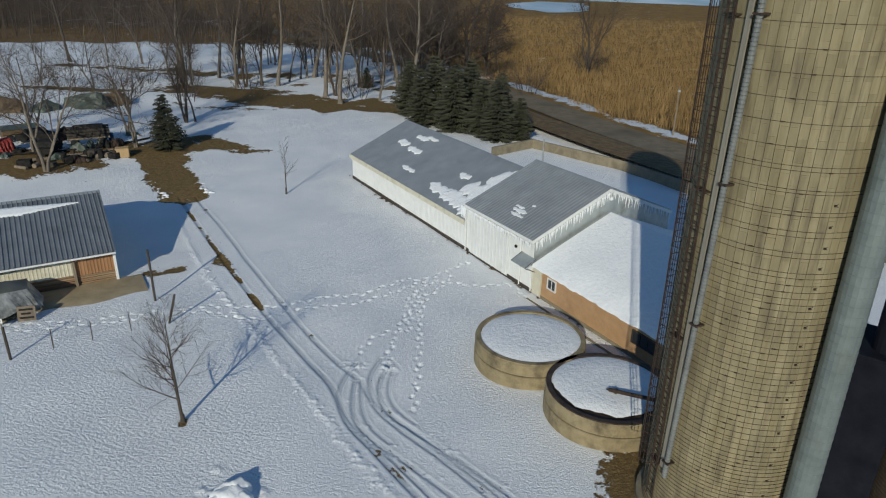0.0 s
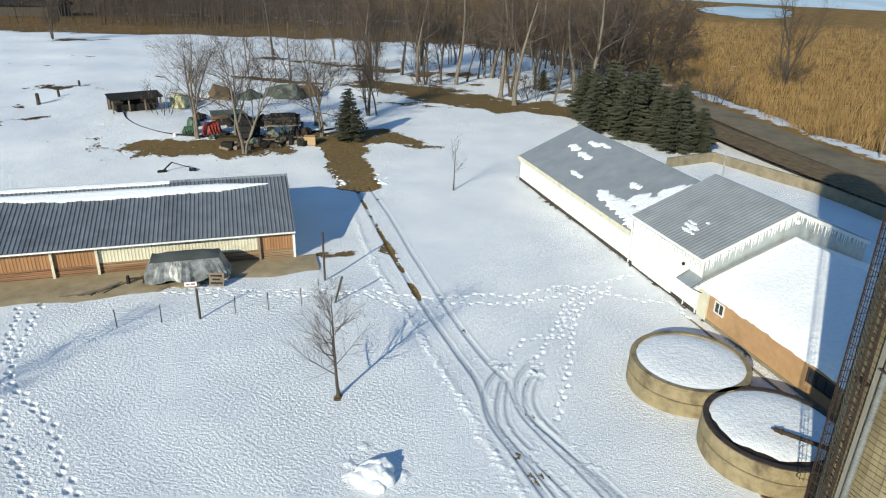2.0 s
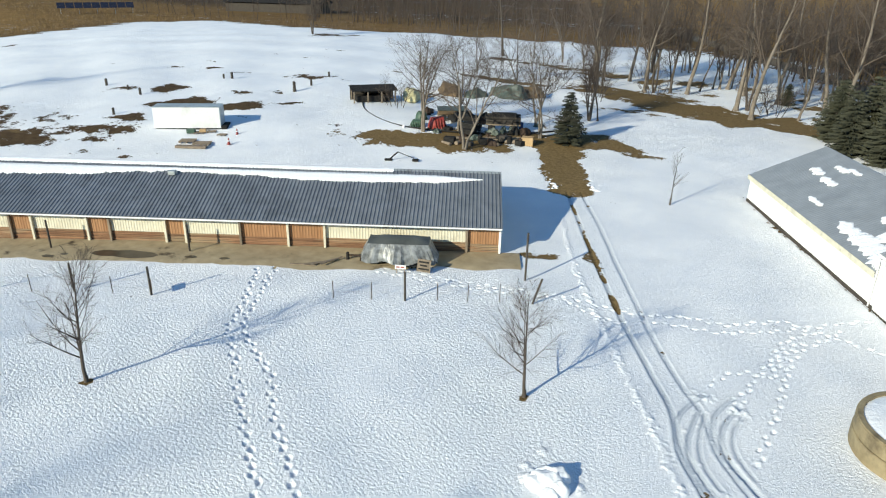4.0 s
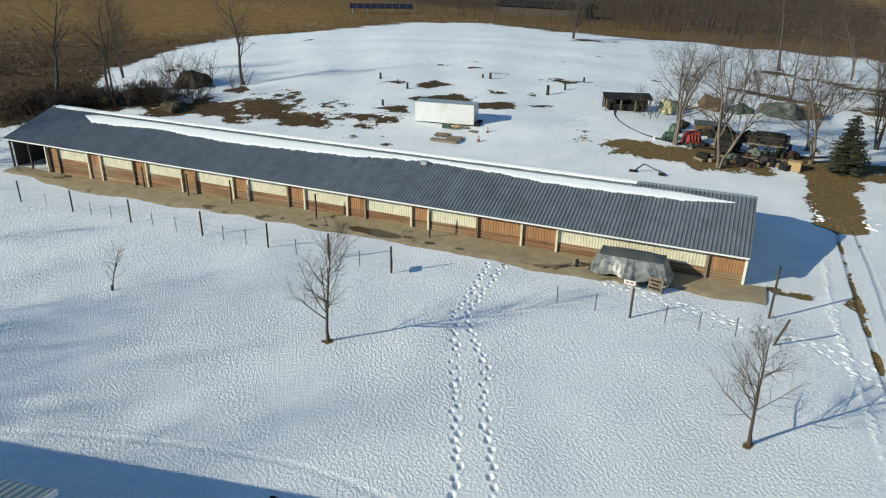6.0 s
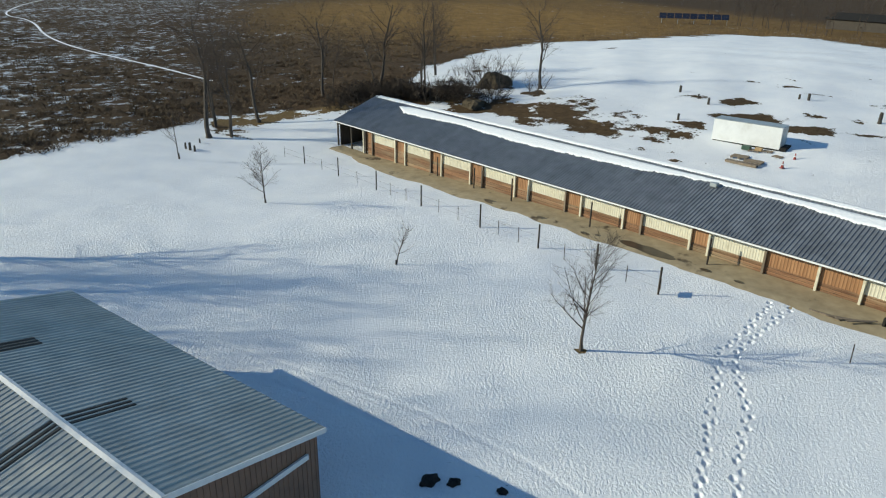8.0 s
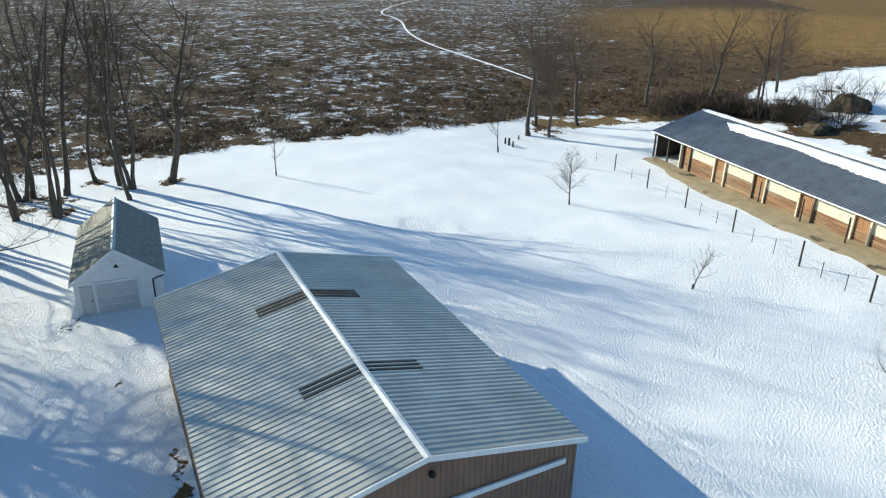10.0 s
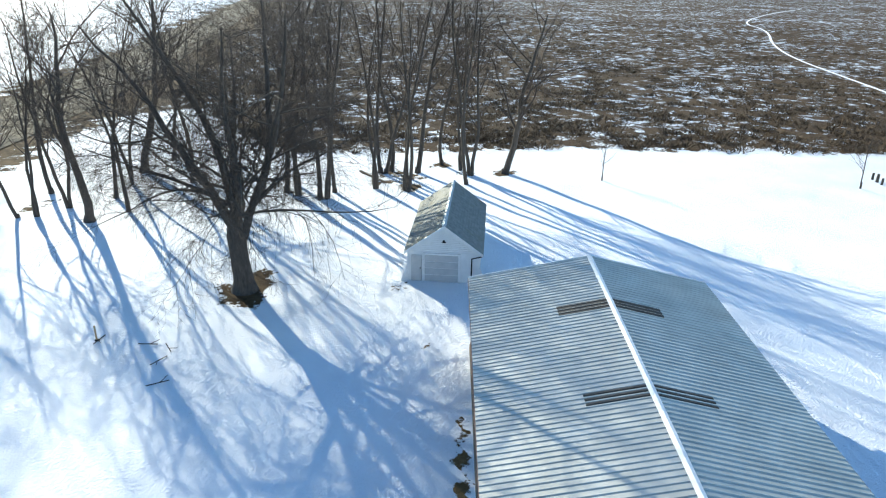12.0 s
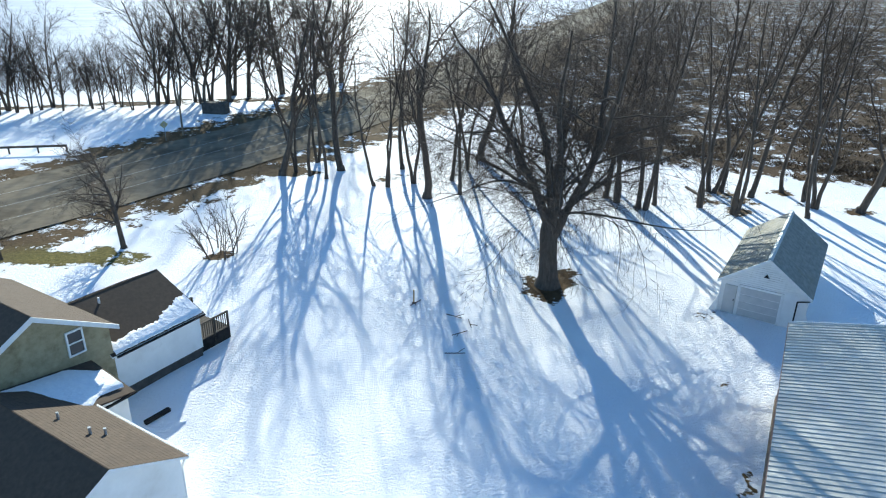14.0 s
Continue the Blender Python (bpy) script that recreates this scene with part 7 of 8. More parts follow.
def far_woods():
    """Distant belts of bare trees."""
    rng = np.random.default_rng(77)
    w = Wood()
    belts = [((-330, 240), (-60, 235), 150, 25, 10), ((-60, 235), (10, 165), 70, 22, 13), ((-20, 150), (2, 190), 26, 12, 14), ((-260, 190), (-120, 205), 46, 14, 9), ((-480, 330), (-200, 330), 70, 40, 12), ((-200, 212), (-50, 205), 70, 14, 14), ((-120, 190), (-40, 182), 16, 8, 15)]
    for a, b, n, wide, h in belts:
        for k in range(n):
            f = rng.uniform(0, 1)
            x, y = a[0] + (b[0] - a[0]) * f + rng.normal(0, wide * 0.4), a[1] + (b[1] - a[1]) * f + rng.normal(0, wide * 0.4)
            z, hh = ground_z(x, y), h * rng.uniform(0.7, 1.3)
            pts, radii, _ = limb(rng, (x, y, z - 0.2), (rng.normal(0, 0.06), rng.normal(0, 0.06), 1), hh, 0.18, 4, 0.05, 0.02, 0.2)
            w.tube(pts, radii, 4)
            pts = np.array(pts)
            for j in range(12):
                q = rng.uniform(0.3, 0.98)
                i = min(int(q * 4), 3)
                at = pts[i] + (pts[i + 1] - pts[i]) * (q * 4 - i)
                way = side_way(rng, np.array([0, 0, 1.0]), radians(rng.uniform(20, 60)))
                p2, r2, d2 = limb(rng, at, way, hh * rng.uniform(0.15, 0.34), 0.06, 2, 0.12, 0.06, 0.3)
                w.tube(p2, r2, 3)
                for _ in range(2):
                    p3, r3, _d = limb(rng, p2[1], side_way(rng, d2, 0.6), hh * 0.13, 0.03, 1, 0.1, 0.05, 0.4)
                    w.tube(p3, r3, 3)
    tagged(new("far_woods", w.mesh("far_woods", M_TWIG)), "distant belt of bare brown woods", "woods", kind="stuff")


far_woods()


# ---- conifers ----
def make_spruce(seed, height, wide):
    t = thing("spruce", "dark green spruce with drooping boughs down to the ground", "tree")
    rng = np.random.default_rng(seed)
    w = Wood()
    w.tube([np.array([0, 0, -0.1]), np.array([0, 0, height * 0.6]), np.array([0, 0, height])], [0.16, 0.09, 0.02], 6)
    part("trunk", w.mesh("trunk", M_BARK), M_BARK, t)
    V, F = [], []
    z = 0.2
    while z < height - 0.15:
        up = z / height
        R = wide * (1 - up) ** 0.58 * (0.7 + 0.3 * min(1.0, up * 4)) * rng.uniform(0.8, 1.1) + 0.12
        n = max(5, int(R * 6))
        for k in range(n):
            a = 2 * math.pi * (k + rng.uniform(0, 1)) / n
            L = R * (rng.uniform(0.66, 1.1) + 0.12 * math.sin(3 * a + 2.0 * z + seed))
            ca, sa = math.cos(a), math.sin(a)
            lift = rng.uniform(-0.22, 0.22)
            m = max(2, int(L * 3.2))
            for j in range(m):
                f = (j + rng.uniform(0.5, 1.0)) / m
                if f < 0.3 and L > 1.2:
                    continue
                x, zz = L * f, z + lift + 0.05 * L - 0.38 * L * f + 0.26 * L * f * f
                wide_at = 0.10 + 0.30 * min(1.0, L) * (1.1 - 0.7 * f)
                for s in (-1, 0, 1):
                    y0 = s * wide_at * rng.uniform(0.5, 0.9)
                    len_ = rng.uniform(0.22, 0.40)
                    out = 0.35 * s
                    q = len(V)
                    pts = ((x - 0.10, y0 - 0.13, zz + 0.02), (x - 0.10, y0 + 0.13, zz + 0.02), (x - 0.02, y0, zz + 0.13), (x + len_, y0 + out * len_, zz - 0.12 + 0.1 * (s == 0)))
                    V += [(p[0] * ca - p[1] * sa, p[0] * sa + p[1] * ca, p[2]) for p in pts]
                    F += [(q, q + 3, q + 2), (q + 1, q + 2, q + 3), (q, q + 1, q + 3)]
        z += rng.uniform(0.20, 0.29)
    part("crown", mesh_np("crown", V, F, M_NEEDLE), M_NEEDLE, t, "dense dark needles")
    return t


def build_spruces():
    a, b = make_spruce(3, 9.0, 3.5), make_spruce(4, 9.0, 3.0)
    rng = random.Random(3)
    for x, y, h, pr in ((-2.4, 101.8, 9.0, a), (1.2, 97.0, 10.4, b), (3.8, 92.6, 10.8, a), (6.2, 96.0, 9.8, b), (7.6, 90.3, 9.4, a), (9.2, 87.2, 8.6, b), (12.2, 88.0, 7.0, a), (4.5, 99.5, 10.0, a), (-0.6, 94.5, 8.4, b), (10.0, 91.5, 8.6, b)):
        stand(pr, x, y, rng.uniform(0, 360), 0.9 * h / 9.0, "spruces behind the barn")
    stand(b, -29.8, 77.9, 50, 0.68, label="single dark spruce beside a dirt patch")
    stand(a, -10.6, 123.8, 80, 0.45, label="small dark spruce at the wood's edge")


build_spruces()


# ---- reeds and sedge ----
def tufts(name, label, mat, where, count, h0, h1, wide, blades, seed, thick=0.014, fan=0.0):
    """Upright dead blades scattered where the rule says so."""
    rng = np.random.default_rng(seed)
    x, y = where(rng, count)
    n = len(x)
    k = blades
    bx = np.repeat(x, k) + rng.normal(0, wide, n * k)
    by = np.repeat(y, k) + rng.normal(0, wide, n * k)
    h = rng.uniform(h0, h1, n * k) * np.repeat(rng.uniform(0.6, 1.2, n), k)
    a = rng.uniform(0, np.pi, n * k)
    half = thick + 0.02 * h
    lean = rng.normal(0, 0.22, (n * k, 2)) * h[:, None] + fan * np.stack([bx - np.repeat(x, k), by - np.repeat(y, k)], -1)
    z = ground_z(bx, by)
    V = np.empty((n * k, 3, 3), np.float32)
    V[:, 0] = np.stack([bx - half * np.cos(a), by - half * np.sin(a), z - 0.05], -1)
    V[:, 1] = np.stack([bx + half * np.cos(a), by + half * np.sin(a), z - 0.05], -1)
    V[:, 2] = np.stack([bx + lean[:, 0], by + lean[:, 1], z + h], -1)
    tagged(new(name, mesh_np(name, V.reshape(-1, 3), np.arange(n * k * 3).reshape(-1, 3), mat)), label, "reeds", kind="stuff")


def polar(rng, n, d0, d1, a0, a1):
    d = d0 * (d1 / d0) ** rng.uniform(0, 1, n)
    a = np.radians(rng.uniform(a0, a1, n))
    return -np.sin(a) * d, np.cos(a) * d


def east_marsh(rng, n):
    x, y = polar(rng, n, 90, 330, -60, 8)
    d = line_distance(x, y, ROAD_N)
    keep = (d > 7.0 + 1.5 * np.sin(x * 0.4)) & ((x - 17.4) * 0.87 + (y - 115.5) * 0.49 > 0)
    return x[keep], y[keep]


def west_marsh(rng, n):
    x, y = polar(rng, n, 76, 330, 62, 152)
    d = line_distance(x, y, YARD, True)
    clumpy = np.sin(x * 0.31 + 2 * np.sin(y * 0.13)) * np.sin(y * 0.29 + 2 * np.sin(x * 0.11)) + rng.normal(0, 0.5, len(x))
    keep = (~inside(x, y, YARD)) & (d > 0.8) & (clumpy > -0.1) & (line_distance(x, y, ROAD_S) > 12) & ~inside(x, y, SOUTH) & (line_distance(x, y, TRAIL) > 2.0) & (np.hypot((x + 320) / 200, (y - 90) / 130) > 0.7 + rng.normal(0, 0.12, len(x)))
    return x[keep], y[keep]


tufts("cattails", "tall golden dead cattails", M_REED, east_marsh, 30000, 1.0, 2.0, 0.4, 5, 1)
def north_marsh(rng, n):
    x, y = polar(rng, n, 135, 380, -6, 62)
    keep = (~inside(x, y, YARD)) & (line_distance(x, y, ROAD_N) > 5) & (np.sin(x * 0.2 + np.sin(y * 0.1)) + rng.normal(0, 0.6, n) > -0.3)
    return x[keep], y[keep]


tufts("brush", "brown dead grass and brush beyond the hill", M_SEDGE, north_marsh, 14000, 0.5, 1.6, 0.6, 4, 3)
def golden_marsh(rng, n):
    x, y = rng.uniform(-420, -150, n), rng.uniform(-20, 200, n)
    keep = (np.hypot((x + 320) / 200, (y - 90) / 130) < 0.85 + rng.normal(0, 0.1, n)) & ~inside(x, y, YARD) & (line_distance(x, y, YARD, True) > 3)
    return x[keep], y[keep]


tufts("marsh_grass", "golden dead marsh grass beyond the hill", M_REED, golden_marsh, 12000, 0.5, 1.2, 0.8, 4, 4)
tufts("sedge", "brown dead sedge and grass tufts between snow", M_SEDGE, west_marsh, 30000, 0.2, 0.6, 0.5, 12, 2, 0.085, 0.8)


# ---- fences ----
def build_fences():
    bm = boxed(-0.06, -0.06, -0.2, 0.06, 0.06, 1.0, 0.012)
    tall = mesh_bm("fence_post", bm, M_DARK_WOOD)
    small = mesh_bm("fence_post", boxed(-0.022, -0.022, -0.2, 0.022, 0.022, 1.0), M_RUST)
    runs = [
        [(-83.5, 0.3, 0), (-79.7, 2.5, 1), (-76.5, 4.3, 0), (-73.5, 5.9, 1), (-70.3, 7.6, 0), (-67.0, 9.2, 1), (-64.8, 10.3, 0), (-62.6, 11.5, 0), (-60.6, 12.6, 1), (-58.3, 13.8, 0), (-55.8, 15.0, 0), (-53.5, 16.4, 1), (-51.4, 17.4, 0),
         (-49.4, 18.5, 0), (-47.7, 19.6, 1), (-45.2, 20.8, 0), (-42.9, 22.4, 1), (-40.4, 23.6, 0), (-38.1, 24.9, 1)],
        [(-27.6, 31.3, 0), (-25.4, 32.6, 0), (-23.4, 33.7, 1), (-21.6, 34.9, 0), (-19.8, 35.9, 0), (-18.0, 37.1, 0), (-16.0, 38.0, 1)],
    ]
    for run in runs:
        fence = thing("wire_fence", "wire fence on dark wooden and thin steel posts in snow", "fence", group="lawn fences")
        for x, y, big in run:
            s = 2.1 if big else 1.3
            lean = 16 if (x, y) == (-16.0, 38.0) else random.uniform(-2, 2)
            part("post", tall if big else small, M_DARK_WOOD, fence, "" if big else "thin rusty steel post", m=placed(x, y) @ pose(0, 0, 0, 0, lean, 0) @ Matrix.Diagonal((1, 1, s, 1)))
        for z in (0.55, 1.1):
            wire = bmesh.new()
            for (ax, ay, _), (bx, by, _) in zip(run, run[1:]):
                pipe(wire, (ax, ay, ground_z(ax, ay) + z), (bx, by, ground_z(bx, by) + z), 0.006, 3)
            part("wire", wire, M_RUST, fence)
    for x, y, h in ((-71.0, 16.6, 2.3), (-65.4, 19.2, 2.3), (-60.1, 21.5, 2.4), (-51.4, 25.8, 2.4), (-41.9, 31.2, 2.3), (-18.0, 41.1, 3.7)):
        solo("yard_post", tall, M_DARK_WOOD, "dark wooden post beside the shed apron", "post", placed(x, y) @ Matrix.Diagonal((1, 1, h, 1)), group="posts before the shed")
    solo("fence_board", boxed(-0.5, -0.02, 0.55, 0.5, 0.02, 0.95), M_GREY_WOOD, "weathered board nailed edge-on to a fence post", "board", placed(-38.1, 25.0, 147))
    # small notes on the far side: road sign, guard rail, utility poles
    for x, y, h in ((34.0, 92.0, 6.5), (4.0, 166.0, 9.5), (-0.9, -92.8, 6.8)):
        bm = bmesh.new()
        pipe(bm, (0, 0, -0.2), (0, 0, h), 0.13, 8, 0.09)
        pole = thing("utility_pole", "grey wooden utility pole beside a road", "pole", placed(x, y), group="utility poles")
        part("shaft", bm, M_GREY_WOOD, pole)
        part("cap", boxed(-0.15, -0.15, h - 0.6, 0.15, 0.15, h - 0.3, 0.03), M_GALV, pole)
    sign = thing("road_sign", "small yellow diamond road sign on a post", "sign", placed(1.2, -90.5, 20))
    part("post", boxed(-0.03, -0.03, -0.1, 0.03, 0.03, 2.2), M_GALV, sign)
    part("plate", boxed(-0.35, -0.02, -0.35, 0.35, 0.02, 0.35, m=pose(0, -0.05, 2.0, 0, 45, 0)), M_YELLOW, sign)
    rail = thing("roadside_rail", "low wooden roadside rail on posts in snow", "fence")
    for k in range(4):
        part("post", boxed(-0.08, -0.08, -0.1, 0.08, 0.08, 0.9), M_DARK_WOOD, rail, m=placed(12.0 + 3 * k, -88.0 - 0.5 * k))
    part("beam", boxed(0, -0.06, 0.65, 9.2, 0.06, 0.9), M_DARK_WOOD, rail, m=placed(12.0, -88.0, -9.5, 0.0))
    solo("utility_box", boxed(-1.8, -0.8, -0.1, 1.8, 0.8, 1.6, 0.05), M_FOOTING, "dark grey utility box beyond the road", "box", placed(-6.0, -106.0, -30))


build_fences()


# ---- covered boat trailer before the shed ----
def draped(L, W, H, seed, folds=0.1):
    """A tarpaulin thrown over a long load: ridge, sagging sides, crumpled hem."""
    rng = random.Random(seed)
    ph = [rng.uniform(0, 6.28) for _ in range(6)]
    bm = bmesh.new()
    n, k = 34, 9
    prof = [(-1.0, 0.0), (-0.98, 0.35), (-0.86, 0.72), (-0.5, 0.93), (0, 1.0), (0.5, 0.93), (0.86, 0.72), (0.98, 0.35), (1.0, 0.0)]
    rows = []
    for i in range(n + 1):
        f = i / n
        taper = min(1.0, 0.55 + 3.0 * f, 0.55 + 3.0 * (1 - f))
        top = min(1.0, 0.35 + 3.6 * f, 0.45 + 4.0 * (1 - f))
        row = []
        for j, (u, v) in enumerate(prof):
            wave = folds * math.sin(f * 34 + ph[j % 6]) * (1 - v) + folds * 0.5 * math.sin(f * 61 + ph[(j + 2) % 6]) * (1 - v)
            row.append(bm.verts.new((L * (f - 0.5) + 0.3 * wave, (u * W / 2) * taper + wave * (1 if u > 0 else -1), 0.25 + (H - 0.25) * v * top + rng.uniform(-0.02, 0.02))))
        rows.append(row)
    for p, q in zip(rows, rows[1:]):
        for j in range(k - 1):
            bm.faces.new((p[j], q[j], q[j + 1], p[j + 1]))
    bm.faces.new(rows[0])
    bm.faces.new(rows[-1][::-1])
    return bm


def wheel(parent, m, r, w):
    tyre = part("wheel", lathe([(r * 0.6, -w / 2), (r * 0.95, -w / 2), (r, -w / 4), (r, w / 4), (r * 0.95, w / 2), (r * 0.6, w / 2)], 18), M_RUBBER, parent, "black tyre", m=m)
    part("rim", lathe([(0.05, -w * 0.3), (r * 0.6, -w * 0.35), (r * 0.6, w * 0.35), (0.05, w * 0.3)], 14), M_RUST, tyre)
    return tyre


def tarp_skirt(L, W, top, low, seed):
    """Loose sides of a tarpaulin that hang in folds from a flat top, drawn in at the hem."""
    rng = random.Random(seed)
    ring_ = []
    for (ax, ay), (bx, by) in (((-L, -W), (L, -W)), ((L, -W), (L, W)), ((L, W), (-L, W)), ((-L, W), (-L, -W))):
        n = 26 if ay == by else 14
        ring_ += [(ax + (bx - ax) * k / n, ay + (by - ay) * k / n) for k in range(n)]
    bm = bmesh.new()
    rows = []
    wild = [rng.uniform(-1, 1) for _ in ring_]
    fold = [(wild[k - 2] + wild[k - 1] + wild[k]) / 1.9 for k in range(len(ring_))]
    for j, (f, out) in enumerate(((0.0, 0.0), (0.25, 0.14), (0.5, 0.28), (0.8, 0.40), (1.0, 0.44))):
        row = []
        for k, (x, y) in enumerate(ring_):
            r = math.hypot(x, y)
            push = out + 0.17 * fold[k] * f + rng.uniform(-0.03, 0.03) * f
            hem = low + (0.16 * math.sin(k * 0.55 + seed) + 0.1 * fold[k]) * f
            row.append(bm.verts.new((x + push * x / r * 1.3, y + push * y / r * 1.6, top + (hem - top) * f)))
        rows.append(row)
    for p, q in zip(rows, rows[1:]):
        for k in range(len(ring_)):
            n = (k + 1) % len(ring_)
            bm.faces.new((p[k], q[k], q[n], p[n]))
    return bm


def tarp_top(L, W, top, rise):
    """A slack flat cover with a low ridge."""
    bm = bmesh.new()
    rows = []
    for i in range(13):
        x = -L - 0.02 + (2 * L + 0.04) * i / 12
        row = []
        for j in range(7):
            y = -W - 0.02 + (2 * W + 0.04) * j / 6
            end = min(1.0, 2.2 * (1 - abs(x) / (L + 0.03)))
            row.append(bm.verts.new((x, y, top + 0.012 + rise * (1 - (y / W) ** 2) * end - 0.03 * math.sin(i * 1.9) ** 2 * math.sin(j * 1.3) ** 2)))
        rows.append(row)
    for p, q in zip(rows, rows[1:]):
        for j in range(6):
            bm.faces.new((p[j], q[j], q[j + 1], p[j + 1]))
    return bm


def build_covered_trailer():
    t = thing("covered_trailer", "trailer load under a dark and silver tarpaulin", "trailer", pose(-27.4, 38.75, 0.07, 0, 0, 209.07 - 180))
    part("tarpaulin", tarp_skirt(2.25, 0.85, 1.75, 0.4, 3), M_TARP, t, "crumpled silver tarpaulin sides", smooth=False)
    part("tarpaulin_top", tarp_top(2.28, 0.88, 1.75, 0.3), M_TARP_TOP, t, "slack dark grey tarpaulin top", smooth=True)
    part("load", boxed(-1.9, -0.7, 0.4, 1.9, 0.7, 1.6, 0.05), M_DARK, t)
    part("trailer_frame", boxed(-2.9, -0.9, 0.3, 2.9, 0.9, 0.42, 0.02), M_RUST, t)
    part("draw_bar", boxed(-4.0, -0.06, 0.32, -2.8, 0.06, 0.42), M_RUST, t, "rusty draw bar")
    for s in (-1, 1):
        for x in (0.2, 1.1):
            wheel(t, pose(x, s * 1.0, 0.33, 90, 0, 0), 0.33, 0.2)
    part("jack_wheel", boxed(-4.05, -0.15, 0.0, -3.85, 0.15, 0.6, 0.03), M_DARK, t)
    sign = thing("sign_board", "small white painted sale board on short legs", "sign", pose(-26.1, 37.0, 0.07, -8, 0, 25))
    part("plate", boxed(-0.4, -0.02, 0.32, 0.4, 0.02, 0.62), M_TRIM_WHITE, sign)
    for x0, x1 in ((-0.3, -0.06), (0.02, 0.3)):
        part("writing_bar", boxed(x0, -0.03, 0.42, x1, -0.02, 0.52), M_RED, sign, "unreadable red writing")
    for x in (-0.32, 0.28):
        part("leg", boxed(x, -0.03, 0, x + 0.05, 0.03, 0.34), M_GREY_WOOD, sign)
    board = thing("sign_board", "weathered grey board with rough dark hand writing", "sign", pose(-24.7, 37.9, 0.07, -12, 4, 22))
    part("plate", boxed(-0.5, -0.02, 0.1, 0.5, 0.02, 1.05), M_GREY_WOOD, board)
    for z, x0, x1 in ((0.78, -0.4, 0.36), (0.52, -0.28, 0.24), (0.26, -0.38, 0.4)):
        part("writing_bar", boxed(x0, -0.03, z, x1, -0.02, z + 0.12), M_DARK, board, "unreadable dark writing")
    for k in range(5):
        solo("scrap_plank", boxed(-1.0, -0.08, 0, 1.0, 0.08, 0.05), M_GREY_WOOD, "loose weathered plank on the apron", "plank", placed(-33.0 + 0.4 * k, 34.2 + 0.35 * k, 25 + 13 * k) @ Matrix.Translation((0, 0, 0.08 + 0.05 * k)), group="loose planks")


build_covered_trailer()


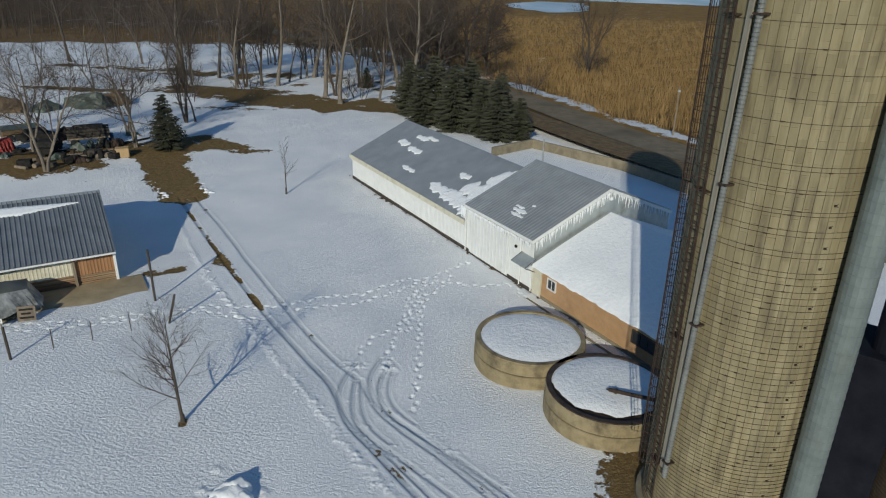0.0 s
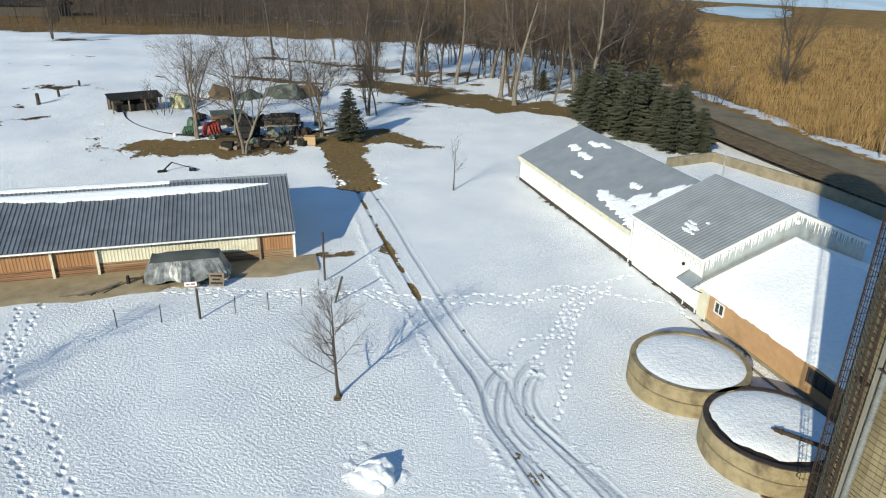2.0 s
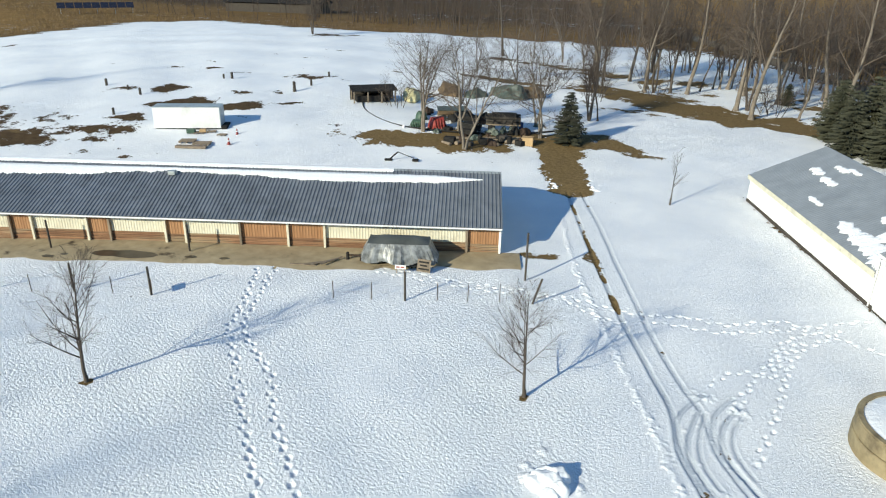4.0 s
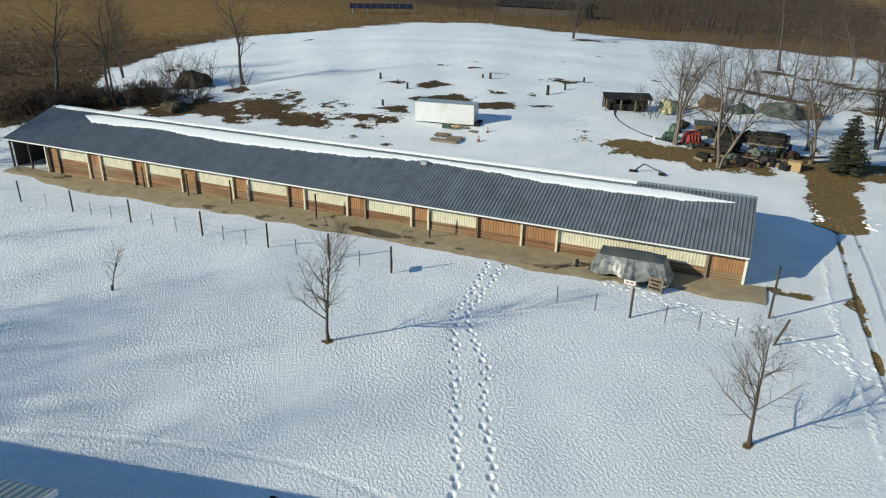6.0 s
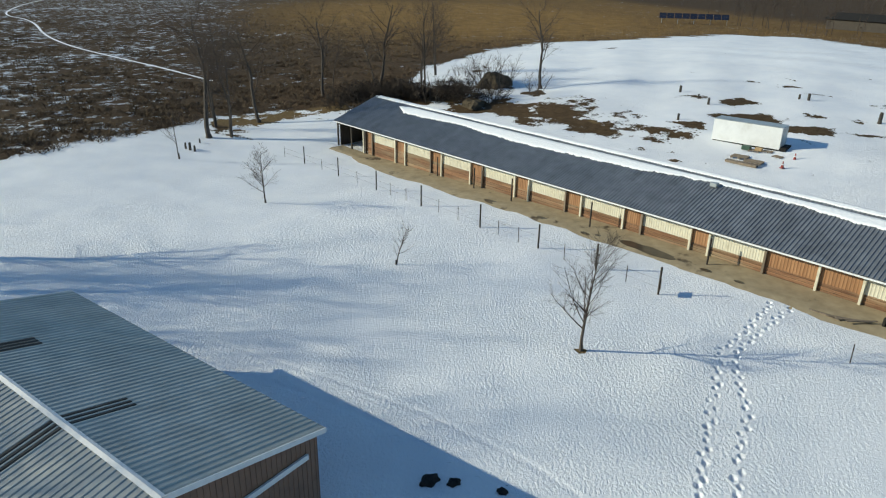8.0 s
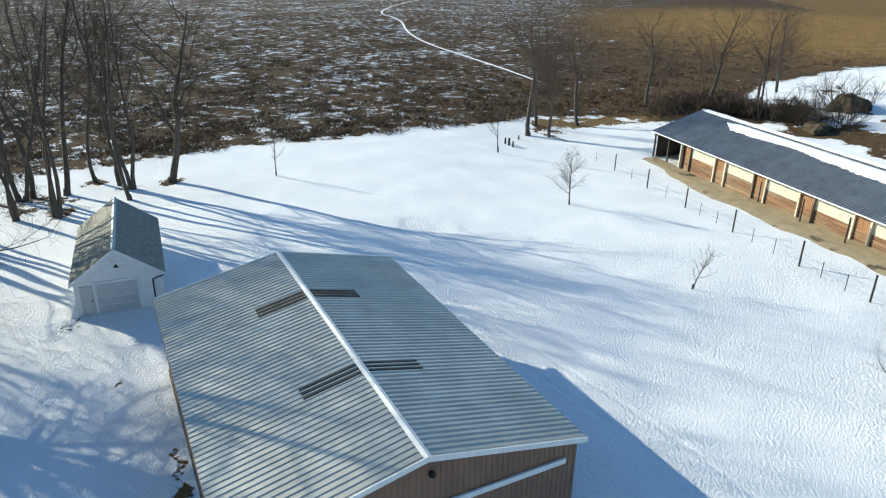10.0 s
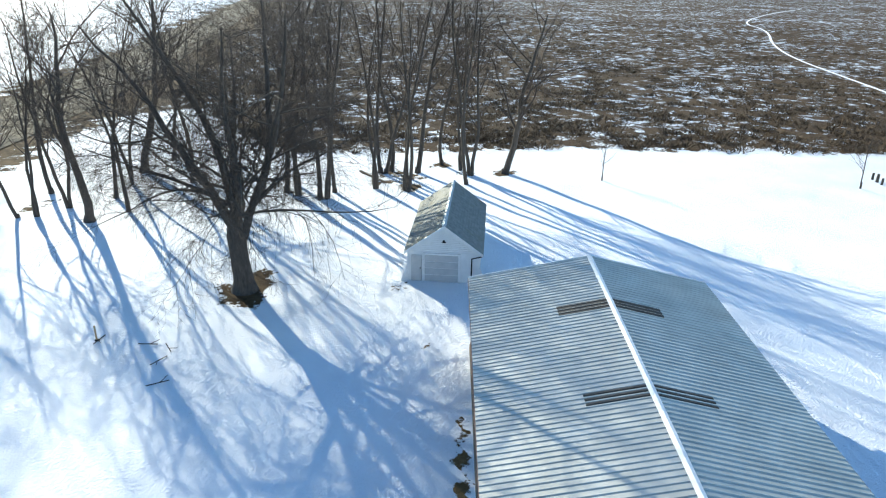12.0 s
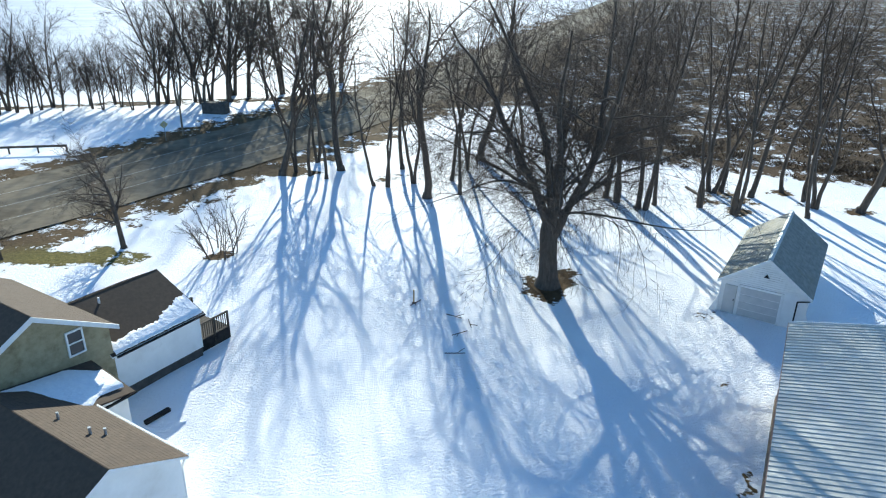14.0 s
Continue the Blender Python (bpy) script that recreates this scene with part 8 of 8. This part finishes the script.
# ---- box trailer on the hill ----
def build_box_trailer():
    ax, ay, bx, by = -73.46, 52.09, -67.16, 56.72
    ang = math.degrees(math.atan2(by - ay, bx - ax))
    z = ground_z(-70.3, 54.4)
    L = 8.0
    t = thing("box_trailer", "white box trailer body standing in snow", "trailer", pose(ax, ay, z, 0, 0, ang))
    H, Wd = 2.75, 2.3
    part("body", boxed(0, 0, 0.2, L, Wd, H, 0.03), M_WHITE_STEEL, t, "white box body")
    part("roof", boxed(-0.04, -0.04, H, L + 0.04, Wd + 0.04, H + 0.06, 0.02), M_GALV, t, "grey roof sheet")
    part("rear_door", boxed(L, 0.1, 0.3, L + 0.05, Wd - 0.1, H - 0.1, 0.01), M_GALV, t)
    part("underframe", boxed(0.1, 0.1, -0.1, L - 0.1, Wd - 0.1, 0.2), M_DARK, t)
    part("bumper", boxed(L, 0.0, 0.0, L + 0.7, Wd, 0.5, 0.05), M_DARK, t, "dark rubbish at the rear")
    for x, y, a, s in ((-68.2, 54.4, 40, 1.0), (-67.3, 55.6, 40, 0.9), (-66.9, 51.6, 35, 1.5), (-64.8, 51.9, 35, 1.6), (-65.4, 55.5, 20, 0.9)):
        pal = thing("pallet", "grey weathered wooden pallet on snow", "pallet", placed(x, y, a, scale=s), group="pallets")
        for k in range(6):
            part("slat", boxed(-0.6, -0.5 + k * 0.18, 0.1, 0.6, -0.4 + k * 0.18, 0.13), M_GREY_WOOD, pal)
        for y0 in (-0.55, 0.0, 0.5):
            part("bearer", boxed(y0, -0.5, 0, y0 + 0.08, 0.5, 0.1), M_GREY_WOOD, pal)
    solo("green_crate", boxed(-0.5, -0.35, 0, 0.5, 0.35, 0.5, 0.05), M_GREEN, "dull green crate beside a box trailer", "crate", placed(-69.0, 53.9, 36))
    for x, y, r in ((-62.3, 53.7, 0), (-64.0, 56.6, 40)):
        cone = thing("traffic_cone", "small orange-red traffic cone standing in snow", "cone", placed(x, y, r), group="traffic cones")
        part("base", boxed(-0.22, -0.22, 0, 0.22, 0.22, 0.05, 0.01), M_RED, cone)
        part("body", lathe([(0.17, 0.05), (0.05, 0.75), (0.03, 0.77)], 14), M_RED, cone)
        part("band", lathe([(0.128, 0.36), (0.098, 0.52)], 14), M_TRIM_WHITE, cone, "white reflective band")
    solo("concrete_slab", boxed(-1.8, -0.35, -0.05, 1.8, 0.35, 0.22, 0.02), M_GREY_WOOD, "long grey slab lying in snow", "slab", placed(-65.0, 50.5, 29))
    bm = bmesh.new()
    box(bm, -0.45, -0.3, 0, 0.35, 0.3, 0.4, 0.05)
    solo("tan_sack", bm, M_PLY, "tan sack lying beside a box trailer", "sack", placed(-68.0, 54.9, 40))
    # stumps and short posts
    me = mesh_bm("stump", lathe([(0.2, -0.1), (0.16, 0.2), (0.15, 0.9), (0.05, 0.95)], 9), M_DARK_WOOD)
    for k, (x, y, s) in enumerate(((-75.9, 87.7, 1.0), (-73.6, 80.8, 1.1), (-73.3, 76.7, 1.5), (-86.9, 75.3, 1.0), (-85.8, 76.0, 1.3), (-88.4, 61.2, 1.1), (-97.2, 61.9, 1.2), (-82.6, 52.9, 1.0), (-92, 61.8, 0.9), (-88.0, -11.6, 0.8), (-87.3, -11.0, 1.0), (-86.6, -10.4, 0.8), (-91.0, -10.2, 0.6))):
        solo("tree_stump", me, M_DARK_WOOD, "dark tree stump in snow", "stump", placed(x, y, k * 40, scale=s), group="stumps")


build_box_trailer()


# ---- junk yard ----
def heap(x, y, rx, ry, h, mat, name, label, seed, category="heap"):
    """A rounded uneven heap."""
    rng = np.random.default_rng(seed)
    bm = bmesh.new()
    bmesh.ops.create_icosphere(bm, subdivisions=3, radius=1.0)
    for v in bm.verts:
        k = 1 + 0.22 * math.sin(5 * v.co.x + seed) * math.sin(4 * v.co.y + 2) + rng.normal(0, 0.04)
        v.co = Vector((v.co.x * rx * k, v.co.y * ry * k, max(-0.1, v.co.z * h * k)))
    solo(name, bm, mat, label, category, placed(x, y, seed * 31 % 180))


def build_junk():
    # open lean-to with dark frame
    t = thing("open_lean_to", "open dark timber lean-to holding clutter", "shelter", placed(-60.6, 79.5, 48))
    for x in (-3, -1, 1, 3):
        for y in (-1.2, 1.2):
            part("post", boxed(x - 0.08, y - 0.08, -0.1, x + 0.08, y + 0.08, 1.7 if y < 0 else 2.1), M_GREY_WOOD, t)
    part("roof", slab((-3.3, -1.5, 1.75), (3.3, -1.5, 1.75), (0, 3.0, 0.4), 0.1), M_DARK, t)
    part("back_wall", boxed(-3.2, 1.2, 0, 3.2, 1.3, 2.0), M_DARK_WOOD, t)
    part("stored_load", boxed(-2.6, -0.8, 0, 2.4, 0.9, 0.9, 0.1), M_DARK, t)
    heap(-57.3, 84.5, 2.8, 1.2, 1.6, M_YELLOW, "upturned_boat", "pale yellow upturned boat hull in snow", 4, "boat")
    for x, y, rx, ry, h, s in ((-55.0, 91.5, 2.6, 1.5, 1.7, 5), (-47.0, 96.5, 3.0, 1.6, 1.9, 6), (-44.8, 99.5, 2.4, 1.4, 1.6, 7), (-51, 93, 2.0, 1.2, 1.2, 8)):
        heap(x, y, rx, ry, h, M_OLIVE_TARP if s % 2 == 0 else M_BROWN_DIRT, "covered_load" if s % 2 == 0 else "brush_mound", "heap under a dark green tarpaulin" if s % 2 == 0 else "heap of brown brush and earth", s)
    # wagon with dark load
    w = thing("farm_wagon", "old wooden farm wagon with a dark load", "wagon", placed(-38.8, 78.2, 25))
    part("bed", boxed(-2.2, -1.1, 0.8, 2.2, 1.1, 1.0, 0.02), M_GREY_WOOD, w)
    for s in (-1, 1):
        for k in range(3):
            part("side_board", boxed(-2.2, s * 1.1 - 0.03, 1.02 + k * 0.32, 2.2, s * 1.1 + 0.03, 1.28 + k * 0.32), M_DARK_WOOD, w)
        for x in (-1.5, 1.5):
            wheel(w, pose(x, s * 1.25, 0.45, 90, 0, 0), 0.45, 0.2)
    part("load", draped(4.4, 2.2, 1.5, 8, 0.12), M_DARK, w, "dark covered load", m=pose(0, 0, 0.8))
    # machines under sheets
    for x, y, turn, L, W, H, mat, lab in ((-46.0, 73.6, 60, 2.2, 1.5, 1.7, M_RED, "machine under a faded red tarpaulin"), (-48.4, 72.6, 20, 1.7, 1.2, 1.1, M_GREEN, "machine under a dull green sheet"), (-49.6, 75.4, 80, 1.5, 1.1, 1.3, M_GREEN, "upright load under a dull green sheet")):
        t = thing("covered_machine", lab, "covered machine", placed(x, y, turn, ground_z(x, y) - 0.2), group="covered machines")
        part("tarpaulin", draped(L, W, H, int(L * 10), 0.14), mat, t)
        for q in (-0.3, 0.3):
            part("runner", boxed(-0.55 * L, q - 0.06, 0.2, 0.55 * L, q + 0.06, 0.34), M_RUST, t)
    t = thing("flat_trailer", "old olive-grey trailer with a flat sheeted load", "trailer", placed(-46.6, 78.4, 35))
    part("bed", boxed(-2.0, -0.9, 0.5, 2.0, 0.9, 0.7, 0.02), M_GREY_WOOD, t)
    part("load", boxed(-1.9, -0.85, 0.7, 1.9, 0.85, 1.35, 0.12), M_BROWN_DIRT, t)
    part("sheet", slab((-2.0, -0.95, 1.38), (2.0, -0.95, 1.38), (0, 1.9, 0.2), 0.05), M_OLIVE_TARP, t, "olive sheet over the load")
    for q in (-1, 1):
        for x in (-1.2, 1.2):
            wheel(t, pose(x, q * 0.95, 0.4, 90, 0, 0), 0.4, 0.2)
    solo("bucket", lathe([(0.15, 0), (0.19, 0.42), (0.16, 0.42), (0.13, 0.05)], 12), M_TRIM_WHITE, "white plastic bucket on snow", "bucket", placed(-49.3, 70.9))
    # Low dark edging line, built as a thin tube along the curve.
    edge = bmesh.new()
    run = [p for p, w in along(rounded([(-61.1, 77.6), (-59.0, 75.1), (-56.9, 73.4), (-53.9, 71.9), (-50.3, 71.0), (-45.3, 72.3), (-40.2, 74.8), (-35.6, 78.4), (-33.1, 81.9)], 2), 0.8)]
    for p, q in zip(run, run[1:]):
        pipe(edge, (p.x, p.y, ground_z(p.x, p.y) + 0.12), (q.x, q.y, ground_z(q.x, q.y) + 0.12), 0.11, 6)
    solo("edging_pipe", edge, M_DARK, "long curved black edging round the junk yard", "pipe")
    # old car bodies
    for x, y, a, mat in ((-44.6, 78.2, 15, M_DARK), (-41.5, 74.4, 100, M_DARK)):
        t = thing("scrap_car", "wrecked dark car body in the junk yard", "car", placed(x, y, a), group="scrap cars")
        part("body", prism([(-2.1, 0.3), (2.1, 0.3), (2.15, 0.8), (1.0, 0.95), (0.6, 1.45), (-1.1, 1.45), (-1.5, 0.95), (-2.1, 0.9)], 1.6, "y", -0.8), mat, t)
        for s in (-1, 1):
            part("side_window", prism([(-1.2, 0.97), (0.85, 0.97), (0.52, 1.38), (-1.0, 1.38)], 0.03, "y", s * 0.8 - 0.015), M_GLASS, t)
            for q in (-1.35, 1.35):
                wheel(t, pose(q, s * 0.75, 0.3, 90, 0, 0), 0.3, 0.2)
    # crates, logs, boards
    rng = random.Random(9)
    for k in range(16):
        x, y = -41.5 + 0.55 * k + rng.uniform(-0.6, 0.6), 69.0 + 0.42 * k + rng.uniform(-1.0, 1.0)
        if k % 3 == 0:
            bm = bmesh.new()
            pipe(bm, (-0.8, 0, 0.2), (0.8, 0.1, 0.2), rng.uniform(0.15, 0.3), 9)
            solo("log", bm, M_GREY_WOOD, "short cut log on bare earth", "log", placed(x, y, rng.uniform(0, 180)), group="logs")
        elif k % 3 == 1:
            s = rng.uniform(0.3, 0.7)
            solo("crate", boxed(-s, -0.7 * s, 0, s, 0.7 * s, 1.2 * s, 0.04), M_DARK if k % 2 else M_DARK_WOOD, "old wooden crate among scrap", "crate", placed(x, y, rng.uniform(0, 180)), group="crates")
        else:
            solo("barrel", lathe([(0.25, 0), (0.28, 0.05), (0.29, 0.45), (0.28, 0.85), (0.25, 0.88)], 14), M_DARK if k % 2 else M_RUST, "rusty dark oil drum among scrap", "barrel", placed(x, y), group="barrels")
    solo("plywood_box", boxed(-0.7, -0.6, 0, 0.7, 0.6, 1.0, 0.03), M_PLY, "raw plywood box at the drive's end", "box", placed(-33.6, 74.5, 20))
    solo("blue_drum", lathe([(0.25, 0), (0.28, 0.05), (0.28, 0.85), (0.25, 0.88)], 14), surface("blue_plastic", (0.02, 0.04, 0.12), (0.04, 0.07, 0.18), 2.0, 0.5), "dark blue plastic drum in snow", "barrel", placed(-37.2, 80.2))
    for k in range(4):
        bm = bmesh.new()
        pipe(bm, (-4.0, 0, 0.15), (4.0, 0, 0.15), 0.09, 7)
        solo("long_pole", bm, M_GREY_WOOD, "long grey pole lying on the ground", "pole", placed(-38.5, 73.0 + 0.3 * k, 26 + 3 * k), group="long poles")
    for k in range(34):
        x, y = rng.uniform(-52, -35), rng.uniform(71.5, 83)
        kind = k % 4
        if kind == 3:
            solo("scrap_board", boxed(-rng.uniform(0.5, 1.6), -0.12, 0, 0.8, 0.12, 0.06), M_GREY_WOOD, "weathered board lying among scrap", "board", placed(x, y, rng.uniform(0, 180)), group="scrap boards")
        else:
            heap(x, y, rng.uniform(0.35, 1.1), rng.uniform(0.3, 0.7), rng.uniform(0.3, 0.9), (M_DARK, M_RUST, M_OLIVE_TARP)[kind], "scrap_piece", ("black scrap heaped in the junk yard", "rusty iron scrap on bare earth", "olive sheet thrown over scrap")[kind], 40 + k, "scrap")
    bank = bmesh.new()
    line = along([(-24.7, 62.3), (-26.9, 65.1), (-29.4, 68.6), (-31.8, 72.7), (-31.8, 75.2), (-30.8, 76.0), (-28.2, 76.1), (-26.8, 77.6)], 0.2) + along([(-26.8, 75.0), (-25.0, 71.5), (-23.0, 67.8), (-20.9, 64.1)], 0.22)
    for p, w in line:
        r = rng.uniform(0.16, 0.34) * (1.6 if p.y > 73 else 1.0)
        mm = pose(p.x + rng.gauss(0, 0.3), p.y + rng.gauss(0, 0.3), 0.06, 0, 0, rng.uniform(0, 180)) @ Matrix.Diagonal((r * rng.uniform(0.9, 1.7), r, r * 0.8, 1))
        bmesh.ops.create_icosphere(bank, subdivisions=1, radius=1.0, matrix=mm)
    for v in bank.verts:
        v.co += Vector((rng.uniform(-0.05, 0.05), rng.uniform(-0.05, 0.05), rng.uniform(-0.05, 0.05)))
    solo("snow_bank", bank, M_SNOW, "broken bank of cleared snow round bare earth", "snow", kind="stuff", smooth=True)
    snow_heap = thing("snow_heap", "lumpy heap of shovelled snow on the lawn", "snow", pose(-8.15, 22.75, 0, 0, 0, 18))
    for x, y, rx, ry, h in ((0, 0, 0.85, 0.6, 0.55), (0.3, 0.35, 0.6, 0.45, 0.62), (-0.45, -0.2, 0.6, 0.5, 0.4), (0.45, -0.4, 0.5, 0.4, 0.5), (-0.2, 0.5, 0.45, 0.35, 0.42), (0.15, -0.75, 0.45, 0.35, 0.32)):
        lump = bmesh.new()
        bmesh.ops.create_icosphere(lump, subdivisions=3, radius=1.0)
        for v in lump.verts:
            k = 1 + 0.16 * math.sin(6 * v.co.x + 9 * x) * math.sin(5 * v.co.y + 7 * y) + rng.gauss(0, 0.025)
            v.co = Vector((x + v.co.x * rx * k, y + v.co.y * ry * k, max(-0.1, v.co.z * h * k)))
        part("snow_lump", lump, M_SNOW, snow_heap, smooth=True)
    # bent implement frame behind the shed
    t = thing("implement_frame", "black bent implement frame lying in snow", "implement", placed(-42.6, 60.8, 28))
    bm = bmesh.new()
    pipe(bm, (-1.4, 0, 0.1), (-0.4, 0, 1.0), 0.08, 7)
    pipe(bm, (-0.4, 0, 1.0), (1.4, 0, 0.35), 0.05, 7)
    part("boom", bm, M_DARK, t)
    part("skid", boxed(-1.9, -0.25, 0, -1.0, 0.25, 0.2, 0.05), M_DARK, t)
    part("skid", boxed(1.2, -0.25, 0, 1.9, 0.25, 0.25, 0.05), M_DARK, t)
    # rubbish under snow by the pole barn
    for x, y, s in ((-23.2, 5.3, 0.5), (-22.8, 6.3, 0.32), (-21.8, 8.2, 0.25)):
        heap(x, y, s, s * 0.7, 0.28, M_DARK, "scrap_bag", "dark plastic scrap half under snow", int(s * 100), "rubbish")
    heap(-114.5, 36.5, 3.8, 2.6, 2.3, M_BRUSH_PILE, "brush_pile", "rounded dark pile of brush and earth on the hillside", 22)
    heap(-102.5, 29.5, 3.2, 1.6, 1.1, M_BRUSH_PILE, "brush_pile", "low dark pile of brush behind a shed", 23)
    # sticks on the lawn
    for k, (x, y, a) in enumerate(((-13.4, -38.3, 30), (-15.2, -35.6, 120), (-14.6, -33.6, 10), (-15.7, -34.4, 70), (-13.6, -31.4, 150))):
        bm = bmesh.new()
        pipe(bm, (-0.7, 0, 0.05), (0.5, 0.1, 0.12), 0.03, 5)
        pipe(bm, (0.0, 0.05, 0.08), (0.4, 0.5, 0.2), 0.02, 5)
        solo("fallen_branch", bm, M_TWIG, "fallen bare branch lying on snow", "branch", placed(x, y, a), group="fallen branches")
    solo("lawn_stake", boxed(-0.04, -0.04, 0, 0.04, 0.04, 1.0), M_PLY, "thin wooden stake in snow", "stake", placed(-13.4, -38.4))
    # Small dark dot at the stake's foot, built as a ring.
    solo("fire_ring", lathe([(0.13, 0), (0.15, 0.08), (0.1, 0.1)], 12), M_DARK, "dark small ring on snow", "ring", placed(-13.4, -38.35))
    bm = bmesh.new()
    pipe(bm, (0, 0, 0.1), (5.5, 0.6, 0.25), 0.16, 8, 0.08)
    solo("fallen_tree", bm, M_BARK, "fallen tree trunk lying on snow", "log", placed(-48.5, -53.5, 70))
    # dark planter by the link
    solo("planter_trough", boxed(-0.7, -0.12, 0, 0.7, 0.12, 0.22, 0.03), M_DARK, "black trough in the snow beside a house", "trough", pose(2.6, -31.0, 0.0, 0, 0, 35))


build_junk()


# ---- far building with a rack of solar panels ----
def build_far():
    t = thing("solar_rack", "ground rack of dark solar panels on the far hillside", "solar panels", pose(-268, 172, ground_z(-268, 172), 0, 0, 60))
    for i in range(9):
        for j in range(2):
            part("panel", boxed(-14 + i * 3.1, -1.7 + j * 1.75, 0, -11.1 + i * 3.1, -0.05 + j * 1.75, 0.06, m=pose(0, 0, 3.2, 35, 0, 0)), M_SOLAR, t)
    for i in range(5):
        part("post", boxed(-13 + i * 6.5, -0.1, -1, -12.8 + i * 6.5, 0.1, 3.2), M_GALV, t)
    h = thing("far_barn", "dark low barn beyond the hill", "barn", pose(-228, 232, 0, 0, 0, 20))
    part("wall", boxed(-22, -6, -1, 22, 6, 4), M_DARK_WOOD, h)
    part("roof", prism([(-7, 4), (7, 4), (0, 6.4)], 46, "x", -23), M_DARK, h)


build_far()
